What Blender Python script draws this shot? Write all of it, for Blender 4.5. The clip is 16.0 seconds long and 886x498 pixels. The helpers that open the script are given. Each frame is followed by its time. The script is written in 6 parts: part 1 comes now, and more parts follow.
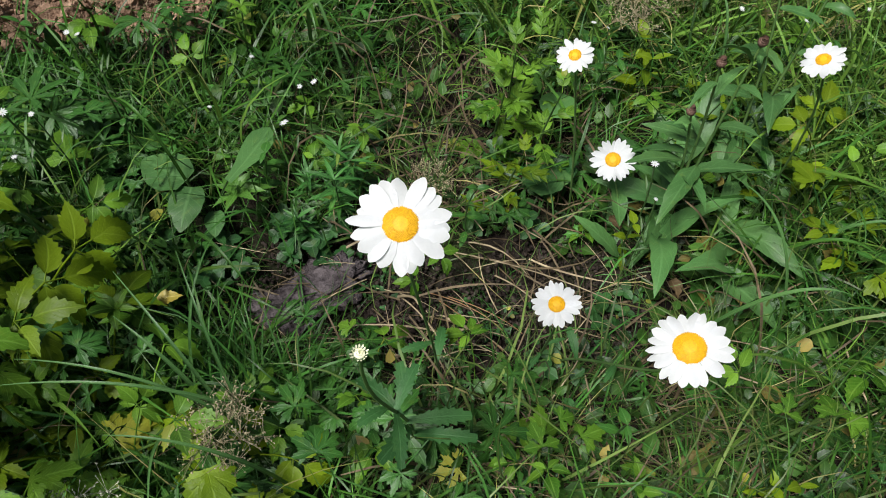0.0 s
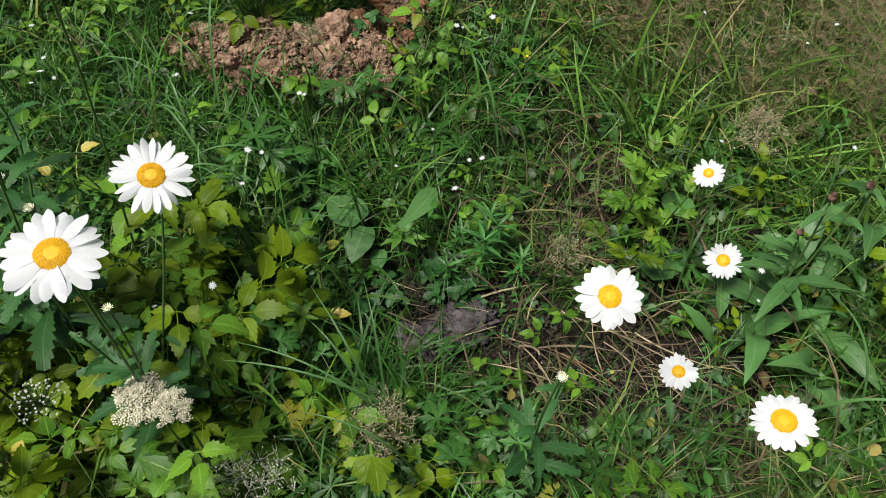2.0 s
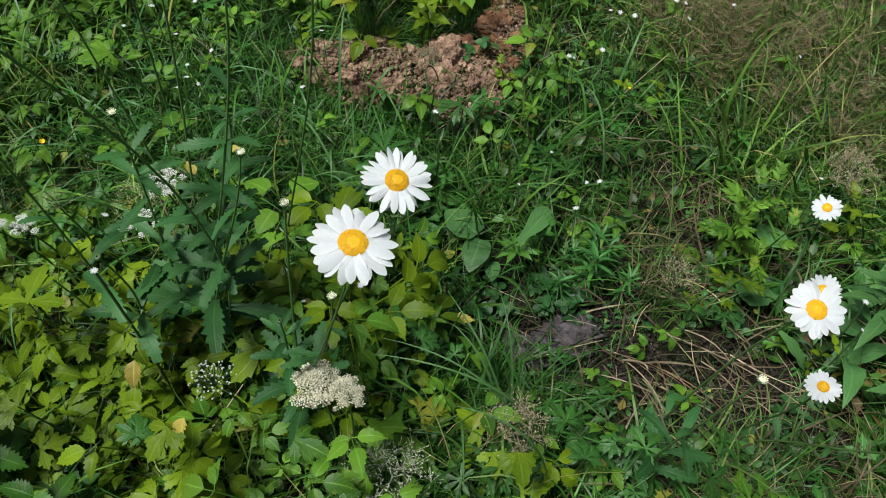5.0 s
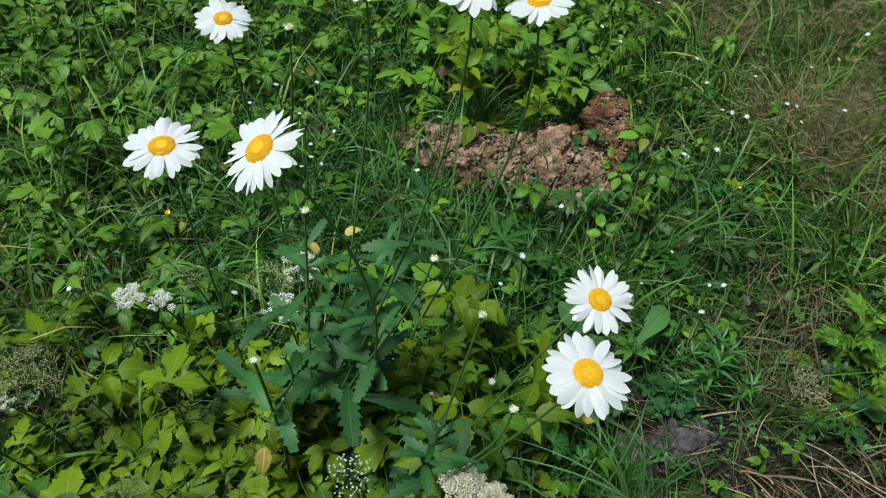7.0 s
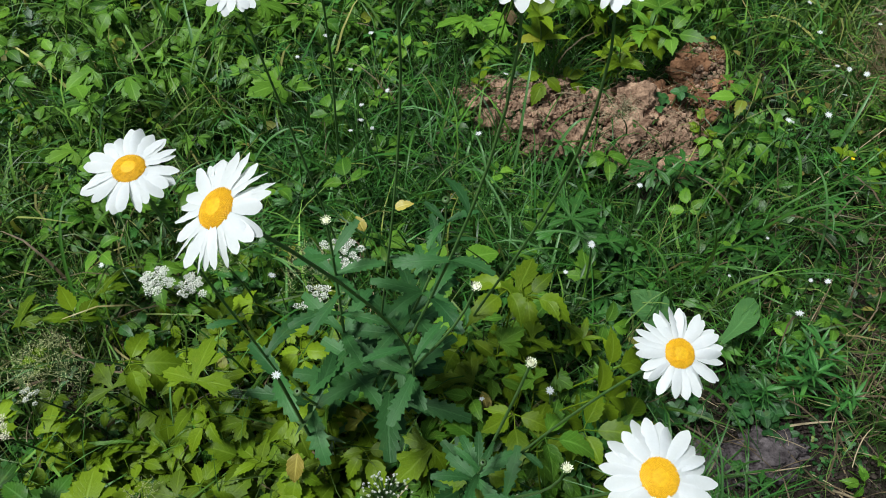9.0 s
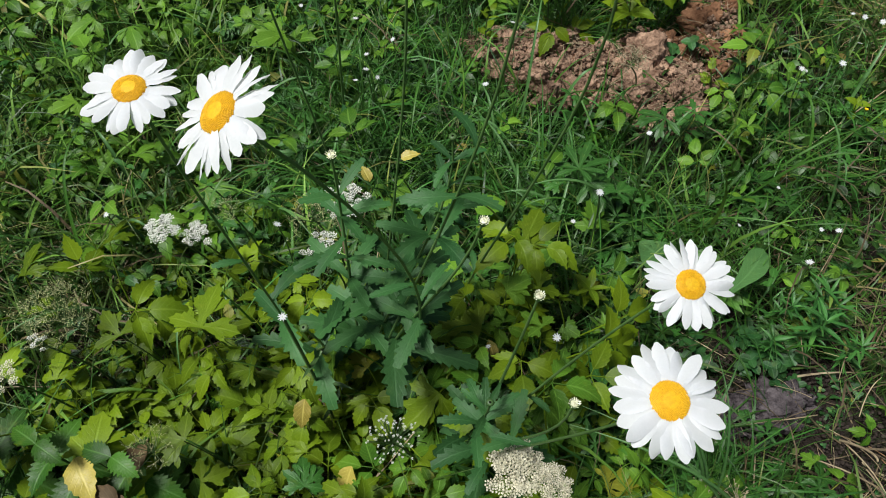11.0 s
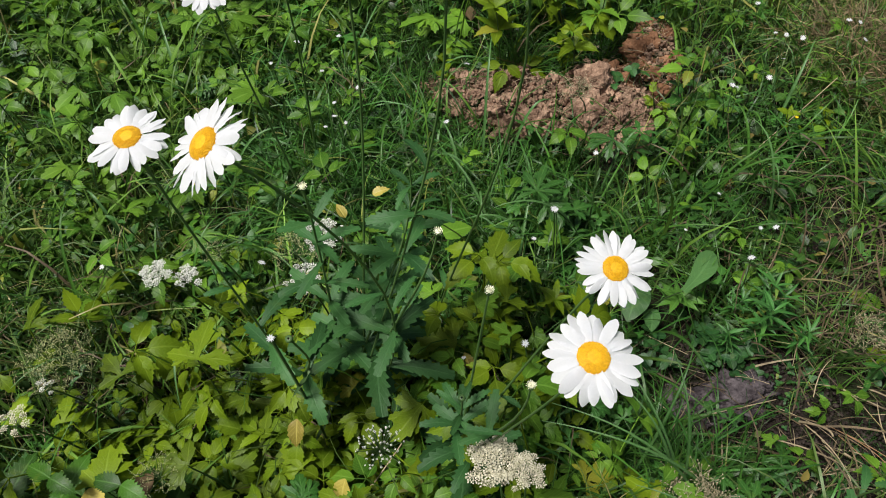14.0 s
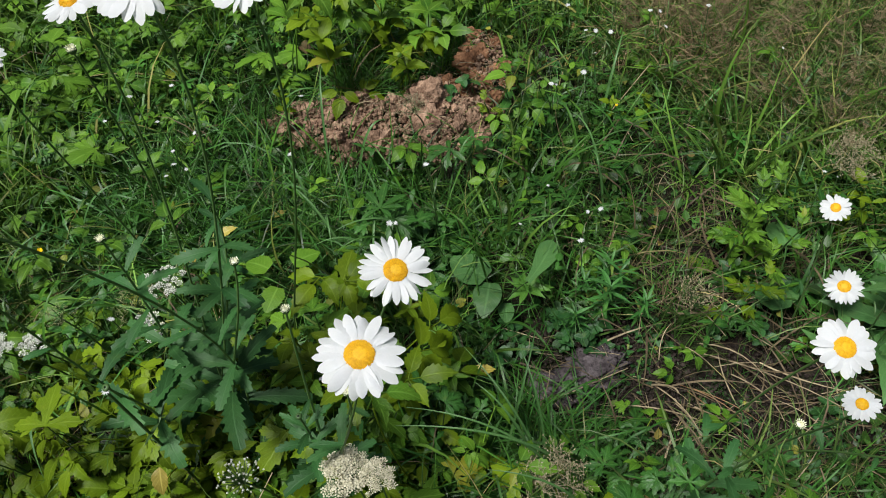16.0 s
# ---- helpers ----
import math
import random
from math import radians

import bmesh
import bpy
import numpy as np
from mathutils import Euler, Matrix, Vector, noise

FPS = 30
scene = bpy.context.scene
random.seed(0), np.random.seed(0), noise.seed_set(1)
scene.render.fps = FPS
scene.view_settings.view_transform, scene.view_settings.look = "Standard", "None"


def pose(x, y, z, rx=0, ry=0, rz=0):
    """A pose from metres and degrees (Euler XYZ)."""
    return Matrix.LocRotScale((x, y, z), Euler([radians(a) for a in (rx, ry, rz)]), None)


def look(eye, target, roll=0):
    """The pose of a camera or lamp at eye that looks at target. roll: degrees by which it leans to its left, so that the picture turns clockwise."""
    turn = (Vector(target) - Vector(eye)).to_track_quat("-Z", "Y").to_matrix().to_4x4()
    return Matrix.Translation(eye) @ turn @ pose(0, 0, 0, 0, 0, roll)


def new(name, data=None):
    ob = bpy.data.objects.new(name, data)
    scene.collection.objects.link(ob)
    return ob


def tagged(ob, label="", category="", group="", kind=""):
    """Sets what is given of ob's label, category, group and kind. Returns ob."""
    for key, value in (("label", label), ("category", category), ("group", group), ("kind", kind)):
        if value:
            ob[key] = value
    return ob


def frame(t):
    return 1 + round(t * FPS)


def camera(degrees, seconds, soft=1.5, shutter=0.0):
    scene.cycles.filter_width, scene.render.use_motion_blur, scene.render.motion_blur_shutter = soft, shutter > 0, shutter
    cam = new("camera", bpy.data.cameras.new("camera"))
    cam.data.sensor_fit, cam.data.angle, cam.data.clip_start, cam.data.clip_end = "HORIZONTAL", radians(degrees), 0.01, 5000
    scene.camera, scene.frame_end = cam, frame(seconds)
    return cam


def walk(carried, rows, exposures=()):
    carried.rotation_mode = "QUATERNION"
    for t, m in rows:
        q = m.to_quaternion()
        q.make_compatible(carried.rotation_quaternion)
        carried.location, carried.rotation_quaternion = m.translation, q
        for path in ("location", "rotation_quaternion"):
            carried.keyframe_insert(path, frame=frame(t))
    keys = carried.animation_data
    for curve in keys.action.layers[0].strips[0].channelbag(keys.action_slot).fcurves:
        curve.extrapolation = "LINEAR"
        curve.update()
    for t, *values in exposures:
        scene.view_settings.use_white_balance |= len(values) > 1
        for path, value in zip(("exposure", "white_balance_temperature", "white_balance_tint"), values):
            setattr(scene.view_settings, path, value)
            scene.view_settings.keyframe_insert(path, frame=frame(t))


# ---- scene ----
cam = camera(61.7, 16.0, 1.0)
PATH = [
    (0, (0.0324, 0.0198, 0.9297), (0.0738, 0.9252, -0.6255), 4.1),
    (0.5, (0.0351, 0.0153, 0.9513), (0.0792, 0.9207, -0.6039), 5.1),
    (1, (0.0117, -0.0108, 0.9936), (0.0045, 0.9279, -0.5427), 4.9),
    (1.5, (-0.0252, -0.0477, 1.0503), (-0.1035, 0.9279, -0.4608), 4.5),
    (2, (-0.0639, -0.0864, 1.0890), (-0.2007, 0.9090, -0.4041), 4.6),
    (2.5, (-0.0954, -0.1089, 1.1079), (-0.2655, 0.8901, -0.3798), 3.5),
    (3, (-0.1089, -0.1224, 1.1169), (-0.2511, 0.8847, -0.3690), 4.3),
    (3.5, (-0.1269, -0.1368, 1.1259), (-0.2439, 0.8811, -0.3546), 5.1),
    (3.7, (-0.1368, -0.1467, 1.1304), (-0.2520, 0.8739, -0.3483), 5.5),
    (5.8, (-0.3132, -0.1953, 1.1376), (-0.5076, 0.8595, -0.3078), 7.9),
    (6, (-0.3339, -0.1989, 1.1412), (-0.5346, 0.8658, -0.2961), 8.0),
    (6.5, (-0.3726, -0.1935, 1.1412), (-0.5949, 0.8955, -0.2745), 7.3),
    (7, (-0.4023, -0.1845, 1.1457), (-0.6597, 0.9405, -0.2358), 7.3),
    (7.5, (-0.4410, -0.1485, 1.1367), (-0.8073, 0.9495, -0.2421), 4.7),
    (8, (-0.4518, -0.0981, 1.1160), (-0.8541, 0.9441, -0.2952), 4.3),
    (8.5, (-0.4455, -0.0603, 1.1106), (-0.8388, 0.9378, -0.3348), 3.1),
    (9, (-0.4221, -0.0414, 1.0962), (-0.7947, 0.8928, -0.3969), 1.7),
    (9.2, (-0.4158, -0.0387, 1.0944), (-0.7830, 0.8775, -0.4104), 1.5),
    (11.5, (-0.4158, -0.0675, 1.0665), (-0.7758, 0.7983, -0.4698), 1.2),
    (12, (-0.4149, -0.0765, 1.0611), (-0.7758, 0.7866, -0.4761), 1.3),
    (12.5, (-0.4086, -0.0846, 1.0710), (-0.7731, 0.7839, -0.4626), 0.9),
    (13, (-0.3987, -0.0963, 1.0890), (-0.7776, 0.7965, -0.4275), 0.1),
    (13.5, (-0.3852, -0.1080, 1.1115), (-0.7740, 0.8154, -0.3834), -1.0),
    (14, (-0.3654, -0.1179, 1.1313), (-0.7308, 0.8460, -0.3447), -2.1),
    (14.5, (-0.3429, -0.1215, 1.1430), (-0.6876, 0.8739, -0.3168), -3.4),
    (15, (-0.3168, -0.1233, 1.1547), (-0.6156, 0.9081, -0.2898), -3.1),
    (15.5, (-0.2862, -0.1287, 1.1619), (-0.5472, 0.9279, -0.2718), -2.9),
    (16, (-0.2394, -0.1206, 1.1574), (-0.4338, 0.9315, -0.2898), -2.6),
]
walk(cam, [(t, look(eye, target, roll)) for t, eye, target, roll in PATH], [(0, 0.12, 6500, 9), (1.5, 0.18, 6650, 9), (3.5, 0.20, 6550, 9), (6, -0.10, 6150, 2), (7, -0.03, 6100, 1), (9, 0.04, 6150, 2), (11.5, 0.04, 6450, 9), (14.5, 0.06, 6600, 11), (16, -0.01, 6450, 8)])

# ---- light ----
SUN_ELEV, SUN_ROT = radians(65), radians(235)
world = bpy.data.worlds.new("overcast_sky")
scene.world = world
world.use_nodes = True
wn = world.node_tree
sky = wn.nodes.new("ShaderNodeTexSky")
sky.sky_type, sky.sun_disc = "NISHITA", False
sky.sun_elevation, sky.sun_rotation = SUN_ELEV, SUN_ROT
sky.air_density, sky.dust_density, sky.ozone_density = 1.0, 4.0, 0.8
wn.links.new(sky.outputs[0], wn.nodes["Background"].inputs[0])
wn.nodes["Background"].inputs[1].default_value = 0.05
lamp = bpy.data.lights.new("sun", "SUN")
lamp.energy, lamp.angle, lamp.color = 5.0, radians(18), (1.0, 0.985, 0.97)
sun = new("sun", lamp)
sun.matrix_world = pose(0, 0, 6) @ Matrix.Rotation(-SUN_ROT, 4, "Z") @ Matrix.Rotation(-(math.pi / 2 - SUN_ELEV), 4, "X")



# ---- materials ----
def mat_new(name):
    m = bpy.data.materials.new(name)
    m.use_nodes = True
    nt = m.node_tree
    for n in list(nt.nodes):
        nt.nodes.remove(n)
    out = nt.nodes.new("ShaderNodeOutputMaterial")
    return m, nt, out


def node(nt, kind, ins=(), operation="", data_type="", blend_type=""):
    n = nt.nodes.new(kind)
    if operation:
        n.operation = operation
    if data_type:
        n.data_type = data_type
    if blend_type:
        n.blend_type = blend_type
    for k, v in ins:
        if isinstance(v, bpy.types.NodeSocket):
            nt.links.new(v, n.inputs[k])
        else:
            n.inputs[k].default_value = v
    return n


def math_node(nt, op, a, b=0.0):
    return node(nt, "ShaderNodeMath", [(0, a), (1, b)], operation=op).outputs[0]


def mix_rgb(nt, fac, a, b, blend="MIX"):
    n = node(nt, "ShaderNodeMix", data_type="RGBA", blend_type=blend)
    for k, v in ((0, fac), (6, a), (7, b)):
        if isinstance(v, bpy.types.NodeSocket):
            nt.links.new(v, n.inputs[k])
        else:
            n.inputs[k].default_value = v
    return n.outputs[2]


def rgba(c):
    return (c[0], c[1], c[2], 1.0)


def ramp(nt, fac, lo, hi):
    return node(nt, "ShaderNodeMapRange", [(0, fac), (1, lo), (2, hi)]).outputs[0]


def leaf_material(name, col, col2, yellow=(0.30, 0.28, 0.035), yellow_share=0.04, vein=0.35, side=9.0, rough=0.42,
                  trans=0.10, per_object=False, spots=0.25, bump=0.25, spec=0.30):
    """Leaf: two greens mixed leaf by leaf, a few leaves yellowing, pale midrib and side veins, blotches, soft sheen, light through the blade."""
    m, nt, out = mat_new(name)
    col, col2 = [k * x for k, x in zip((0.375, 0.495, 0.36), col)], [k * x for k, x in zip((0.52, 0.66, 0.48), col2)]
    uv = node(nt, "ShaderNodeTexCoord").outputs["UV"]
    sep = node(nt, "ShaderNodeSeparateXYZ", [(0, uv)])
    u, v = sep.outputs[0], sep.outputs[1]
    if per_object:
        oi = node(nt, "ShaderNodeObjectInfo").outputs["Random"]
        isl = node(nt, "ShaderNodeNewGeometry").outputs["Random Per Island"]
        rnd = math_node(nt, "FRACT", math_node(nt, "ADD", math_node(nt, "MULTIPLY", isl, 0.45), oi))
    else:
        rnd = node(nt, "ShaderNodeNewGeometry").outputs["Random Per Island"]
    rnd2 = math_node(nt, "FRACT", math_node(nt, "MULTIPLY", rnd, 17.31))
    rnd3 = math_node(nt, "FRACT", math_node(nt, "MULTIPLY", rnd, 43.7))
    pos = node(nt, "ShaderNodeNewGeometry").outputs["Position"]
    big = node(nt, "ShaderNodeTexNoise", [("Vector", pos), ("Scale", 90.0), ("Detail", 3.0)]).outputs["Fac"]
    fine = node(nt, "ShaderNodeTexNoise", [("Vector", pos), ("Scale", 420.0), ("Detail", 2.0)]).outputs["Fac"]
    patch = node(nt, "ShaderNodeTexNoise", [("Vector", node(nt, "ShaderNodeNewGeometry").outputs["Position"]), ("Scale", 9.0), ("Detail", 3.0)]).outputs["Fac"]
    tone = node(nt, "ShaderNodeMapRange", [(0, math_node(nt, "ADD", math_node(nt, "MULTIPLY", rnd, 0.55), math_node(nt, "MULTIPLY", ramp(nt, patch, 0.32, 0.68), 0.6))), (1, 0.1), (2, 1.05)]).outputs[0]
    c = mix_rgb(nt, tone, rgba(col), rgba(col2))
    yel = ramp(nt, rnd2, 1.0 - yellow_share, 1.0 - yellow_share * 0.4)
    c = mix_rgb(nt, math_node(nt, "MULTIPLY", yel, 0.75), c, rgba(yellow))
    vary = 0.55 if per_object else 1.1
    val = math_node(nt, "ADD", 0.97 - vary / 2, math_node(nt, "MULTIPLY", rnd3, vary))
    grain = math_node(nt, "ADD", 0.8, math_node(nt, "MULTIPLY", fine, 0.4))
    k = math_node(nt, "MULTIPLY", val, grain)
    c = mix_rgb(nt, 1.0, c, node(nt, "ShaderNodeCombineColor", [(0, k), (1, k), (2, k)]).outputs[0], "MULTIPLY")
    blotch = math_node(nt, "MULTIPLY", ramp(nt, big, 0.58, 0.75), spots)
    c = mix_rgb(nt, blotch, c, rgba([0.55 * x + 0.45 * y for x, y in zip(col2, yellow)]))
    off = math_node(nt, "ABSOLUTE", math_node(nt, "SUBTRACT", u, 0.5))
    mid = ramp(nt, off, 0.07, 0.015)
    w = math_node(nt, "FRACT", math_node(nt, "MULTIPLY", math_node(nt, "SUBTRACT", v, math_node(nt, "MULTIPLY", off, 0.55)), side))
    w = math_node(nt, "ABSOLUTE", math_node(nt, "SUBTRACT", w, 0.5))
    sidev = math_node(nt, "MULTIPLY", ramp(nt, w, 0.09, 0.02), 0.55)
    veins = math_node(nt, "MAXIMUM", mid, sidev)
    c = mix_rgb(nt, math_node(nt, "MULTIPLY", veins, vein), c, rgba([min(1, 1.7 * x + 0.05) for x in col2]))
    hgt = math_node(nt, "ADD", math_node(nt, "MULTIPLY", veins, -0.6), math_node(nt, "MULTIPLY", fine, 0.6))
    bmp = node(nt, "ShaderNodeBump", [("Height", hgt), ("Strength", bump), ("Distance", 0.002)]).outputs[0]
    p = node(nt, "ShaderNodeBsdfPrincipled", [("Base Color", c), ("Roughness", rough), ("Normal", bmp)])
    p.inputs["Specular IOR Level"].default_value = spec
    lit = mix_rgb(nt, 1.0, c, (1.15, 1.1, 0.55, 1), "MULTIPLY")
    tr = node(nt, "ShaderNodeBsdfTranslucent", [("Color", lit)])
    mx = node(nt, "ShaderNodeMixShader", [(0, trans), (1, p.outputs[0]), (2, tr.outputs[0])])
    nt.links.new(mx.outputs[0], out.inputs[0])
    return m


def plain_material(name, col, col2, scale=60.0, rough=0.7, bump=0.3, dist=0.003, trans=0.0, fine_scale=400.0, lo=0.35, hi=0.65, spec=0.4, grain=0.6):
    """Two colours by noise at two scales, with relief."""
    m, nt, out = mat_new(name)
    pos = node(nt, "ShaderNodeNewGeometry").outputs["Position"]
    big = node(nt, "ShaderNodeTexNoise", [("Vector", pos), ("Scale", scale), ("Detail", 5.0), ("Roughness", 0.65)]).outputs["Fac"]
    fine = node(nt, "ShaderNodeTexNoise", [("Vector", pos), ("Scale", fine_scale), ("Detail", 3.0)]).outputs["Fac"]
    c = mix_rgb(nt, ramp(nt, big, lo, hi), rgba(col), rgba(col2))
    k = math_node(nt, "ADD", 1.0 - grain / 2, math_node(nt, "MULTIPLY", fine, grain))
    rnd = node(nt, "ShaderNodeNewGeometry").outputs["Random Per Island"]
    oi = node(nt, "ShaderNodeObjectInfo").outputs["Random"]
    rr = math_node(nt, "FRACT", math_node(nt, "ADD", rnd, oi))
    k = math_node(nt, "MULTIPLY", k, math_node(nt, "ADD", 1.0 - 0.3 * grain, math_node(nt, "MULTIPLY", rr, 0.6 * grain)))
    c = mix_rgb(nt, 1.0, c, node(nt, "ShaderNodeCombineColor", [(0, k), (1, k), (2, k)]).outputs[0], "MULTIPLY")
    hgt = math_node(nt, "ADD", big, math_node(nt, "MULTIPLY", fine, 0.5))
    bmp = node(nt, "ShaderNodeBump", [("Height", hgt), ("Strength", bump), ("Distance", dist)]).outputs[0]
    p = node(nt, "ShaderNodeBsdfPrincipled", [("Base Color", c), ("Roughness", rough), ("Normal", bmp)])
    p.inputs["Specular IOR Level"].default_value = spec
    last = p.outputs[0]
    if trans:
        tr = node(nt, "ShaderNodeBsdfTranslucent", [("Color", c)])
        last = node(nt, "ShaderNodeMixShader", [(0, trans), (1, last), (2, tr.outputs[0])]).outputs[0]
    nt.links.new(last, out.inputs[0])
    return m


M_GRASS = leaf_material("grass_green", (0.034, 0.096, 0.016), (0.130, 0.275, 0.047), yellow=(0.20, 0.21, 0.05), yellow_share=0.03, vein=0.25, side=0.0, rough=0.4, trans=0.12, spots=0.1, spec=0.28)
M_GRASS_DRY = leaf_material("grass_olive", (0.105, 0.175, 0.046), (0.25, 0.285, 0.095), yellow=(0.34, 0.27, 0.12), yellow_share=0.2, vein=0.2, side=0.0, trans=0.12, spots=0.15, spec=0.3)
M_GRASS_COOL = leaf_material("grass_cool_green", (0.038, 0.120, 0.027), (0.112, 0.270, 0.060), yellow=(0.20, 0.21, 0.05), yellow_share=0.02, vein=0.2, side=0.0, rough=0.4, trans=0.12, spots=0.1, spec=0.28)
M_STRAW = plain_material("straw", (0.42, 0.34, 0.21), (0.20, 0.15, 0.09), 30, 0.65, 0.2)
M_ELDER = leaf_material("leaf_yellow_green", (0.140, 0.208, 0.012), (0.325, 0.385, 0.020), yellow=(0.26, 0.25, 0.03), yellow_share=0.012, vein=0.18, side=8, per_object=True, spec=0.16, trans=0.22)
M_ELDER_MID = leaf_material("leaf_mid_green", (0.085, 0.205, 0.024), (0.255, 0.40, 0.046), yellow=(0.26, 0.27, 0.035), yellow_share=0.015, vein=0.3, side=8, per_object=True, spec=0.2, trans=0.2)
M_DARK = leaf_material("leaf_dark_bluish", (0.052, 0.145, 0.052), (0.088, 0.200, 0.070), yellow_share=0.0, vein=0.16, side=7, rough=0.48, trans=0.13, per_object=True, spots=0.1, spec=0.2)
M_BROAD = leaf_material("leaf_broad_green", (0.115, 0.245, 0.090), (0.205, 0.36, 0.138), yellow_share=0.0, vein=0.16, side=7, rough=0.42, trans=0.15, per_object=True)
M_LOBED = leaf_material("leaf_lobed_green", (0.026, 0.098, 0.022), (0.100, 0.25, 0.046), yellow_share=0.05, vein=0.3, side=6, per_object=False)
# clover and small-herb greens are darkened to stand in for shade near the soil
M_CLOVER_SHADED = leaf_material("leaf_clover_shaded", (0.034, 0.105, 0.036), (0.07, 0.17, 0.052), yellow_share=0.03, vein=0.25, side=5)
M_HERB_SHADED = leaf_material("leaf_small_herb_shaded", (0.026, 0.076, 0.015), (0.10, 0.19, 0.038), yellow=(0.30, 0.22, 0.06), yellow_share=0.08, vein=0.25, side=6)
M_YELLOW = leaf_material("leaf_withered_yellow", (0.66, 0.40, 0.08), (0.78, 0.52, 0.15), yellow=(0.30, 0.17, 0.05), yellow_share=0.0, vein=0.3, side=7, spots=0.5, per_object=True)
M_NETTLE = leaf_material("leaf_nettle", (0.040, 0.115, 0.012), (0.090, 0.195, 0.022), yellow_share=0.02, vein=0.35, side=9, per_object=True, spec=0.2)
M_NETTLE_LIGHT = leaf_material("leaf_rosette", (0.12, 0.26, 0.05), (0.17, 0.33, 0.06), yellow_share=0.0, vein=0.2, side=9, per_object=False)
M_GRASS_PALE = leaf_material("grass_yellow_green", (0.12, 0.21, 0.035), (0.27, 0.40, 0.085), yellow=(0.34, 0.30, 0.10), yellow_share=0.1, vein=0.25, side=0.0, rough=0.45, trans=0.16, spots=0.1, spec=0.2)
M_GRASS_BROAD = leaf_material("grass_broad_pale", (0.10, 0.22, 0.075), (0.19, 0.33, 0.125), yellow=(0.30, 0.30, 0.14), yellow_share=0.05, vein=0.3, side=0.0, rough=0.4, trans=0.12, spots=0.2, spec=0.3)
M_DEADGRASS = plain_material("dead_grass_brown", (0.055, 0.040, 0.022), (0.15, 0.11, 0.058), 25, 0.7, 0.2)
M_THATCH = plain_material("thatch_brown", (0.15, 0.10, 0.05), (0.33, 0.24, 0.135), 25, 0.7, 0.2)
M_BROWN = leaf_material("leaf_dead_brown", (0.16, 0.075, 0.045), (0.26, 0.14, 0.085), yellow=(0.35, 0.2, 0.08), vein=0.2, side=7, trans=0.1, rough=0.7)
M_STEM = plain_material("stem_green", (0.032, 0.078, 0.017), (0.058, 0.11, 0.03), 40, 0.5, 0.15)
M_STEM_DARK = plain_material("stem_dark_green", (0.060, 0.135, 0.032), (0.105, 0.185, 0.052), 40, 0.5, 0.15)
M_PETAL = plain_material("petal_white", (0.78, 0.795, 0.81), (0.82, 0.825, 0.83), 60, 0.6, 0.06, 0.0004, trans=0.42, fine_scale=700, spec=0.25, grain=0.08)
M_DISC = plain_material("disc_yellow", (0.60, 0.325, 0.004), (0.72, 0.425, 0.006), 500, 0.6, 0.3, 0.0005, fine_scale=1500, grain=0.25)
M_CREAM = plain_material("umbel_cream", (0.44, 0.42, 0.27), (0.72, 0.68, 0.52), 200, 0.7, 0.2, 0.001, trans=0.2)
M_UMBWHITE = plain_material("umbel_white", (0.58, 0.60, 0.50), (0.74, 0.74, 0.68), 200, 0.7, 0.2, 0.001, trans=0.2)
M_UMBGREEN = plain_material("umbel_green", (0.32, 0.37, 0.13), (0.58, 0.58, 0.32), 200, 0.7, 0.2, 0.001, trans=0.2)
M_SEED = plain_material("seed_brown", (0.26, 0.22, 0.12), (0.42, 0.37, 0.24), 200, 0.8, 0.2, 0.001)
M_SEED_PALE = plain_material("seed_whitish", (0.34, 0.35, 0.24), (0.56, 0.56, 0.44), 200, 0.8, 0.2, 0.001)
M_BUTTER = plain_material("buttercup_yellow", (0.80, 0.55, 0.01), (0.85, 0.62, 0.02), 200, 0.3, 0.1, 0.001, trans=0.15)
M_KNAP = plain_material("knapweed_brown", (0.085, 0.045, 0.032), (0.20, 0.115, 0.085), 300, 0.7, 0.5, 0.001)
M_BUD = plain_material("bud_cream", (0.60, 0.61, 0.38), (0.80, 0.79, 0.64), 300, 0.6, 0.4, 0.001, trans=0.1)
M_CLOD = plain_material("reddish_clod", (0.070, 0.036, 0.023), (0.46, 0.305, 0.208), 40, 0.95, 1.0, 0.008, fine_scale=260, spec=0.1, lo=0.32, hi=0.7, grain=1.0)
M_CLOD_FIRM = plain_material("orange_brown_clod", (0.10, 0.045, 0.024), (0.33, 0.175, 0.095), 25, 0.9, 0.8, 0.004, fine_scale=220, spec=0.1, lo=0.3, hi=0.7)
M_STRAW_RED = plain_material("straw_orange_brown", (0.17, 0.085, 0.035), (0.27, 0.16, 0.08), 30, 0.65, 0.2)
M_LUMP = plain_material("grey_dry_clay", (0.036, 0.029, 0.031), (0.150, 0.128, 0.132), 60, 0.95, 1.0, 0.006, fine_scale=300, spec=0.1)
M_CRUMB = plain_material("brown_soil_crumb", (0.016, 0.012, 0.010), (0.070, 0.055, 0.046), 60, 0.95, 1.0, 0.004, fine_scale=500, spec=0.1)
M_PANICLE = plain_material("panicle_olive_brown", (0.16, 0.125, 0.065), (0.37, 0.29, 0.17), 200, 0.8, 0.2, 0.001)
M_FEATHER = leaf_material("leaf_feathery_cool_green", (0.060, 0.190, 0.048), (0.140, 0.33, 0.082), yellow_share=0.02, vein=0.25, side=5, per_object=True)
M_RED = plain_material("berry_red", (0.28, 0.07, 0.04), (0.36, 0.12, 0.07), 200, 0.6, 0.2, 0.001)


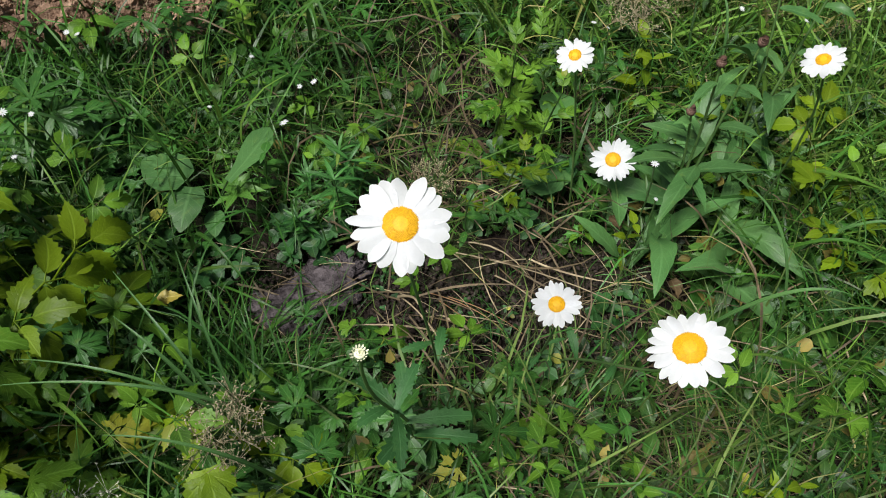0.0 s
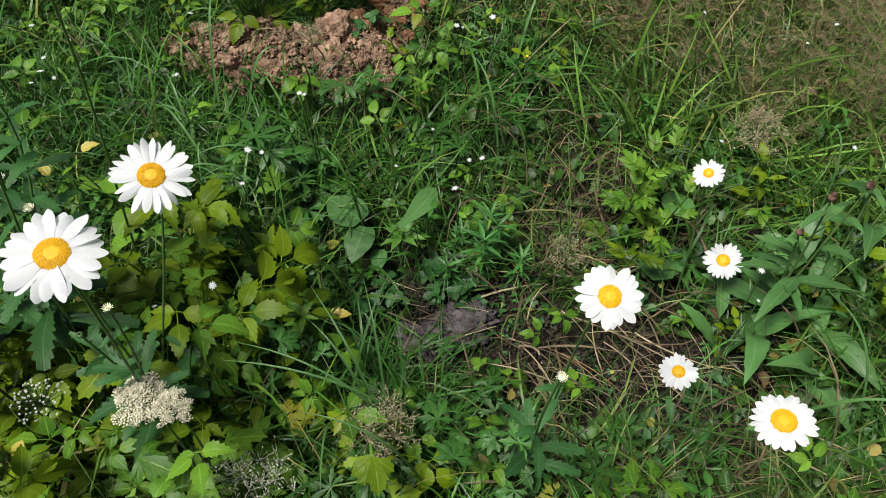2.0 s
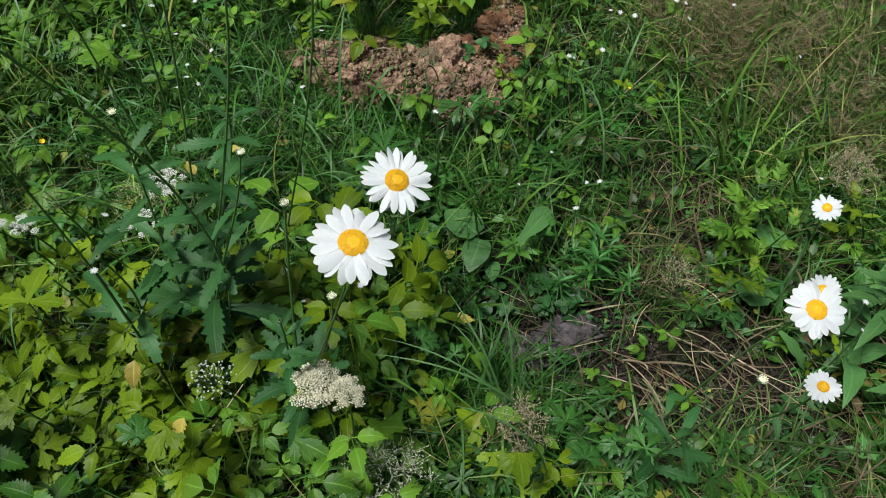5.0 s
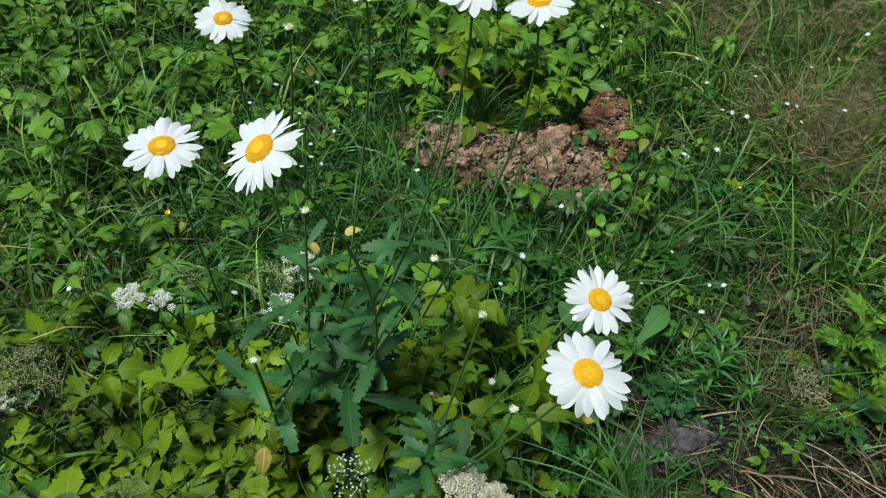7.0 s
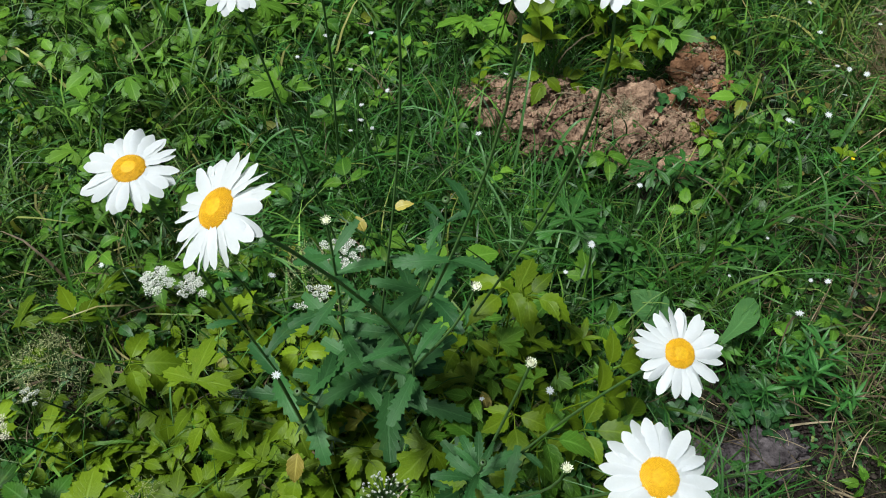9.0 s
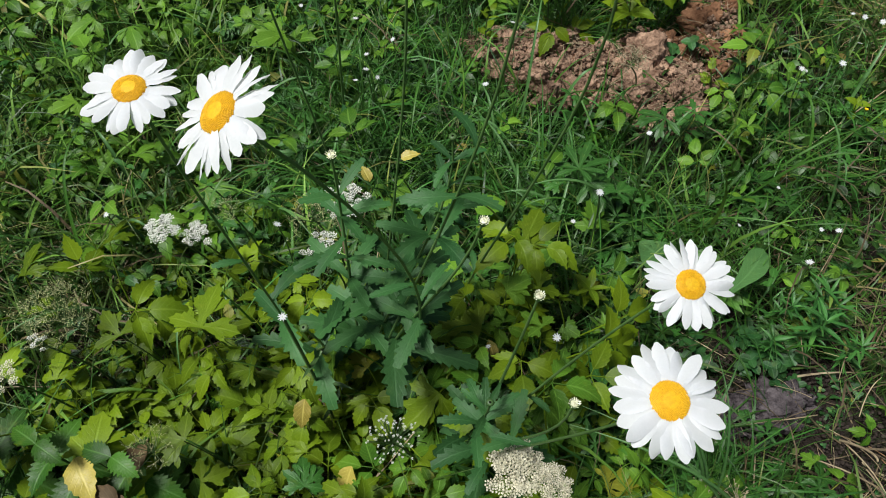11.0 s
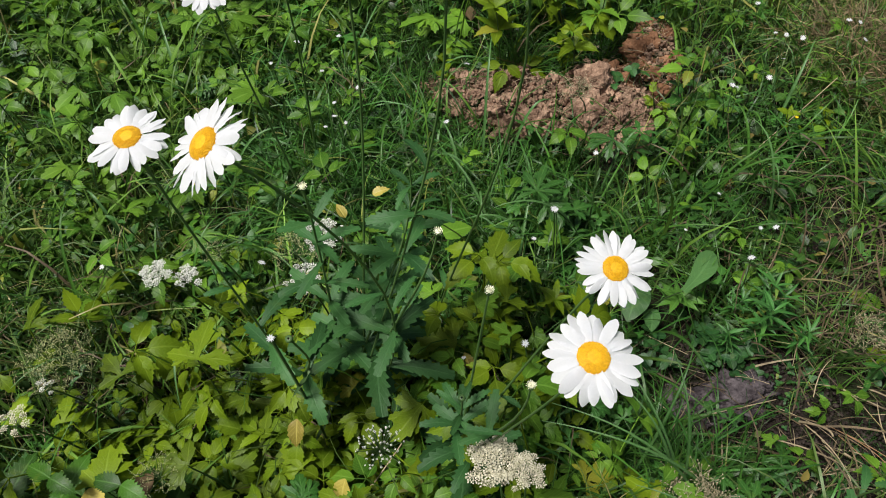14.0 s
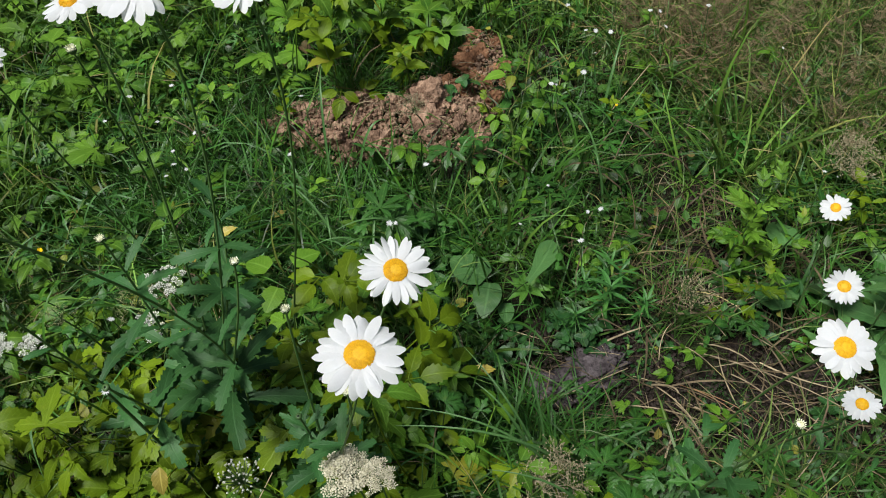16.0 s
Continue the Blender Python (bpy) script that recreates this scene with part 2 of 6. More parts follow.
def ground_material():
    m, nt, out = mat_new("soil_and_litter")
    pos = node(nt, "ShaderNodeTexCoord").outputs["Object"]
    big = node(nt, "ShaderNodeTexNoise", [("Vector", pos), ("Scale", 5.0), ("Detail", 6.0)]).outputs["Fac"]
    mid = node(nt, "ShaderNodeTexNoise", [("Vector", pos), ("Scale", 38.0), ("Detail", 6.0), ("Roughness", 0.7)]).outputs["Fac"]
    fine = node(nt, "ShaderNodeTexNoise", [("Vector", pos), ("Scale", 300.0), ("Detail", 4.0)]).outputs["Fac"]
    c = mix_rgb(nt, ramp(nt, mid, 0.35, 0.68), (0.010, 0.008, 0.007, 1), (0.042, 0.033, 0.027, 1))
    c = mix_rgb(nt, math_node(nt, "MULTIPLY", ramp(nt, fine, 0.6, 0.75), 0.5), c, (0.13, 0.10, 0.065, 1))
    moss = math_node(nt, "MULTIPLY", ramp(nt, big, 0.48, 0.62), 0.6)
    c = mix_rgb(nt, moss, c, (0.022, 0.038, 0.010, 1))
    # meadow colour further out, where the separate plants end
    far = node(nt, "ShaderNodeVectorMath", [(0, pos), (1, (-0.55, 1.1, 0.0))], operation="DISTANCE").outputs["Value"]
    wide = node(nt, "ShaderNodeTexNoise", [("Vector", pos), ("Scale", 0.9), ("Detail", 5.0)]).outputs["Fac"]
    turf = mix_rgb(nt, mid, (0.016, 0.042, 0.009, 1), (0.055, 0.105, 0.024, 1))
    turf = mix_rgb(nt, math_node(nt, "MULTIPLY", ramp(nt, wide, 0.42, 0.68), 0.7), turf, (0.075, 0.088, 0.026, 1))
    turf = mix_rgb(nt, math_node(nt, "MULTIPLY", ramp(nt, fine, 0.5, 0.7), 0.5), turf, (0.10, 0.15, 0.04, 1))
    c = mix_rgb(nt, ramp(nt, far, 1.5, 2.4), c, turf)
    hgt = math_node(nt, "ADD", mid, math_node(nt, "MULTIPLY", fine, 0.35))
    bmp = node(nt, "ShaderNodeBump", [("Height", hgt), ("Strength", 0.9), ("Distance", 0.012)]).outputs[0]
    p = node(nt, "ShaderNodeBsdfPrincipled", [("Base Color", c), ("Roughness", 0.95), ("Normal", bmp)])
    p.inputs["Specular IOR Level"].default_value = 0.05
    nt.links.new(p.outputs[0], out.inputs[0])
    return m


M_SOIL = ground_material()


# ---- geometry helpers: a shape is (verts, quads, uv) ----
def strip(n, width, droop=0.4, rise=0.0, fold=0.25, teeth=0.0, wave=0.0, twist=0.0, sway=0.0):
    """A leaf blade of length 1 along +y. width(v): half width. rise: start angle over the horizontal; droop: by how much it bends down."""
    pts, uv = [], []
    y = z = x = 0.0
    for i in range(n + 1):
        v = i / n
        a = rise - droop * v
        if i:
            x += math.sin(sway * v) / n
            y += math.cos(a) / n
            z += math.sin(a) / n
        w = max(width(v), 0.0015)
        wl = wr = w
        ahead = 0.0
        if teeth and 0 < i < n:
            k = teeth if i % 2 else -teeth
            wl, wr = w * (1 + k * (0.55 + 0.9 * ((i * 37) % 11) / 11)), w * (1 + k * (0.55 + 0.9 * ((i * 53) % 13) / 13))
            ahead = min(0.75, teeth * 5) / n if i % 2 else -0.1 / n
        roll = twist * v
        up = np.array((0, -math.sin(a), math.cos(a)))
        side = np.array((math.cos(roll), 0, 0)) + up * math.sin(roll)
        nrm = up * math.cos(roll) - np.array((math.sin(roll), 0, 0))
        c = np.array((x, y, z))
        ripple = wave * math.sin(v * 19.0)
        tip = np.array((0, math.cos(a), math.sin(a))) * ahead
        pts += [c - side * wl + nrm * wl * (fold + ripple) + tip, c, c + side * wr + nrm * wr * (fold - ripple) + tip]
        uv += [(0, v), (0.5, v), (1, v)]
    q = []
    for i in range(n):
        k = 3 * i
        q += [(k, k + 1, k + 4, k + 3), (k + 1, k + 2, k + 5, k + 4)]
    return np.array(pts), np.array(q), np.array(uv)


def ribbon(n, width, droop, rise, twist=0.0, sway=0.0):
    """A thin grass blade of length 1, two points wide."""
    pts, uv = [], []
    x = y = z = 0.0
    for i in range(n + 1):
        v = i / n
        a = rise - droop * v * v * 1.3
        if i:
            x += math.sin(sway * v) / n
            y += math.cos(a) / n
            z += math.sin(a) / n
        w, roll = max(width(v), 0.0006), twist * v
        side = np.array((math.cos(roll), -math.sin(a) * math.sin(roll), math.cos(a) * math.sin(roll)))
        c = np.array((x, y, z))
        pts += [c - side * w, c + side * w]
        uv += [(0, v), (1, v)]
    q = [(2 * i, 2 * i + 1, 2 * i + 3, 2 * i + 2) for i in range(n)]
    return np.array(pts), np.array(q), np.array(uv)


def tube(path, radii, sides=5):
    """A stem along the points of path."""
    path = [Vector(p) for p in path]
    pts, uv, q = [], [], []
    for i, p in enumerate(path):
        d = (path[min(i + 1, len(path) - 1)] - path[max(i - 1, 0)]).normalized()
        a = d.orthogonal().normalized() if i == 0 else (a - d * a.dot(d)).normalized()
        b = d.cross(a)
        r = radii[i] if hasattr(radii, "__len__") else radii
        for k in range(sides):
            t = 2 * math.pi * k / sides
            pts.append(p + a * math.cos(t) * r + b * math.sin(t) * r)
            uv.append((k / sides, i / (len(path) - 1)))
    for i in range(len(path) - 1):
        for k in range(sides):
            j = (k + 1) % sides
            q.append((i * sides + k, i * sides + j, (i + 1) * sides + j, (i + 1) * sides + k))
    return np.array([tuple(p) for p in pts]), np.array(q), np.array(uv)


def arc(p0, p1, bend=(0, 0, 0), n=8):
    """Points from p0 to p1 on a bowed line."""
    p0, p1, b = Vector(p0), Vector(p1), Vector(bend)
    return [p0.lerp(p1, i / n) + b * (4 * (i / n) * (1 - i / n)) for i in range(n + 1)]


def moved(shape, m, sx=1.0, sy=1.0, sz=1.0):
    v, q, uv = shape
    a = np.array(m)
    return (v * (sx, sy, sz)) @ a[:3, :3].T + a[:3, 3], q, uv


def joined(shapes):
    vs, qs, us, k = [], [], [], 0
    for v, q, u in shapes:
        vs.append(v)
        qs.append(q + k)
        us.append(u)
        k += len(v)
    return np.concatenate(vs), np.concatenate(qs), np.concatenate(us)


def mesh_of(name, shape, material, smooth=True):
    v, q, uv = shape
    me = bpy.data.meshes.new(name)
    me.vertices.add(len(v))
    me.vertices.foreach_set("co", np.ascontiguousarray(v, dtype=np.float32).ravel())
    me.loops.add(q.size)
    me.loops.foreach_set("vertex_index", np.ascontiguousarray(q, dtype=np.int32).ravel())
    me.polygons.add(len(q))
    me.polygons.foreach_set("loop_start", np.arange(0, q.size, 4, dtype=np.int32))
    layer = me.uv_layers.new(name="UVMap")
    layer.data.foreach_set("uv", np.ascontiguousarray(uv[q.ravel()], dtype=np.float32).ravel())
    me.polygons.foreach_set("use_smooth", np.full(len(q), smooth))
    me.materials.append(material)
    me.update(calc_edges=True)
    me.validate()
    return me


def scatter(name, shapes, places, material, label, category):
    """One object of kind stuff: places is a list of (shape index, 4x4 array)."""
    groups = []
    for k, shp in enumerate(shapes):
        ms = np.array([m for i, m in places if i == k])
        if not len(ms):
            continue
        v, q, uv = shp
        pts = np.einsum("nij,vj->nvi", ms[:, :3, :3], v) + ms[:, None, :3, 3]
        n = len(ms)
        qs = (q[None] + (np.arange(n) * len(v))[:, None, None]).reshape(-1, 4)
        groups.append((pts.reshape(-1, 3), qs, np.tile(uv, (n, 1))))
    ob = new(name, mesh_of(name, joined(groups), material))
    return tagged(ob, label, category, kind="stuff")


def xform(x, y, z, yaw, tilt=0.0, bank=0.0, sx=1.0, sy=1.0, sz=1.0):
    """4x4 array: scaled, then leaning (tilt about x, bank about y), then turned by yaw, then moved. Radians."""
    m = Matrix.LocRotScale((x, y, z), Euler((tilt, bank, yaw)), (sx, sy, sz))
    return np.array(m)


def part(name, mesh, parent, m=None, label=""):
    ob = new(name, mesh)
    ob.parent = parent
    if m is not None:
        ob.matrix_basis = m if isinstance(m, Matrix) else Matrix([list(r) for r in m])
    if label:
        ob["label"] = label
    return ob


def thing(name, x, y, z, label, category, group="", yaw=0.0):
    ob = new(name)
    ob.empty_display_size = 0.02
    ob.matrix_basis = pose(x, y, z, 0, 0, math.degrees(yaw))
    return tagged(ob, label, category, group)


# ---- lie of the land ----


def smooth01(t):
    t = np.clip(t, 0, 1)
    return t * t * (3 - 2 * t)


def blob(x, y, cx, cy, rx, ry, turn=0.0):
    """1 in the middle of an oval, 0 outside it."""
    c, s = math.cos(turn), math.sin(turn)
    dx, dy = x - cx, y - cy
    u, v = (dx * c + dy * s) / rx, (-dx * s + dy * c) / ry
    return smooth01(1.35 - np.sqrt(u * u + v * v))


def bare(x, y):
    """How bare the soil is: the scraped hollow and the heap."""
    a = np.maximum(blob(x, y, -0.15, 0.475, 0.20, 0.10, 0.3), blob(x, y, 0.25, 0.49, 0.12, 0.12))
    a = np.maximum(a, 0.85 * blob(x, y, 0.06, 0.44, 0.18, 0.08))
    return np.maximum(a, heap(x, y))


def heap(x, y):
    a = np.maximum(blob(x, y, -0.60, 0.97, 0.21, 0.095, 0.12), blob(x, y, -0.43, 1.03, 0.10, 0.13, 0.3))
    return np.maximum(a, 0.85 * blob(x, y, -0.37, 1.19, 0.065, 0.14, 0.2))


def land(x, y):
    z = 0.012 * np.sin(3.1 * x + 0.6) * np.cos(2.7 * y + 1.1) + 0.006 * np.sin(9 * x + 3 * y)
    z = z - 0.035 * np.maximum(blob(x, y, 0.25, 0.49, 0.12, 0.11), blob(x, y, -0.16, 0.42, 0.14, 0.07))
    return z + 0.078 * heap(x, y) ** 0.8


def build_ground():
    def axis(lo, hi, n):
        inner = list(np.linspace(lo, hi, n))
        d = (hi - lo) / n
        outer, k = [], d
        while sum(outer) < 400:
            k *= 1.35
            outer.append(k)
        out = np.cumsum(outer)
        return np.array([lo - o for o in out[::-1]] + inner + [hi + o for o in out])
    xs, ys = axis(-2.4, 1.3, 190), axis(-0.5, 2.6, 160)
    X, Y = np.meshgrid(xs, ys)
    Z = land(X, Y)
    near = (np.abs(X + 0.5) < 2.4) & (np.abs(Y - 1) < 2)
    for i, j in zip(*np.nonzero(near)):
        p = (X[i, j] * 14, Y[i, j] * 14, 0.3)
        Z[i, j] += 0.008 * noise.fractal(p, 0.7, 2.1, 4)
    nx, ny = len(xs), len(ys)
    idx = np.arange(nx * ny).reshape(ny, nx)
    q = np.stack([idx[:-1, :-1], idx[:-1, 1:], idx[1:, 1:], idx[1:, :-1]], -1).reshape(-1, 4)
    v = np.stack([X, Y, Z], -1).reshape(-1, 3)
    ob = new("ground", mesh_of("ground", (v, q, v[:, :2]), M_SOIL))
    tagged(ob, "dark brown meadow soil under grass and herbs", "ground", kind="structure")


build_ground()


def glade(x, y):
    """Spots where flat plantain leaves and low umbels stand free of taller growth."""
    a = np.maximum(blob(x, y, -0.270, 0.590, 0.105, 0.080), blob(x, y, -0.20, 0.67, 0.035, 0.05))
    return np.maximum(a, np.maximum(blob(x, y, -0.955, 0.28, 0.05, 0.05), 0.8 * blob(x, y, -0.74, 0.34, 0.04, 0.05)))


def picks(n, density, lo=(-2.5, -0.45), hi=(1.35, 2.7), seed=1):
    """n places drawn from a density over the plan."""
    r = np.random.RandomState(seed)
    xs, ys = [], []
    have = 0
    while have < n:
        x, y = r.uniform(lo[0], hi[0], 4 * n), r.uniform(lo[1], hi[1], 4 * n)
        edge = np.maximum(np.maximum(-0.15 - y, y - 2.1), np.maximum(np.maximum(x - 0.95 - 0.1 * y, -1.35 - 0.55 * y - x), x - 0.45 - 0.9 * (y + 0.1)))
        ok = r.uniform(0, 1, 4 * n) < density(x, y) * np.clip(1 - 4 * edge, 0.22, 1) * (1 - 0.96 * glade(x, y))
        xs.append(x[ok])
        ys.append(y[ok])
        have += ok.sum()
    return np.concatenate(xs)[:n], np.concatenate(ys)[:n]


def patchy(x, y, f=3.0, k=0.0):
    """Uneven growth, 0.35 to 1."""
    s = np.sin(f * x + 1.3 + k) * np.sin(f * 1.3 * y + 0.4 * k) + np.sin(2.3 * f * x - 1.7 * f * y + 2 * k) * 0.6
    return np.clip(0.68 + 0.32 * s, 0.2, 1)


# zones of the meadow
def z_elder(x, y):
    a = blob(x, y, -0.76, 0.13, 0.32, 0.28, -0.2)
    a = np.maximum(a, 0.9 * blob(x, y, -0.48, 0.28, 0.16, 0.14))
    return np.maximum(a, 0.8 * blob(x, y, -0.42, 0.16, 0.20, 0.14))


def z_far_leaf(x, y):
    a = blob(x, y, -1.45, 1.0, 0.62, 0.42, 0.5)
    return np.maximum(a, blob(x, y, -0.72, 1.52, 0.50, 0.24, 0.35))


def z_lush(x, y):
    return np.maximum(blob(x, y, -0.72, 0.72, 0.34, 0.22, 0.3), blob(x, y, -0.25, 0.33, 0.14, 0.14))


def z_dry(x, y):
    a = np.maximum(blob(x, y, 0.48, 1.30, 0.36, 0.30, -0.2), 0.6 * blob(x, y, -1.15, 0.22, 0.16, 0.2))
    return np.maximum(a, blob(x, y, 0.1, 1.85, 0.6, 0.34))


def z_thatch(x, y):
    """Patch of dead brown grass."""
    return np.maximum(blob(x, y, 0.10, 1.37, 0.15, 0.13, 0.3), 0.5 * blob(x, y, 0.30, 1.18, 0.10, 0.06))


def z_brown(x, y):
    """Worn, half-withered growth round the hollow."""
    return np.maximum(blob(x, y, 0.20, 0.28, 0.27, 0.14), np.maximum(0.7 * blob(x, y, 0.10, 0.72, 0.22, 0.18), 0.7 * blob(x, y, 0.02, 0.58, 0.2, 0.08)))


def z_sparse(x, y):
    """Thin growth behind the hollow, where more soil and dead blades show."""
    return np.maximum(blob(x, y, 0.07, 0.80, 0.22, 0.28), np.maximum(0.7 * blob(x, y, 0.38, 0.42, 0.2, 0.14), 0.9 * blob(x, y, 0.24, 0.66, 0.18, 0.16)))


def z_right(x, y):
    return blob(x, y, 0.52, 0.40, 0.24, 0.34)


def z_leafy(x, y):
    """Where broad-leaved herbs stand among the grass."""
    a = np.maximum(blob(x, y, 0.47, 0.72, 0.26, 0.24), blob(x, y, -0.48, 0.56, 0.22, 0.20))
    a = np.maximum(a, np.maximum(blob(x, y, -0.18, 1.10, 0.17, 0.24), blob(x, y, 0.02, 0.28, 0.30, 0.13)))
    return np.maximum(a, np.maximum(0.6 * blob(x, y, -0.24, 0.74, 0.14, 0.12), 0.8 * blob(x, y, -1.05, 0.48, 0.24, 0.2)))


def z_left(x, y):
    """Mixed low leaves and bent grass beside the ground elder."""
    return np.maximum(blob(x, y, -1.18, 0.42, 0.26, 0.18, 0.2), 0.7 * blob(x, y, -1.35, 0.62, 0.25, 0.16))


def z_dim(x, y):
    """Thin, half-withered growth at the worn edge."""
    return blob(x, y, 0.36, 0.31, 0.30, 0.18)


def kept(x, y):
    """Spots that broad-leaved plants keep free of tall grass."""
    a = np.maximum(blob(x, y, -0.24, 0.59, 0.09, 0.09), blob(x, y, 0.39, 0.64, 0.17, 0.14))
    a = np.maximum(a, np.maximum(blob(x, y, 0.22, 0.63, 0.06, 0.06), blob(x, y, -0.36, 0.84, 0.05, 0.05)))
    a = np.maximum(a, 1.1 * blob(x, y, -0.60, 0.88, 0.26, 0.09, 0.12))
    return np.maximum(a, np.maximum(blob(x, y, -0.46, 1.12, 0.16, 0.12), blob(x, y, 0.16, 0.80, 0.06, 0.1)))


def open_soil(x, y):
    return 1 - 0.93 * bare(x, y)


# ---- leaf and blossom shapes ----
def w_blade(v):
    return 0.0085 * (1 - v ** 2.4) * (0.75 + 0.25 * min(1, v * 4))


def w_leaflet(v):
    return 0.235 * math.sin(math.pi * min(1, v ** 0.68 + 0.02)) ** 1.05


def w_ovate(v):
    return 0.30 * math.sin(math.pi * min(1, v ** 0.72 + 0.02)) ** 0.85


def w_lance(v):
    return 0.15 * math.sin(math.pi * min(1, v ** 0.8 + 0.01)) ** 0.9


def w_spoon(v):
    return 0.045 + 0.22 * smooth01((v - 0.25) / 0.4) * math.sqrt(max(0, 1 - max(0, (v - 0.72) / 0.28) ** 2))


def w_round(v):
    return 0.42 * math.sin(math.pi * min(1, 0.04 + 0.96 * v ** 0.8)) ** 0.6


def w_heart(v):
    return 0.40 * math.sin(math.pi * (0.16 + 0.84 * v ** 0.9)) ** 0.8


def w_toothed(v):
    return (0.045 + 0.095 * smooth01(v * 1.5)) * math.sqrt(max(0, 1 - v ** 2.6))


def w_tongue(v):
    return 0.045 + 0.11 * smooth01(v * 1.5) * math.sqrt(max(0, 1 - max(0, (v - 0.6) / 0.4) ** 2.2)) - 0.045 * smooth01((v - 0.7) / 0.3)


def w_wedge(v):
    return (0.045 + 0.165 * smooth01(v * 1.7)) * max(0.0, 1 - v ** 2.2) ** 0.8


def w_petal(v):
    return 0.5 * (0.55 + 0.45 * smooth01(v * 2.0)) * math.sqrt(max(0.05, 1 - max(0, (v - 0.62) / 0.385) ** 2))


def cut_leaf(lobes, spread, seed, n=6, droop=0.3, wide=1.0):
    """A leaf cut into wedge-shaped lobes, each with two pointed side teeth, all welded into one piece."""
    r = random.Random(seed)
    out, weld, per = [], [], 3 * (n + 1)
    for i in range(lobes):
        k = i / (lobes - 1) - 0.5
        s = (1.12 - 0.7 * abs(k)) * r.uniform(0.88, 1.1)
        m = Matrix.Rotation(-k * spread + r.uniform(-0.08, 0.08), 4, "Z") @ Matrix.Rotation(r.uniform(-0.2, 0.2), 4, "X")
        main = strip(n, w_wedge, droop * r.uniform(0.5, 1.4), 0.15, 0.16, 0.12)
        base = len(out)
        weld.append((base, 1))
        out.append(moved(main, m, s * wide, s, s))
        for side in (-1, 1):
            j = r.choice((2, 3))
            at = Vector(main[0][3 * j + 1])
            ln = r.uniform(0.38, 0.55)
            mm = m @ Matrix.Diagonal((s * wide, s, s, 1)) @ Matrix.Translation(at) @ Matrix.Rotation(-side * r.uniform(0.45, 0.75), 4, "Z")
            weld.append((len(out), base * per + 3 * j + 1))
            out.append(moved(strip(n, w_wedge, droop, 0.1, 0.12, 0.1), mm, ln * 1.1, ln, ln))
    v, q, uv = joined(out)
    for i, to in weld:
        q[q == i * per + 1] = to
    return v, q, uv


def trifoliate(width, size=1.0, teeth=0.1, n=7, droop=0.35, gap=0.12, angle=1.25):
    out = [moved(strip(n, width, droop, 0.1, 0.2, teeth), pose(0, gap, 0))]
    for s in (-1, 1):
        out.append(moved(strip(n, width, droop, 0.1, 0.2, teeth), Matrix.Rotation(s * angle, 4, "Z"), 0.9, 0.9, 0.9))
    return moved(joined(out), Matrix(), size, size, size)


def stalked(shape, height, out, size, tilt=-0.25, r=0.0012, lean=0.0):
    """A leaf on its own stalk, which rises from the origin and bends out along +y."""
    top = (0, out, height)
    stalk = tube(arc((0, 0, -0.01), top, (0, -out * 0.18, height * 0.12), 5), [r * 1.3, r * 1.2, r * 1.1, r, r, r * 0.9], 4)
    blade = moved(shape, pose(*top) @ Matrix.Rotation(tilt, 4, "X") @ Matrix.Rotation(lean, 4, "Y"), size, size, size)
    return joined([stalk, blade])


def elder_blade(k):
    """Three pointed, toothed leaflets on short stalks, sometimes with a smaller pair."""
    r = random.Random(k)
    sh = []
    for s in (-1, 0, 1):
        yaw = -s * r.uniform(1.0, 1.35)
        size = r.uniform(0.85, 1.0) * (1.0 if s == 0 else 0.85)
        st = strip(14, w_leaflet, r.uniform(0.2, 1.2), r.uniform(0.0, 0.4), r.uniform(0.05, 0.5), r.uniform(0.06, 0.12), r.uniform(0, 0.10), r.uniform(-0.5, 0.5), r.uniform(-0.35, 0.35))
        off = 0.30 if s == 0 else 0.15
        turn = Matrix.Rotation(yaw, 4, "Z")
        sh.append(moved(st, turn @ pose(0, off, 0) @ Matrix.Rotation(r.uniform(-0.2, 0.2), 4, "Y"), size * r.uniform(0.95, 1.25), size, size))
        if r.random() < 0.25:
            b = r.choice((-1, 1))
            sub = strip(10, w_leaflet, r.uniform(0.3, 0.8), 0.1, 0.2, 0.09)
            sh.append(moved(sub, turn @ pose(0, off + 0.22 * size, 0.004) @ Matrix.Rotation(b * r.uniform(0.55, 0.8), 4, "Z"), size * 0.62, size * 0.55, size * 0.55))
        sh.append(moved(tube([(0, 0, 0), (0, off + 0.03, 0.005)], 0.016, 4), turn))
        if s and r.random() < 0.5:
            st = strip(12, w_leaflet, 0.5, 0.1, 0.2, 0.12)
            sh.append(moved(st, Matrix.Rotation(yaw * 1.75, 4, "Z") @ pose(0, 0.06, -0.02), 0.6, 0.6, 0.6))
    return joined(sh)


# ---- grass and low growth ----
def blade_shapes(count, rise0, rise1, droop0, droop1, seed):
    r = random.Random(seed)
    return [ribbon(6, w_blade, r.uniform(droop0, droop1), r.uniform(rise0, rise1), r.uniform(-1.2, 1.2), r.uniform(-0.5, 0.5)) for _ in range(count)]


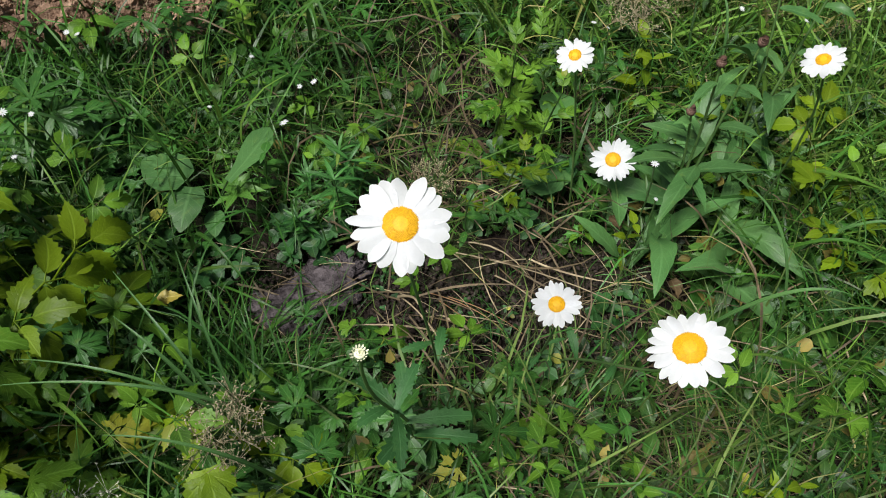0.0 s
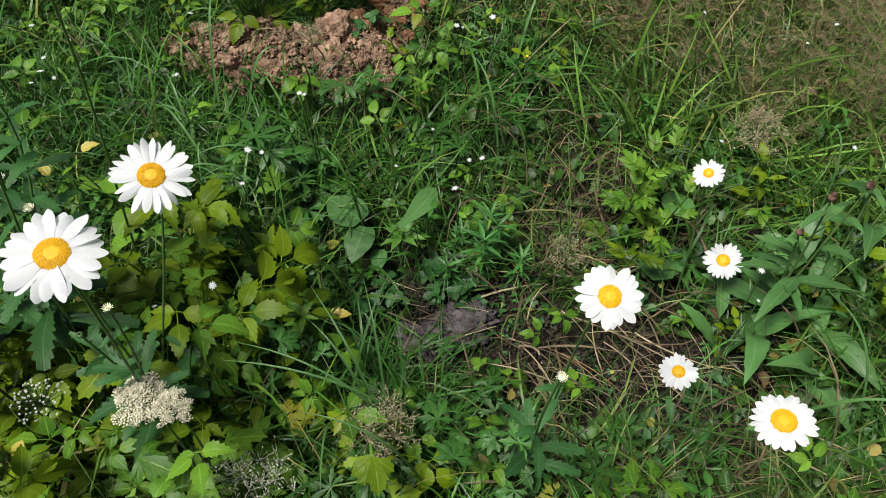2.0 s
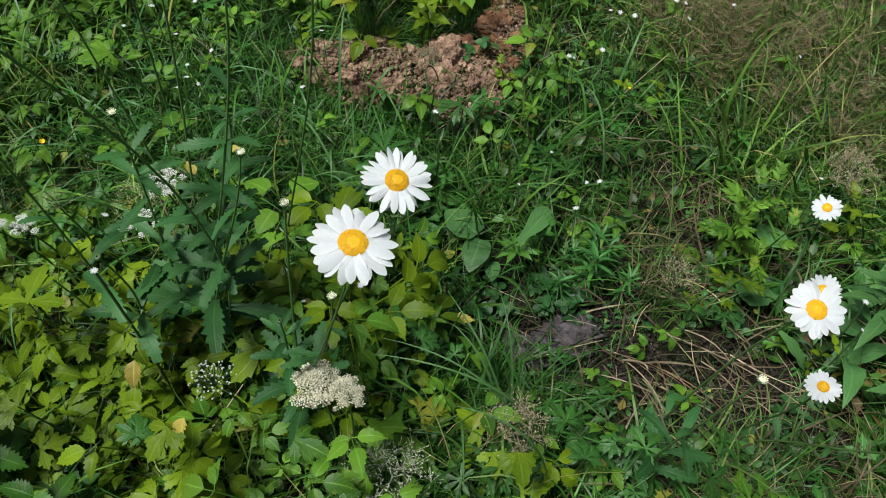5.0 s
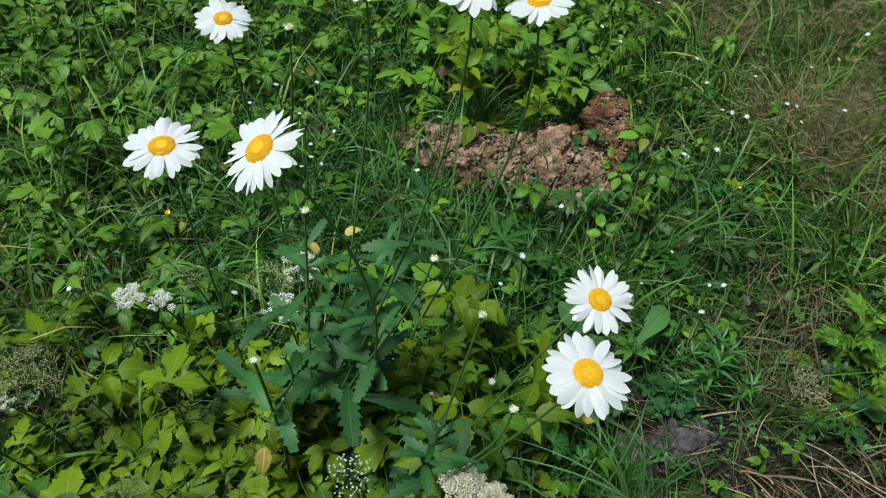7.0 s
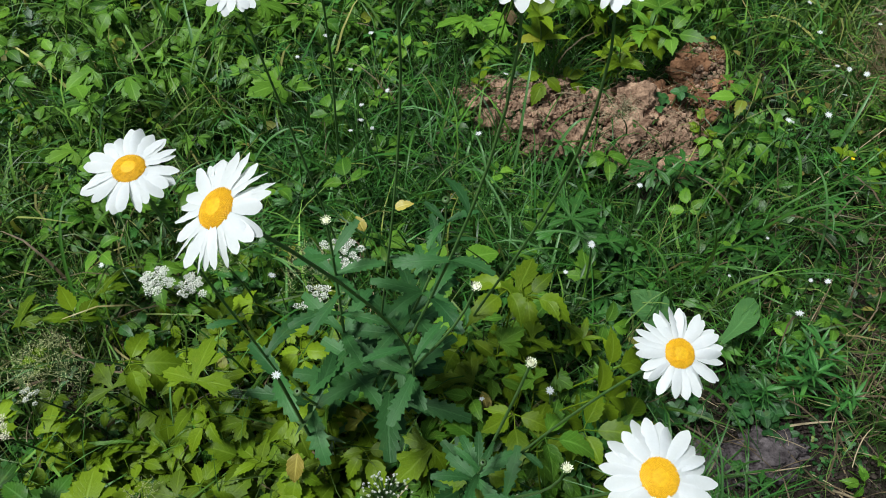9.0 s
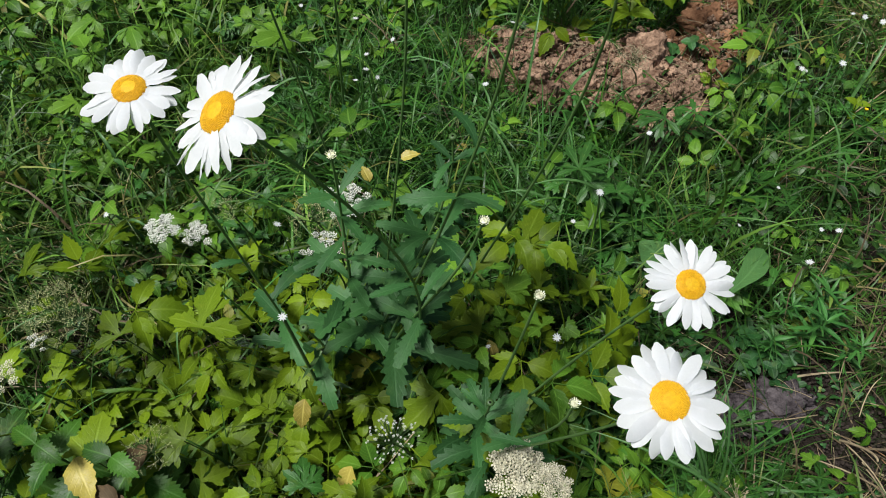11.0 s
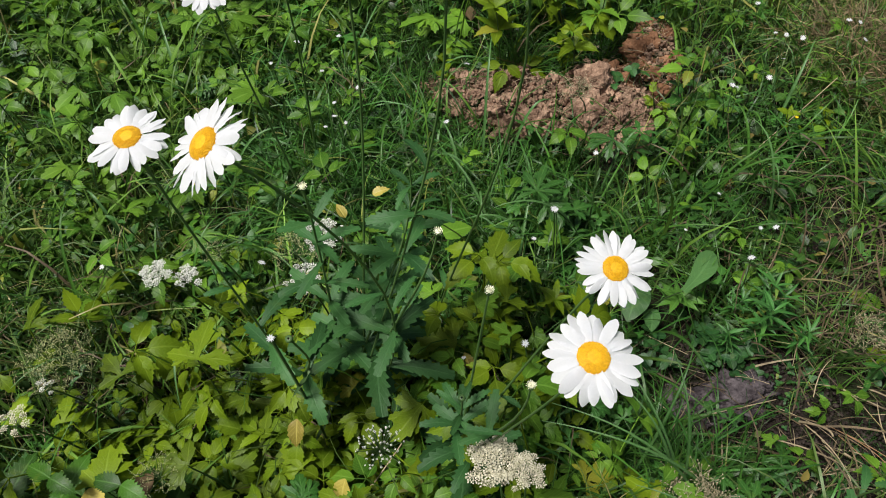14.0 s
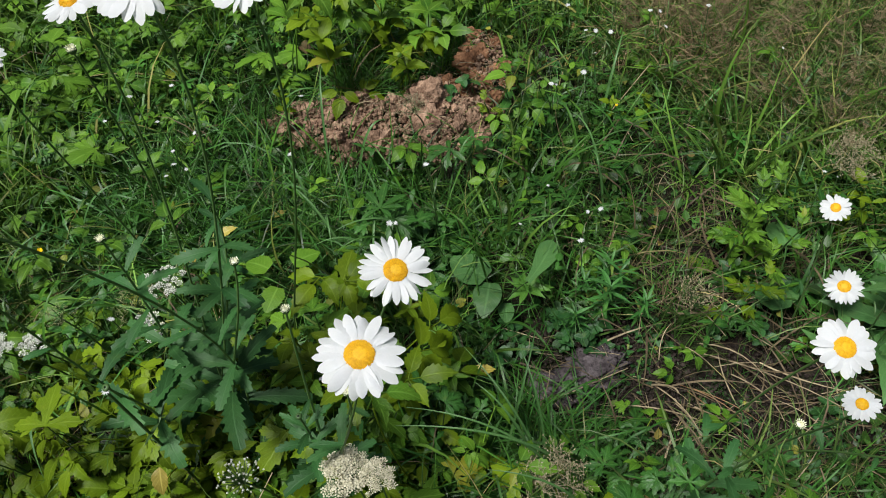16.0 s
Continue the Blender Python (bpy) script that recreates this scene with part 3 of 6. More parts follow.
def grow(name, shapes, n, density, material, label, category, seed, length, width, z0=-0.004, tilt=0.25, low=0.0, clump=1, spread=0.02):
    """Scatter n pieces; with clump > 1 they stand in tufts that share height and lean and splay outwards."""
    m = max(1, n // clump)
    xs, ys = picks(m, density, seed=seed)
    r = np.random.RandomState(seed + 50)
    places = []
    for cx, cy in zip(xs, ys):
        tall, lx, ly = r.uniform(0.65, 1.3), r.normal(0, 0.2), r.normal(0, 0.2)
        for _ in range(clump):
            dx, dy = (r.normal(0, spread), r.normal(0, spread)) if clump > 1 else (0.0, 0.0)
            x, y = cx + dx, cy + dy
            b = float(bare(np.array(x), np.array(y)))
            if clump > 1 and b > 0.6:
                continue
            ln = (length[0] + (length[1] - length[0]) * r.beta(1.6, 2.6)) * (tall if clump > 1 else 1) * (1 - 0.5 * b)
            w = ln * (width[0] + (width[1] - width[0]) * r.rand()) if width else ln
            yaw = math.atan2(-dx, dy) + r.normal(0, 0.9) if clump > 1 else r.uniform(0, 6.283)
            z = float(land(np.array(x), np.array(y)))
            places.append((r.randint(len(shapes)), xform(x, y, z + z0 + low * r.rand(), yaw, lx + r.normal(0, tilt), ly + r.normal(0, tilt), w, ln, ln)))
    return scatter(name, shapes, places, material, label, category)


BL_UP = blade_shapes(12, 1.15, 1.5, 0.2, 1.3, 3)
BL_ARCH = blade_shapes(12, 1.0, 1.4, 1.0, 2.4, 4)


def d_grass(x, y):
    d = (0.52 * patchy(x, y, 3.1) + 0.5 * z_lush(x, y)) * (1 - 0.6 * z_left(x, y))
    return np.clip(d * open_soil(x, y) * (1 - 0.62 * z_elder(x, y)) * (1 - 0.7 * z_far_leaf(x, y)) * (1 - 0.45 * z_dry(x, y)) * (1 - 0.4 * z_leafy(x, y)) * (1 - 0.8 * kept(x, y)) * (1 - 0.9 * z_brown(x, y)) * (1 - 0.85 * z_sparse(x, y)) * (1 - 0.85 * z_thatch(x, y)) * (1 - 0.7 * z_dim(x, y)), 0, 1)


def d_dry(x, y):
    return np.clip((0.07 * patchy(x, y, 2.3, 2.0) + 0.85 * z_dry(x, y) + 0.1 * z_right(x, y) + 0.12 * z_brown(x, y) + 0.15 * z_dim(x, y)) * open_soil(x, y) * (1 - 0.7 * z_sparse(x, y)) * (1 - 0.8 * z_elder(x, y)) * (1 - 0.8 * z_lush(x, y)) * (1 - 0.8 * kept(x, y)), 0, 1)


grow("grass", BL_UP + BL_ARCH, 50000, d_grass, M_GRASS, "dense fine green meadow grass of uneven height", "grass", 11, (0.06, 0.25), (0.6, 1.4), tilt=0.22, clump=16, spread=0.018)
grow("fine_grass", BL_ARCH, 16000, lambda x, y: np.clip(z_lush(x, y) * (1 - 0.85 * kept(x, y)) + 0.15 * patchy(x, y, 4.2, 1.0) * open_soil(x, y) * (1 - z_elder(x, y)) * (1 - 0.8 * z_sparse(x, y)), 0, 1), M_GRASS_COOL, "lush dark green narrow grass in soft tufts", "grass", 12, (0.08, 0.27), (0.6, 1.2), tilt=0.22, clump=12, spread=0.015)
grow("olive_grass", BL_UP + BL_ARCH, 28000, d_dry, M_GRASS_DRY, "thin olive and straw-coloured half-dry grass", "grass", 13, (0.07, 0.28), (0.4, 1.0), tilt=0.4, clump=8, spread=0.025)


grow("pale_grass", BL_UP + BL_ARCH, 11500, lambda x, y: np.clip(0.8 * blob(x, y, 0.75, 0.95, 0.28, 0.35) + 0.45 * z_left(x, y) + 0.12 * z_elder(x, y) + 0.35 * blob(x, y, -1.35, 0.95, 0.35, 0.4) + 0.5 * blob(x, y, 0.3, 1.5, 0.8, 0.25) + 0.3 * blob(x, y, 0.36, 1.02, 0.26, 0.20) + 0.05 * patchy(x, y, 3.7, 6.0) * open_soil(x, y) * (1 - z_sparse(x, y)), 0, 1), M_GRASS_PALE, "pale yellow-green meadow grass with broader blades", "grass", 16, (0.10, 0.27), (1.0, 2.0), tilt=0.3, clump=9, spread=0.02)
grow("dead_grass", BL_ARCH, 4200, lambda x, y: np.clip(0.5 * z_sparse(x, y) + 0.7 * z_brown(x, y) + 0.6 * z_dim(x, y) + 0.35 * z_dry(x, y) + 0.08 + 0.25 * z_elder(x, y), 0, 1) * open_soil(x, y), M_DEADGRASS, "withered dull brown grass blades bent over the ground", "grass", 17, (0.08, 0.24), (0.7, 1.4), tilt=0.6, clump=5, spread=0.03)


def outer(n, seed):
    """Tufts around the patch, thinning out with distance."""
    r = np.random.RandomState(seed)
    out = []
    while len(out) < n:
        a, d = r.uniform(0, 6.283), 1.3 + r.exponential(1.6)
        cx, cy = -0.55 + d * math.cos(a), 1.1 + d * math.sin(a)
        if -2.3 < cx < 1.15 and -0.35 < cy < 2.5:
            continue
        tall = r.uniform(0.7, 1.3)
        for _ in range(14):
            dx, dy = r.normal(0, 0.03), r.normal(0, 0.03)
            ln = tall * r.uniform(0.10, 0.26)
            out.append((r.randint(12), xform(cx + dx, cy + dy, float(land(np.array(cx + dx), np.array(cy + dy))) - 0.004, math.atan2(-dx, dy) + r.normal(0, 0.9), r.normal(0, 0.2), r.normal(0, 0.2), ln * 1.6, ln, ln)))
    return out


scatter("meadow_grass", BL_ARCH, outer(48000, 15), M_GRASS, "surrounding meadow grass further out", "grass")


grow("brown_thatch", BL_ARCH, 3000, z_thatch, M_THATCH, "matted brown dead grass in a patch of the meadow", "grass", 18, (0.06, 0.17), (0.5, 1.1), tilt=0.7, clump=6, spread=0.03, low=0.08)
grow("patch_grass", BL_UP + BL_ARCH, 3000, z_thatch, M_GRASS_DRY, "thin olive grass growing through the matted brown patch", "grass", 71, (0.08, 0.24), (0.5, 1.1), tilt=0.4, clump=7, spread=0.03)

# small creeping leaves close to the soil
CLOVER = [stalked(trifoliate(w_round, 1.0, 0.0, 4, d, 0.02, 2.09), 1.6, 0.5, 1.0, t, 0.05) for d, t in ((0.1, -0.1), (0.4, -0.35), (0.2, 0.25))]
LOBED = [stalked(cut_leaf(k, sp, 70 + i, 5, d), h, 0.5, 1.0, t, 0.03, ln) for i, (k, sp, d, h, t, ln) in enumerate(((5, 3.7, 0.2, 1.6, -0.2, 0.1), (5, 4.0, 0.5, 2.3, 0.1, -0.2), (3, 2.4, 0.35, 1.2, -0.4, 0.2), (5, 4.2, 0.7, 1.5, -0.25, -0.1), (3, 2.2, 0.3, 2.4, 0.05, 0.0)))]
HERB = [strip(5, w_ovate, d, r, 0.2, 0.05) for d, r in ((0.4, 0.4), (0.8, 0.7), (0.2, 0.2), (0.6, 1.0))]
SPOON = [strip(8, w_spoon, d, r, 0.15, 0.04, 0.05) for d, r in ((0.5, 0.6), (0.9, 0.9), (0.3, 0.35))]


def d_low(x, y):
    return np.clip((0.45 * patchy(x, y, 4.0, 0.7) + 0.1) * open_soil(x, y), 0, 1)


def d_lobed(x, y):
    near = blob(x, y, -0.03, 0.27, 0.17, 0.10) + 0.8 * blob(x, y, -0.42, 0.7, 0.20, 0.14) + 0.8 * z_far_leaf(x, y) + 0.35 * blob(x, y, -0.36, 0.36, 0.16, 0.12)
    return np.clip((0.14 * patchy(x, y, 3.3, 3.0) + 0.7 * near + 0.3 * z_leafy(x, y)) * open_soil(x, y) * (1 - 0.7 * blob(x, y, 0.26, 0.27, 0.20, 0.13)), 0, 1)


grow("clover", CLOVER, 2400, d_low, M_CLOVER_SHADED, "low clover with small round trefoil leaves", "clover", 21, (0.011, 0.021), None, low=0.03, tilt=0.2, clump=7, spread=0.03)
grow("lobed_leaves", LOBED, 2300, d_lobed, M_LOBED, "cut and lobed buttercup leaves on thin stalks", "leaves", 22, (0.018, 0.042), None, tilt=0.2, clump=5, spread=0.025)
grow("small_herbs", HERB, 10500, lambda x, y: np.clip(d_low(x, y) + 0.4 * z_right(x, y) + 0.5 * z_left(x, y) + 0.3 * z_dry(x, y) + 0.5 * z_leafy(x, y) * open_soil(x, y), 0, 1), M_HERB_SHADED, "tangle of small oval herb leaves near the soil", "herbs", 23, (0.012, 0.034), None, low=0.09, tilt=0.4, clump=9, spread=0.02)
grow("spoon_leaves", SPOON, 900, lambda x, y: np.clip(z_right(x, y) + 0.7 * z_left(x, y) + 0.05 * patchy(x, y, 5, 1), 0, 1) * open_soil(x, y), M_HERB_SHADED, "low spoon-shaped green leaves", "leaves", 24, (0.03, 0.065), None, low=0.05, tilt=0.3)

# leafy cover of the further patches and under the taller plants
ELDER = [stalked(elder_blade(k), h, 0.8, 1.0, t, 0.02, ln) for k, h, t, ln in ((1, 2.0, -0.2, 0.1), (2, 2.8, 0.0, -0.2), (3, 1.3, -0.35, 0.2), (4, 3.4, 0.1, 0.0), (5, 2.4, -0.1, -0.1))]
grow("leaf_cover", ELDER, 1400, lambda x, y: np.clip(0.9 * z_far_leaf(x, y) + 0.4 * z_left(x, y) + 0.35 * blob(x, y, -0.38, 0.36, 0.17, 0.15) + 0.10 * patchy(x, y, 2.7, 5.0), 0, 1) * open_soil(x, y), M_ELDER_MID, "mid-green three-part leaves covering the ground", "leaves", 25, (0.027, 0.054), None, tilt=0.2)
grow("leaf_undergrowth", ELDER, 400, lambda x, y: np.clip(z_elder(x, y), 0, 1) * (x < -0.54), M_ELDER, "yellow-green three-part leaves in low layers", "leaves", 26, (0.022, 0.040), None, tilt=0.25)

# straw and dead bits on the soil
LITTER = [tube(arc((-0.5, 0, 0), (0.5, 0, 0.05), (0, b, 0.08), 5), [0.010, 0.012, 0.012, 0.011, 0.008, 0.005], 4) for b in (0.02, -0.05, 0.1)]
grow("straw_litter", LITTER, 1150, lambda x, y: np.clip(0.10 + 0.12 * bare(x, y) * (1 - heap(x, y)) + 0.35 * z_dry(x, y) + 0.1 * z_brown(x, y), 0, 1), M_STRAW, "bits of dry straw lying on the soil", "straw", 27, (0.03, 0.14), None, z0=0.006, low=0.05, tilt=0.25)


grow("dry_roots", LITTER, 16, lambda x, y: np.clip(bare(x, y) * (1 - heap(x, y)) + 0.5 * blob(x, y, 0.08, 0.46, 0.2, 0.12), 0, 1) * (y < 0.75), M_STRAW, "tangled dry roots and straw in the scraped hollow", "straw", 28, (0.04, 0.15), None, z0=0.008, low=0.03, tilt=0.2)


# ---- heap of clods and the grey lump ----
def clod_mesh(name, seed, sub, rough, crumb=0.12, material=M_CLOD):
    bm = bmesh.new()
    bmesh.ops.create_icosphere(bm, subdivisions=sub, radius=1.0)
    for v in bm.verts:
        p = v.co.copy()
        d = noise.noise(p * 1.3 + Vector((seed * 7.1, 0, 0))) * rough + 0.22 * noise.noise(p * 3.1 + Vector((0, seed * 3.3, 0)))
        d += 0.12 * noise.noise(p * 6.5 + Vector((seed, 0, 2.0))) - 0.10 * abs(noise.noise(p * 4.3 + Vector((5.0, seed, 0))))
        d += crumb * (noise.noise(p * 11 + Vector((seed, 1.0, 0))) + 0.6 * noise.noise(p * 21 + Vector((0, 3.0, seed))))
        v.co = p * max(0.4, 1 + d)
    me = bpy.data.meshes.new(name)
    bm.to_mesh(me)
    bm.free()
    me.materials.append(material)
    return me


mound = thing("soil_heap", -0.55, 1.05, 0.0, "heap of reddish-brown crumbly earth clods in the grass", "soil heap")
big_clods = [clod_mesh("clod", k, 4, 0.6) for k in range(8)]
firm_clods = [clod_mesh("clod", 30 + k, 4, 0.5, 0.03, M_CLOD_FIRM) for k in range(3)]
small_clods = [clod_mesh("clod", 10 + k, 2, 0.5) for k in range(5)]
rr = random.Random(5)
spots = []
tries = 0
while len(spots) < 300 and tries < 20000:
    tries += 1
    x, y = rr.uniform(-0.92, -0.24), rr.uniform(0.82, 1.34)
    h = float(heap(np.array(x), np.array(y)))
    if h < 0.3 + 0.3 * rr.random():
        continue
    firm = y > 1.08 and x > -0.46
    s = rr.choice((0.009, 0.011, 0.014, 0.017, 0.021, 0.026, 0.032)) * rr.uniform(0.8, 1.2)
    if firm:
        s = rr.uniform(0.016, 0.026)
    if any((x - a) ** 2 + (y - b) ** 2 < ((0.95 if firm else 0.66) * (s + c)) ** 2 for a, b, c in spots):
        continue
    spots.append((x, y, s))
    z = float(land(np.array(x), np.array(y))) + s * rr.uniform(0.2, 0.8)
    me = rr.choice(firm_clods if firm else big_clods if s > 0.0085 else small_clods)
    part("clod", me, mound, Matrix.LocRotScale((x + 0.55, y - 1.05, z), Euler((rr.uniform(-1.5, 1.5), rr.uniform(-1.5, 1.5), rr.uniform(0, 6.3))), (s * rr.uniform(0.8, 1.3), s, s * rr.uniform(0.6, 1.0))))
crumbs, fibres = [], []
while len(crumbs) < 2000:
    x, y = rr.uniform(-0.97, -0.2), rr.uniform(0.78, 1.34)
    if float(heap(np.array(x), np.array(y))) < 0.15 + 0.4 * rr.random():
        continue
    s = rr.uniform(0.002, 0.0065)
    z = float(land(np.array(x), np.array(y))) + 0.022 * rr.random() ** 2
    crumbs.append((rr.randrange(3), xform(x, y, z, rr.uniform(0, 6.3), rr.uniform(-1, 1), rr.uniform(-1, 1), s, s * rr.uniform(0.7, 1.3), s * rr.uniform(0.6, 1))))
    if len(crumbs) % 5 == 0:
        fibres.append((rr.randrange(3), xform(x, y, z + 0.012, rr.uniform(0, 6.3), rr.uniform(-0.5, 0.5), rr.uniform(-0.5, 0.5), *[rr.uniform(0.012, 0.04)] * 3)))
CRUMB = [tube([(0, 0, -1), (0.15, 0, -0.5), (0, 0.2, 0.4), (0, 0, 1)], [0.2, 1.0, 0.8, 0.2], k) for k in (4, 5, 6)]
scatter("earth_crumbs", CRUMB, crumbs, M_CLOD, "loose reddish-brown earth crumbs on the heap", "soil")
grow("soil_crumbs", CRUMB, 5200, lambda x, y: np.clip(bare(x, y) * (1 - heap(x, y)), 0, 1) * (y < 0.8), M_CRUMB, "crumbs of dark brown soil in the scraped hollow", "soil", 29, (0.0018, 0.007), None, z0=0.004, low=0.006, tilt=0.8)
FLAT = blade_shapes(8, 0.05, 0.25, 0.1, 0.4, 12)


def lying(n, seed):
    """Dead blades that lie over the hollow, most of them along it."""
    xs, ys = picks(n, lambda x, y: np.clip(np.maximum(bare(x, y) * (1 - heap(x, y)), 0.6 * z_brown(x, y)), 0, 1) * (y < 0.8), seed=seed)
    r = np.random.RandomState(seed)
    out = []
    for x, y in zip(xs, ys):
        ln = r.uniform(0.05, 0.16)
        w = ln * r.uniform(0.6, 1.8)
        out.append((r.randint(8), xform(x, y, float(land(np.array(x), np.array(y))) + r.uniform(0.006, 0.03), r.choice((1.57, -1.57)) + r.normal(0, 0.7), r.normal(0, 0.12), r.normal(0, 0.3), w, ln, ln)))
    return out


grow("hollow_grass", BL_UP + BL_ARCH, 1400, lambda x, y: np.clip(bare(x, y) * (1 - heap(x, y)) * np.clip(patchy(x, y, 16.0, 2.0) * 2.2 - 1.2, 0, 1), 0, 1) * (y < 0.8), M_GRASS_COOL, "sparse short grass sprouting in the scraped hollow", "grass", 63, (0.03, 0.09), (0.6, 1.3), tilt=0.5)
grow("hollow_clover", CLOVER, 280, lambda x, y: np.clip(bare(x, y) * (1 - heap(x, y)) * np.clip(patchy(x, y, 13.0, 4.0) * 2.2 - 1.2, 0, 1), 0, 1) * (y < 0.8), M_CLOVER_SHADED, "small clover leaves sprouting in the scraped hollow", "clover", 64, (0.009, 0.016), None, low=0.01, tilt=0.2)
scatter("lying_straw", FLAT, lying(35, 61), M_STRAW, "flat pale dead grass blades lying over the soil", "straw")
scatter("lying_dead_grass", FLAT, lying(170, 62), M_DEADGRASS, "flat brown dead grass blades lying over the soil", "straw")
grow("heap_grass", BL_ARCH + BL_UP, 700, lambda x, y: np.clip(heap(x, y) * (blob(x, y, -0.74, 0.93, 0.16, 0.12) + blob(x, y, -0.56, 0.88, 0.26, 0.09, 0.3)), 0, 1), M_GRASS_COOL, "thin grass growing through the edge of the earth heap", "grass", 65, (0.05, 0.13), (0.5, 1.1), tilt=0.4)
scatter("root_fibres", LITTER, fibres, M_STRAW, "pale root fibres in the loose earth", "straw")


def grey_lump():
    bm = bmesh.new()
    bmesh.ops.create_icosphere(bm, subdivisions=5, radius=1.0)
    for v in bm.verts:
        p = v.co.copy()
        d = 0.45 * noise.fractal(p * 1.6 + Vector((3.3, 1, 0)), 0.6, 2.1, 6) + 0.14 * noise.noise(p * 7) + 0.10 * noise.noise(p * 15)
        v.co = p * (1 + d)
    bmesh.ops.scale(bm, vec=(0.062, 0.034, 0.016), verts=bm.verts)
    me = bpy.data.meshes.new("clay_clod")
    bm.to_mesh(me)
    bm.free()
    me.materials.append(M_LUMP)
    me.shade_smooth()
    for x, y, s, a in ((-0.108, 0.490, 0.95, 0.45), (-0.160, 0.462, 0.72, -0.3)):
        ob = new("clay_clod", me)
        ob.matrix_basis = Matrix.LocRotScale((x, y, float(land(np.array(x), np.array(y))) + 0.018), Euler((0.1, -0.08, a)), (s, s, s))
        tagged(ob, "flat grey clod of dry clay lying in the scraped hollow", "clod", "grey clods")


grey_lump()


# ---- daisies ----
PETALS = []
for k, (dr, ri, fo) in enumerate(((0.25, 0.12, -0.05), (0.45, 0.15, -0.08), (0.1, 0.02, -0.04), (0.7, 0.2, -0.1), (0.35, -0.05, 0.06))):
    s = strip(9, w_petal, dr, ri, fo, 0, 0.03, (0.15, -0.2, 0.05, 0.3, -0.1)[k], (0.1, -0.12, 0.0, 0.15, -0.1)[k])
    s[0][-2, 1] += 0.015
    PETALS.append(mesh_of("petal", s, M_PETAL))


def disc_mesh():
    rings = []
    for i in range(7):
        a = i / 6 * math.pi / 2
        rings.append((math.cos(a) + 0.001, 0.27 * math.sin(a)))
    shapes = [tube([(0, 0, z) for _, z in rings], [r for r, _ in rings], 16)]
    for i in range(700):
        r = math.sqrt((i + 0.5) / 700)
        t = i * 2.39996
        x, y = r * math.cos(t), r * math.sin(t)
        z = 0.27 * math.sqrt(max(0, 1 - r * r)) - 0.16 * max(0, 1 - r / 0.42)
        n = Vector((x * 0.55, y * 0.55, 0.6 + 0.4 * (1 - r))).normalized()
        p = Vector((x, y, z))
        h = 0.032 if r > 0.45 else 0.018
        shapes.append(tube([p - n * 0.04, p + n * h * 0.6, p + n * h], [0.033, 0.031, 0.012], 5))
    return mesh_of("disc", joined(shapes), M_DISC)


def cup_mesh():
    return mesh_of("flower_head", tube([(0, 0, -0.75), (0, 0, -0.62), (0, 0, -0.35), (0, 0, -0.08), (0, 0, 0.02)], [0.12, 0.5, 0.85, 1.02, 0.95], 12), M_STEM_DARK)


DISC, CUP = disc_mesh(), cup_mesh()
TOOTHED = [mesh_of("leaf", strip(16, w_toothed, d, r, 0.22, 0.20, 0.03, t, sw), M_DARK)
           for d, r, t, sw in ((0.7, 0.55, 0.2, 0.2), (1.1, 0.7, -0.2, -0.2), (0.4, 0.35, 0.0, 0.1), (0.9, 0.9, 0.3, -0.1))]


def bezier(p0, p1, p2, p3, n=12):
    out = []
    for i in range(n + 1):
        t = i / n
        out.append(p0 * (1 - t) ** 3 + p1 * 3 * t * (1 - t) ** 2 + p2 * 3 * t * t * (1 - t) + p3 * t ** 3)
    return out


def stem_leaves(owner, path, spots, r, meshes=TOOTHED):
    """Leaves along a stem; spots: (share of the path, length)."""
    yaw = r.uniform(0, 6.28)
    for share, ln in spots:
        k = min(len(path) - 1, max(0, int(share * (len(path) - 1))))
        yaw += 2.4 + r.uniform(-0.4, 0.4)
        part("leaf", r.choice(meshes), owner, Matrix.LocRotScale(path[k], Euler((r.uniform(-0.25, 0.2), r.uniform(-0.2, 0.2), yaw)), (ln * r.uniform(0.9, 1.25), ln, ln)), "dark green toothed leaf")


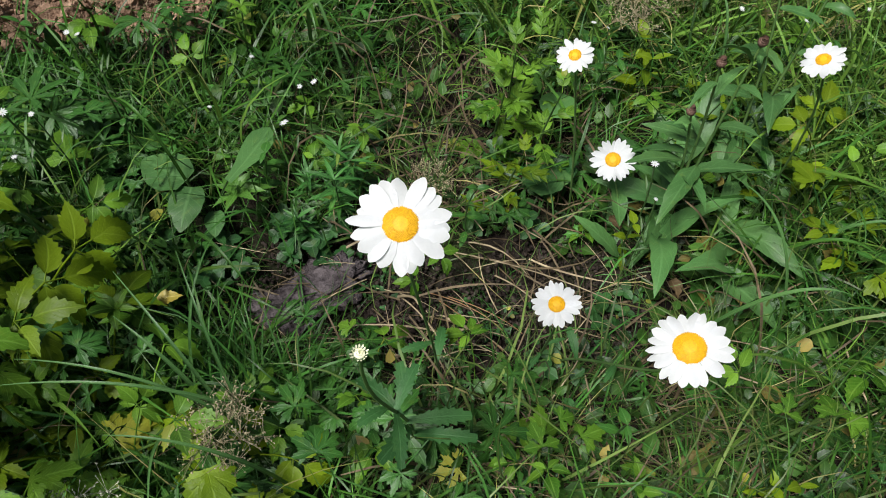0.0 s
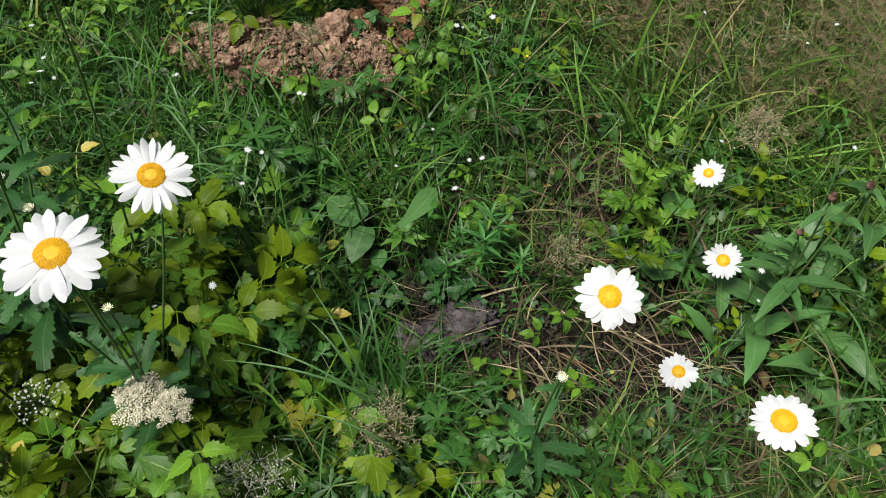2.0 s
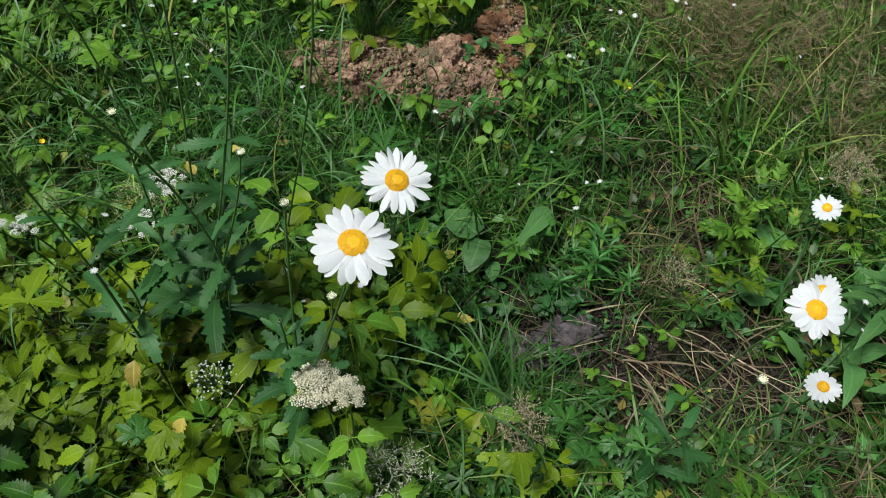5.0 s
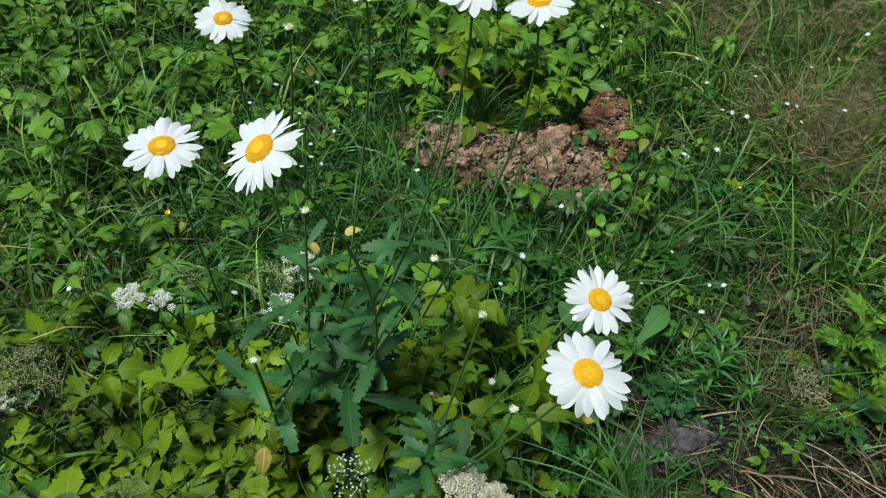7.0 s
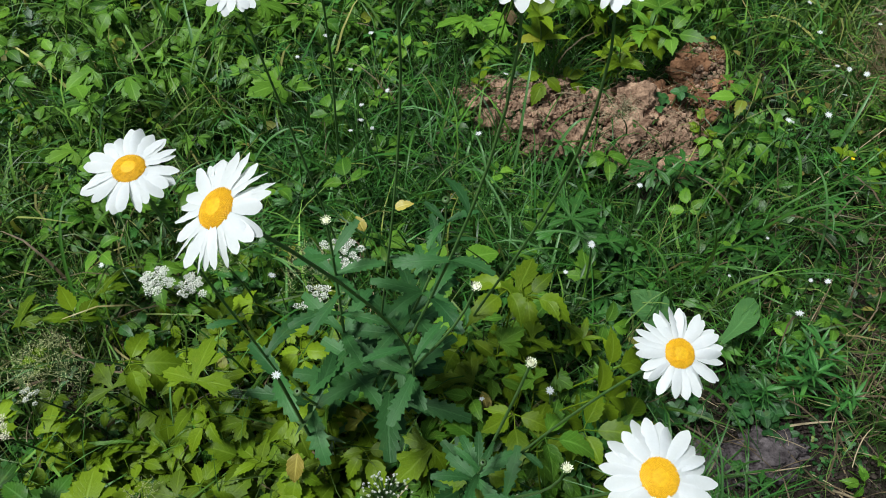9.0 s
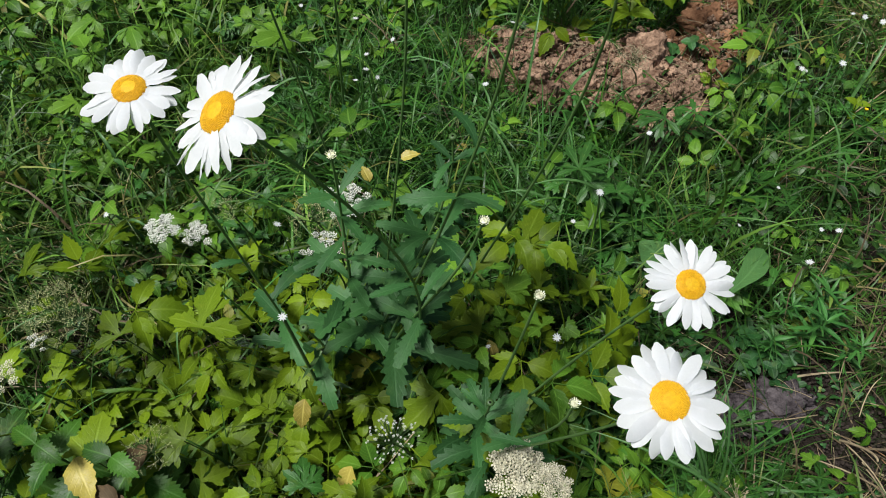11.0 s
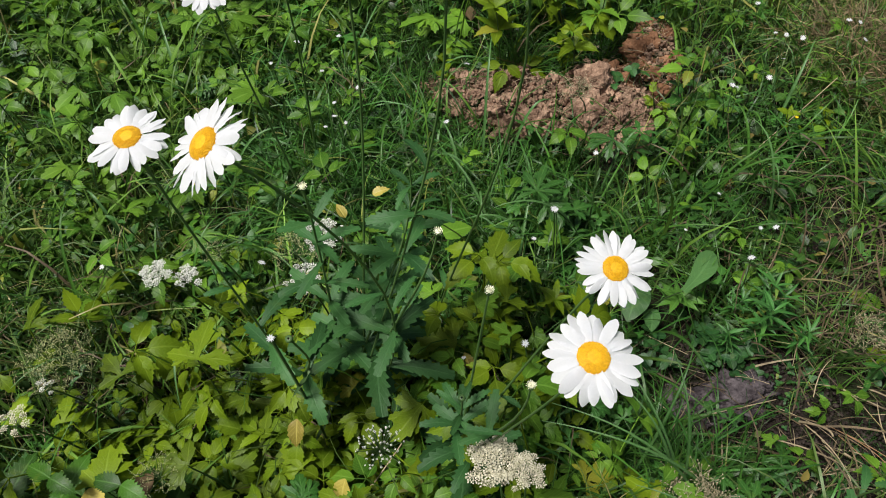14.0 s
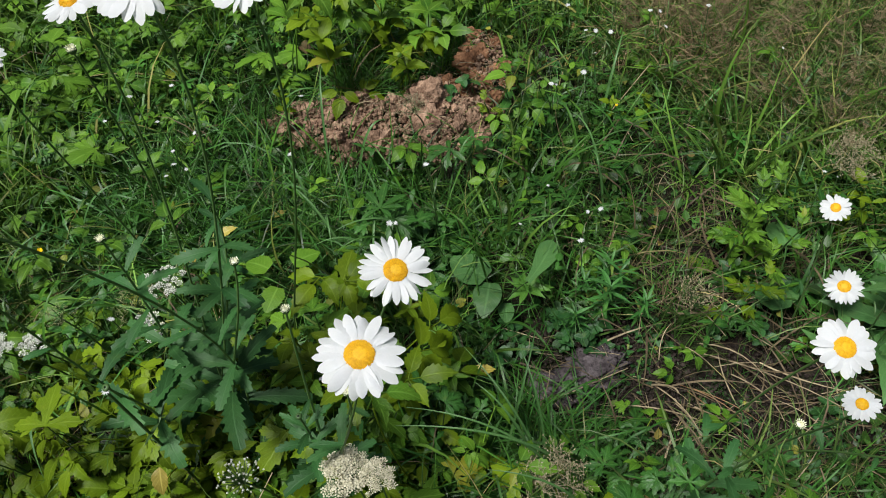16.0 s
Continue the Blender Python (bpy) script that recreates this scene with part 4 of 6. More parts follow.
def daisy(seed, head, normal, diam, base, petals=21, disc=0.17, leaves=(), narrow=1.0, ragged=0.12, label="", via=None):
    r = random.Random(seed)
    bz = float(land(np.array(base[0]), np.array(base[1])))
    owner = thing("daisy", base[0], base[1], bz, label or "tall ox-eye daisy with white petals and a yellow disc", "daisy", "daisies in the meadow")
    hd, n = Vector(head) - Vector((base[0], base[1], bz)), Vector(normal).normalized()
    dr = diam * disc
    foot = hd - n * dr * 0.72
    knee = Vector(via) - Vector((base[0], base[1], bz)) if via else Vector((hd.x * 0.25, hd.y * 0.25, hd.z * 0.36))
    path = bezier(Vector((0, 0, -0.01)), knee, foot - n * hd.z * 0.22, foot)
    part("stem", mesh_of("stem", tube(path, [0.0017 - 0.0006 * i / 12 for i in range(13)], 6), M_STEM_DARK), owner)
    stem_leaves(owner, path, leaves, r)
    turn = n.to_track_quat("Z", "Y").to_matrix().to_4x4()
    cup = part("flower_head", CUP, owner, Matrix.Translation(hd) @ turn @ Matrix.Rotation(r.uniform(0, 6.3), 4, "Z") @ Matrix.Diagonal((dr, dr, dr, 1)), "white daisy head with yellow centre")
    part("disc", DISC, cup, Matrix.Diagonal((1, 1, r.uniform(0.85, 1.1), 1)), "raised yellow disc of tiny florets")
    ln = 0.5 / disc - 0.78
    gap = r.randrange(petals)
    for i in range(petals):
        a = 2 * math.pi * (i + r.uniform(-0.28, 0.28)) / petals
        l = ln * r.uniform(1 - ragged, 1.04)
        w = 2 * math.pi * (0.5 / disc) * 1.0 / petals * r.uniform(0.85, 1.2) * narrow
        m = Matrix.Rotation(a, 4, "Z") @ Matrix.Translation((0, 0.78, 0.02 + 0.05 * (i % 2))) @ Euler((r.uniform(-0.16, 0.06), r.uniform(-0.17, 0.17), r.uniform(-0.07, 0.07))).to_matrix().to_4x4() @ Matrix.Diagonal((w, l, l, 1))
        part("petal", r.choice(PETALS[:3] if r.random() < 0.75 else PETALS), cup, m)
    return owner


daisy(1, (0.020, 0.207, 0.630), (0.01, -0.31, 0.95), 0.0520, (0.055, 0.365), 20, 0.172, ((0.1, 0.05), (0.2, 0.05), (0.35, 0.035)), 0.9, 0.2)
daisy(2, (0.137, 0.278, 0.405), (-0.18, -0.13, 0.98), 0.0400, (0.19, 0.40), 22, 0.17, ((0.2, 0.04), (0.4, 0.025)), 0.9, label="small ox-eye daisy with narrow white petals over bare soil")
daisy(3, (0.213, 0.217, 0.468), (-0.27, -0.02, 0.96), 0.0575, (0.21, 0.40), 22, 0.20, ((0.15, 0.05), (0.3, 0.04), (0.5, 0.03)), 0.9, label="ox-eye daisy with a wide yellow disc on a leaning stem")
daisy(4, (0.279, 0.627, 0.139), (-0.24, -0.26, 0.94), 0.0640, (0.33, 0.575), 25, 0.165, (), 0.85, label="low ox-eye daisy with many narrow petals beside broad leaves")
daisy(5, (0.190, 0.619, 0.335), (-0.22, -0.27, 0.94), 0.0440, (0.25, 0.645), 20, 0.165, ((0.3, 0.03),), 0.9, label="small ox-eye daisy above a heart-shaped leaf")
daisy(6, (0.413, 0.548, 0.412), (-0.47, 0.01, 0.88), 0.0440, (0.50, 0.60), 19, 0.165, ((0.3, 0.03),), 0.95, label="small ox-eye daisy tilted on a thin dark stem")
daisy(7, (-0.351, 0.245, 0.615), (0.20, -0.24, 0.95), 0.0680, (-0.50, 0.235), 29, 0.165, ((0.10, 0.06), (0.18, 0.06), (0.3, 0.05), (0.45, 0.03)), 0.95)
daisy(8, (-0.352, 0.129, 0.671), (0.12, -0.11, 0.99), 0.0700, (-0.49, 0.22), 24, 0.17, ((0.12, 0.07), (0.2, 0.07), (0.3, 0.06), (0.4, 0.055), (0.5, 0.04)), 0.95)
daisy(9, (-0.705, 0.153, 0.749), (0.0, -0.08, 1.0), 0.0610, (-0.76, 0.27), 25, 0.17, ((0.2, 0.07), (0.3, 0.08), (0.36, 0.08), (0.42, 0.07), (0.6, 0.03)), 0.95)
daisy(10, (-0.589, 0.104, 0.831), (-0.40, -0.33, 0.85), 0.0600, (-0.665, 0.27), 25, 0.17, ((0.15, 0.085), (0.22, 0.08), (0.3, 0.09), (0.36, 0.08), (0.42, 0.06), (0.5, 0.05), (0.64, 0.04)), 0.92, 0.2, label="ox-eye daisy with drooping narrow petals, leaning sideways", via=(-0.56, 0.33, 0.25))
daisy(11, (-0.794, 0.389, 0.693), (0.08, -0.20, 0.98), 0.0600, (-0.80, 0.50), 24, 0.165, ((0.2, 0.05), (0.4, 0.03)), 0.95)
daisy(12, (-0.511, 0.278, 0.872), (-0.08, -0.15, 0.99), 0.0660, (-0.672, 0.272), 23, 0.19, ((0.1, 0.05), (0.2, 0.05), (0.5, 0.06), (0.55, 0.06), (0.6, 0.05), (0.65, 0.05), (0.7, 0.04)), 1.0, via=(-0.615, 0.272, 0.32))
daisy(13, (-0.472, 0.351, 0.823), (-0.21, 0.02, 0.98), 0.0570, (-0.60, 0.42), 22, 0.17, ((0.15, 0.05), (0.3, 0.04)), 0.95)
daisy(14, (-0.616, 0.337, 0.810), (-0.05, -0.15, 0.99), 0.0480, (-0.665, 0.30), 22, 0.17, ((0.15, 0.05), (0.3, 0.04)), 0.95)


def bud_mesh():
    cup = tube([(0, 0, -1.0), (0, 0, -0.8), (0, 0, -0.2), (0, 0, 0.25), (0, 0, 0.3)], [0.2, 0.75, 1.0, 0.9, 0.3], 9)
    tuft = [tube([(0, 0, 0.1), (0, 0, 0.3), (0, 0, 0.42), (0, 0, 0.45)], [0.8, 0.7, 0.4, 0.03], 10)]
    for ring, (rad, lean, n) in enumerate(((0.10, 1.45, 6), (0.32, 1.25, 9), (0.55, 1.0, 12), (0.75, 0.65, 15))):
        tuft += [moved(strip(4, w_lance, -0.5 + 0.2 * (k % 3), lean + 0.25 * (k * 7 % 5 - 2) / 2, 0.3), Matrix.Rotation(k * 6.283 / n + ring, 4, "Z") @ pose(0, rad, 0.2), 0.9, 0.42 + 0.10 * (k * 5 % 4), 0.55) for k in range(n)]
    return mesh_of("bud_cup", cup, M_STEM), mesh_of("bud_petals", joined(tuft), M_BUD)


BUD_CUP, BUD_TOP = bud_mesh()


def bud_shoot(seed, top, base, size=0.007, leaves=(), opened=True, lean=0.15, label="daisy shoot with a half-open cream bud"):
    """A daisy stem that ends in a bud."""
    r = random.Random(seed)
    bz = float(land(np.array(base[0]), np.array(base[1])))
    owner = thing("daisy_shoot", base[0], base[1], bz, label, "daisy", "daisy buds")
    t = Vector(top) - Vector((base[0], base[1], bz))
    n = Vector((r.uniform(-lean, lean), r.uniform(-lean, lean) - 0.1, 1)).normalized()
    path = bezier(Vector((0, 0, -0.01)), Vector((t.x * 0.1, t.y * 0.1, t.z * 0.4)), t - n * t.z * 0.25, t)
    part("stem", mesh_of("stem", tube(path, [0.0022 - 0.0011 * i / 12 for i in range(13)], 6), M_STEM_DARK), owner)
    stem_leaves(owner, path, leaves, r)
    m = Matrix.Translation(t) @ n.to_track_quat("Z", "Y").to_matrix().to_4x4() @ Matrix.Diagonal((size, size, size, 1))
    b = part("bud", BUD_CUP, owner, m, "round green bud")
    if opened:
        part("bud_petals", BUD_TOP, b, None, "tuft of cream petals")
    return owner


many = tuple((0.26 + 0.022 * k, 0.102 - 0.0022 * k) for k in range(33))
fewer = tuple((0.25 + 0.036 * k, 0.090 - 0.0028 * k) for k in range(19))
bud_shoot(21, (-0.575, 0.345, 0.56), (-0.675, 0.275), 0.004, many, False, label="leafy daisy shoot with dark toothed leaves and a tiny bud")
bud_shoot(22, (-0.650, 0.262, 0.59), (-0.68, 0.285), 0.0043, fewer)
bud_shoot(23, (-0.510, 0.252, 0.59), (-0.655, 0.29), 0.0043, ((0.3, 0.10), (0.36, 0.10), (0.42, 0.09), (0.5, 0.08), (0.56, 0.06), (0.64, 0.05), (0.72, 0.04)))
bud_shoot(24, (-0.448, 0.208, 0.588), (-0.485, 0.235), 0.0043, ((0.25, 0.06), (0.4, 0.05), (0.6, 0.03)))
bud_shoot(25, (-0.395, 0.175, 0.50), (-0.49, 0.225), 0.0045, ((0.22, 0.09), (0.27, 0.09), (0.32, 0.085), (0.36, 0.08), (0.4, 0.08), (0.46, 0.075), (0.52, 0.065), (0.58, 0.06), (0.66, 0.05)))
bud_shoot(26, (-0.787, 0.510, 0.610), (-0.90, 0.66), 0.006, ((0.3, 0.05),), True, label="daisy shoot with a plump white bud")
bud_shoot(27, (0.000, 0.164, 0.572), (0.030, 0.27), 0.0043, ((0.15, 0.07), (0.2, 0.075), (0.26, 0.07), (0.32, 0.07), (0.38, 0.065), (0.44, 0.06), (0.5, 0.055), (0.58, 0.045), (0.66, 0.035)))
bud_shoot(28, (-0.62, 0.14, 0.52), (-0.75, 0.262), 0.004, ((0.3, 0.08), (0.38, 0.085), (0.45, 0.08), (0.55, 0.07)), False)
rosette = tuple((0.25 + 0.05 * k, 0.075 - 0.003 * k) for k in range(14))
bud_shoot(29, (-0.465, 0.185, 0.40), (-0.50, 0.235), 0.004, rosette, False, label="dense rosette of dark toothed daisy leaves")


# ---- three-part leaves of the yellow-green plants ----
ELDER_MESH = {}
for tone, mat in (("light", M_ELDER), ("mid", M_ELDER_MID)):
    ELDER_MESH[tone] = []
    for k in range(8):
        rk = random.Random(100 + k)
        size = 1.0
        shape = elder_blade(30 + k) if k % 4 else cut_leaf(3, 2.5, 60 + k, 9, 0.7, 1.4)
        ELDER_MESH[tone].append(mesh_of("leaf", stalked(shape, rk.uniform(1.6, 3.4), rk.uniform(0.6, 1.6), size, rk.uniform(-0.35, 0.05), 0.022, rk.uniform(-0.25, 0.25)), mat))


def elder(seed, x, y, size, count, tone, label, lift=0.0):
    r = random.Random(seed)
    owner = thing("ground_elder", x, y, float(land(np.array(x), np.array(y))) + lift, label, "leafy plant", "ground elder plants")
    yaw = r.uniform(0, 6.3)
    for i in range(count):
        yaw += 6.283 / count + r.uniform(-0.5, 0.5)
        s = size * r.uniform(0.75, 1.15)
        part("leaf", r.choice(ELDER_MESH[tone]), owner, Matrix.LocRotScale((0, 0, 0), Euler((r.uniform(-0.32, 0.28), r.uniform(-0.32, 0.32), yaw)), (s, s, s * r.uniform(0.7, 1.4))))
    return owner


xs, ys = picks(58, lambda x, y: z_elder(x, y), seed=41)
for i, (x, y) in enumerate(zip(xs, ys)):
    elder(200 + i, float(x), float(y), (0.036, 0.046, 0.040, 0.050)[i % 4], 4 if i % 3 else 5, "light" if x < -0.56 else "mid", "yellow-green ground elder with toothed three-part leaves" if x < -0.56 else "fresh green ground elder with toothed three-part leaves")
xs, ys = picks(46, lambda x, y: np.clip(z_far_leaf(x, y), 0, 1) * open_soil(x, y), seed=42)
for i, (x, y) in enumerate(zip(xs, ys)):
    elder(300 + i, float(x), float(y), 0.048, 4, "mid", "mid-green ground elder among grass")
for i, (x, y, s, k, tone) in enumerate(((0.17, 0.25, 0.03, 4, "mid"),
                                        (-0.18, 0.24, 0.045, 5, "light"), (-0.39, 0.46, 0.036, 4, "mid"), (-0.45, 0.55, 0.04, 4, "mid"), (-0.34, 0.30, 0.058, 4, "light"), (-0.545, 0.37, 0.06, 5, "light"), (-0.48, 0.40, 0.064, 5, "light"), (-0.49, 0.34, 0.06, 4, "light"), (-0.35, 0.24, 0.056, 4, "light"), (-0.43, 0.31, 0.058, 5, "light"), (-0.41, 0.38, 0.054, 4, "light"), (-0.53, 0.45, 0.056, 4, "light"),
                                        (-0.68, 1.08, 0.066, 5, "light"), (-0.47, 1.19, 0.066, 5, "mid"), (-0.77, 1.06, 0.06, 4, "mid"), (-0.63, 1.27, 0.066, 5, "mid"), (-0.56, 1.20, 0.062, 5, "light"), (-0.75, 1.18, 0.06, 5, "mid"), 
                                        (-0.28, 1.05, 0.045, 5, "mid"), (-0.62, 1.32, 0.055, 5, "light"), (0.62, 0.52, 0.045, 4, "light"), (0.60, 0.70, 0.045, 4, "light"), (-0.79, 0.58, 0.045, 4, "mid"), (-1.08, 0.44, 0.042, 4, "mid"), (-1.15, 0.50, 0.045, 4, "mid"), (-1.24, 0.40, 0.042, 4, "mid"), (-1.12, 0.34, 0.038, 4, "mid"), (-1.02, 0.40, 0.038, 4, "mid"), (-1.30, 0.52, 0.045, 4, "mid"))):
    elder(400 + i, x, y, s, k, tone, "yellow-green plant with pointed toothed leaflets")


# ---- broad-leaved plants ----
BROAD = [mesh_of("leaf", strip(14, w, d, r, f, t, 0.12, tw, sw), M_BROAD) for w, d, r, f, t, tw, sw in (
    (w_ovate, 0.7, 0.7, 0.18, 0.02, 0.1, 0.15), (w_ovate, 1.0, 0.9, 0.25, 0.02, -0.2, -0.2), (w_lance, 1.0, 0.9, 0.3, 0.03, 0.5, 0.25), (w_lance, 1.5, 1.15, 0.4, 0.02, -0.6, -0.2), (w_lance, 0.6, 0.6, 0.25, 0.03, 0.2, 0.15), (w_lance, 0.9, 0.35, 0.35, 0.03, -0.4, 0.3))]
HEART = mesh_of("leaf", stalked(strip(10, w_heart, 0.5, 0.1, 0.12, 0.02, 0.05), 1.0, 0.4, 1.0, -0.1, 0.02), M_BROAD)


for i, (x, y, s, a) in enumerate(((0.22, 0.60, 0.075, 20), (0.20, 0.63, 0.06, -30), (0.235, 0.735, 0.075, 5))):
    ob = new("heart_leaf", HEART)
    ob.matrix_basis = Matrix.LocRotScale((x, y, float(land(np.array(x), np.array(y)))), Euler((0, 0, radians(a))), (s, s, s))
    tagged(ob, "large heart-shaped green leaf on a short stalk", "leaf", "heart leaves")


def knapweed(seed, x, y, stems, leaves, label):
    r = random.Random(seed)
    bz = float(land(np.array(x), np.array(y)))
    owner = thing("knapweed", x, y, bz, label, "wild flower")
    for tx, ty, tz in stems:
        top = Vector((tx - x, ty - y, tz - bz))
        path = arc((0, 0, -0.01), top, (top.x * -0.1, top.y * -0.1, 0.02), 10)
        st = part("stem", mesh_of("stem", tube(path, [0.0024 - 0.001 * i / 10 for i in range(11)], 6), M_STEM_DARK), owner)
        part("flower_head", KNAP_HEAD, st, Matrix.LocRotScale(top, Euler((r.uniform(-0.3, 0.3), r.uniform(-0.3, 0.3), 0)), (0.0062, 0.0062, 0.0056)), "brown withered flower head")
        for sh in (0.25, 0.4, 0.55, 0.68, 0.8, 0.9):
            ln = r.uniform(0.06, 0.12) * (1.25 - sh * 0.7)
            part("leaf", r.choice(BROAD[2:]), owner, Matrix.LocRotScale(path[int(sh * 10)], Euler((r.uniform(-0.3, 0.2), r.uniform(-0.3, 0.3), r.uniform(0, 6.3))), (ln * 0.85, ln, ln)))
    for i in range(leaves):
        ln = r.uniform(0.10, 0.155)
        part("leaf", r.choice(BROAD[2:]), owner, Matrix.LocRotScale((r.uniform(-0.09, 0.09), r.uniform(-0.09, 0.09), r.uniform(0.0, 0.08)), Euler((r.uniform(-0.1, 0.45), r.uniform(-0.3, 0.3), r.uniform(0, 6.3))), (ln * 0.85, ln, ln)))


KNAP_HEAD = mesh_of("flower_head", joined([tube([(0, 0, -1), (0, 0, -0.7), (0, 0, 0.1), (0, 0, 0.6), (0, 0, 0.8)], [0.2, 0.8, 1.0, 0.7, 0.2], 10)] +
                    [moved(strip(3, w_lance, -0.4, 1.2, 0.2), Matrix.Rotation(k * 0.39 + j * 0.2, 4, "Z") @ pose(0, 0.85 - 0.2 * j, -0.3 + 0.5 * j), 1.2, 0.8, 0.8) for k in range(16) for j in range(3)]), M_KNAP)
knapweed(3, 0.385, 0.61, ((0.356, 0.622, 0.329), (0.400, 0.640, 0.345), (0.345, 0.615, 0.255)), 20, "knapweed with long dull green leaves and brown heads")
knapweed(4, 0.50, 0.72, ((0.47, 0.80, 0.33), (0.56, 0.82, 0.32)), 6, "knapweed with lance-shaped leaves and a withered head")


# small upright herbs with leaves in pairs
SPRIG_LEAF = {k: [mesh_of("leaf", strip(9, w, d, r0, 0.2, 0.05, 0.04, tw), m) for w, d, r0, tw in ((w_leaflet, 0.7, 0.5, 0.2), (w_leaflet, 1.0, 0.7, -0.2), (w_lance, 0.6, 0.6, 0.1))]
              for k, m in (("light", M_ELDER), ("mid", M_ELDER_MID), ("dull", M_LOBED))}


def sprig(seed, x, y, h, size, pairs, tone, label):
    r = random.Random(seed)
    owner = thing("herb_sprig", x, y, float(land(np.array(x), np.array(y))), label, "leafy plant", "herb sprigs")
    path = arc((0, 0, -0.01), (r.uniform(-0.04, 0.04), r.uniform(-0.05, 0.02), h), (r.uniform(-0.01, 0.01), 0.01, 0), 8)
    part("stem", mesh_of("stem", tube(path, [0.0017 - 0.0001 * i for i in range(9)], 4), M_STEM), owner)
    for i in range(pairs):
        k = (i + 1) / pairs
        for s in (0, math.pi):
            ln = size * (1.1 - 0.45 * k) * r.uniform(0.85, 1.15)
            part("leaf", r.choice(SPRIG_LEAF[tone]), owner, Matrix.LocRotScale(path[int(k * 8)], Euler((r.uniform(-0.35, 0.3), r.uniform(-0.25, 0.25), s + i * 1.57 + r.uniform(-0.3, 0.3))), (ln * r.uniform(0.95, 1.25), ln, ln)))


xs, ys = picks(140, lambda x, y: np.clip(0.85 * z_leafy(x, y) + 0.6 * z_left(x, y) + 0.12, 0, 1) * open_soil(x, y) * (1 - 0.8 * z_lush(x, y)) * (1 - 0.7 * z_elder(x, y)), seed=43)
for i, (x, y) in enumerate(zip(xs, ys)):
    rs = random.Random(1000 + i)
    tone = rs.choice(("light", "mid", "dull", "dull"))
    word = {"light": "yellow-green", "mid": "fresh green", "dull": "dull green"}[tone]
    sprig(1200 + i, float(x), float(y), rs.uniform(0.06, 0.19), rs.uniform(0.026, 0.048), rs.randrange(3, 6), tone, word + " herb sprig with pointed leaves in pairs")


# fingered leaves
PALM = [mesh_of("leaf", stalked(cut_leaf(k, sp, 80 + i, 7, d, wd), h, 0.4, 1.0, t, 0.02), M_LOBED) for i, (k, sp, d, wd, h, t) in enumerate(((5, 3.8, 0.4, 0.9, 2.2, -0.1), (7, 4.6, 0.5, 0.7, 3.0, -0.3), (5, 4.1, 0.3, 1.0, 1.5, 0.1), (5, 3.6, 0.6, 0.8, 2.6, -0.2)))]


def finger_plant(seed, x, y, size, count, label):
    r = random.Random(seed)
    owner = thing("fingered_herb", x, y, float(land(np.array(x), np.array(y))), label, "leafy plant", "fingered herbs")
    for i in range(count):
        s = size * r.uniform(0.7, 1.15)
        part("leaf", r.choice(PALM), owner, Matrix.LocRotScale((r.uniform(-0.01, 0.01), r.uniform(-0.01, 0.01), 0), Euler((r.uniform(-0.25, 0.25), r.uniform(-0.25, 0.25), r.uniform(0, 6.3))), (s, s, s)))


for i, (x, y, s, k) in enumerate(((-0.355, 0.845, 0.052, 3), (-0.41, 0.67, 0.045, 4), (-0.20, 0.78, 0.04, 4), (0.0, 0.29, 0.04, 5), (0.06, 0.27, 0.04, 4), (0.12, 0.33, 0.04, 4), (-0.47, 0.69, 0.05, 4), (-0.53, 0.66, 0.04, 3), (-0.06, 0.40, 0.03, 4), (-0.47, 0.37, 0.045, 4), (-0.20, 0.20, 0.04, 4), (-0.95, 0.62, 0.04, 4), (-1.2, 0.8, 0.045, 4))):
    finger_plant(500 + i, x, y, s, k, "herb with deeply fingered fresh green leaves")


# low plants that stand singly in the nearer growth
LOBED_MESH = [mesh_of("leaf", s, M_LOBED) for s in LOBED]
CLOVER_MESH = [mesh_of("leaf", s, M_CLOVER_SHADED) for s in CLOVER]


def low_plant(name, seed, x, y, meshes, size, count, spread, label, category, group):
    r = random.Random(seed)
    owner = thing(name, x, y, float(land(np.array(x), np.array(y))) - 0.002, label, category, group)
    for i in range(count):
        s = size * r.uniform(0.75, 1.2)
        part("leaf", r.choice(meshes), owner, Matrix.LocRotScale((r.uniform(-spread, spread), r.uniform(-spread, spread), 0), Euler((r.uniform(-0.2, 0.2), r.uniform(-0.2, 0.2), r.uniform(0, 6.3))), (s, s, s * r.uniform(0.9, 1.6))))


xs, ys = picks(80, lambda x, y: d_lobed(x, y) * (y < 1.3), seed=44)
for i, (x, y) in enumerate(zip(xs, ys)):
    low_plant("buttercup_plant", 1500 + i, float(x), float(y), LOBED_MESH, 0.025, 6, 0.022, "low buttercup plant with cut green leaves", "leafy plant", "buttercup plants")
xs, ys = picks(60, lambda x, y: d_low(x, y) * (y < 1.1), seed=45)
for i, (x, y) in enumerate(zip(xs, ys)):
    low_plant("clover_plant", 1600 + i, float(x), float(y), CLOVER_MESH, 0.018, 7, 0.03, "low clover plant with round trefoil leaves", "clover", "clover plants")

for i, (x, y) in enumerate(((-0.07, 0.73), (-0.045, 0.75), (-0.15, 0.57), (-0.13, 0.545), (-0.28, 0.50), (-0.25, 0.52), (-0.09, 0.55), (0.29, 0.47))):
    low_plant("clover_plant", 1690 + i, x, y, CLOVER_MESH, 0.016, 12, 0.03, "patch of low clover with round trefoil leaves", "clover", "clover plants")

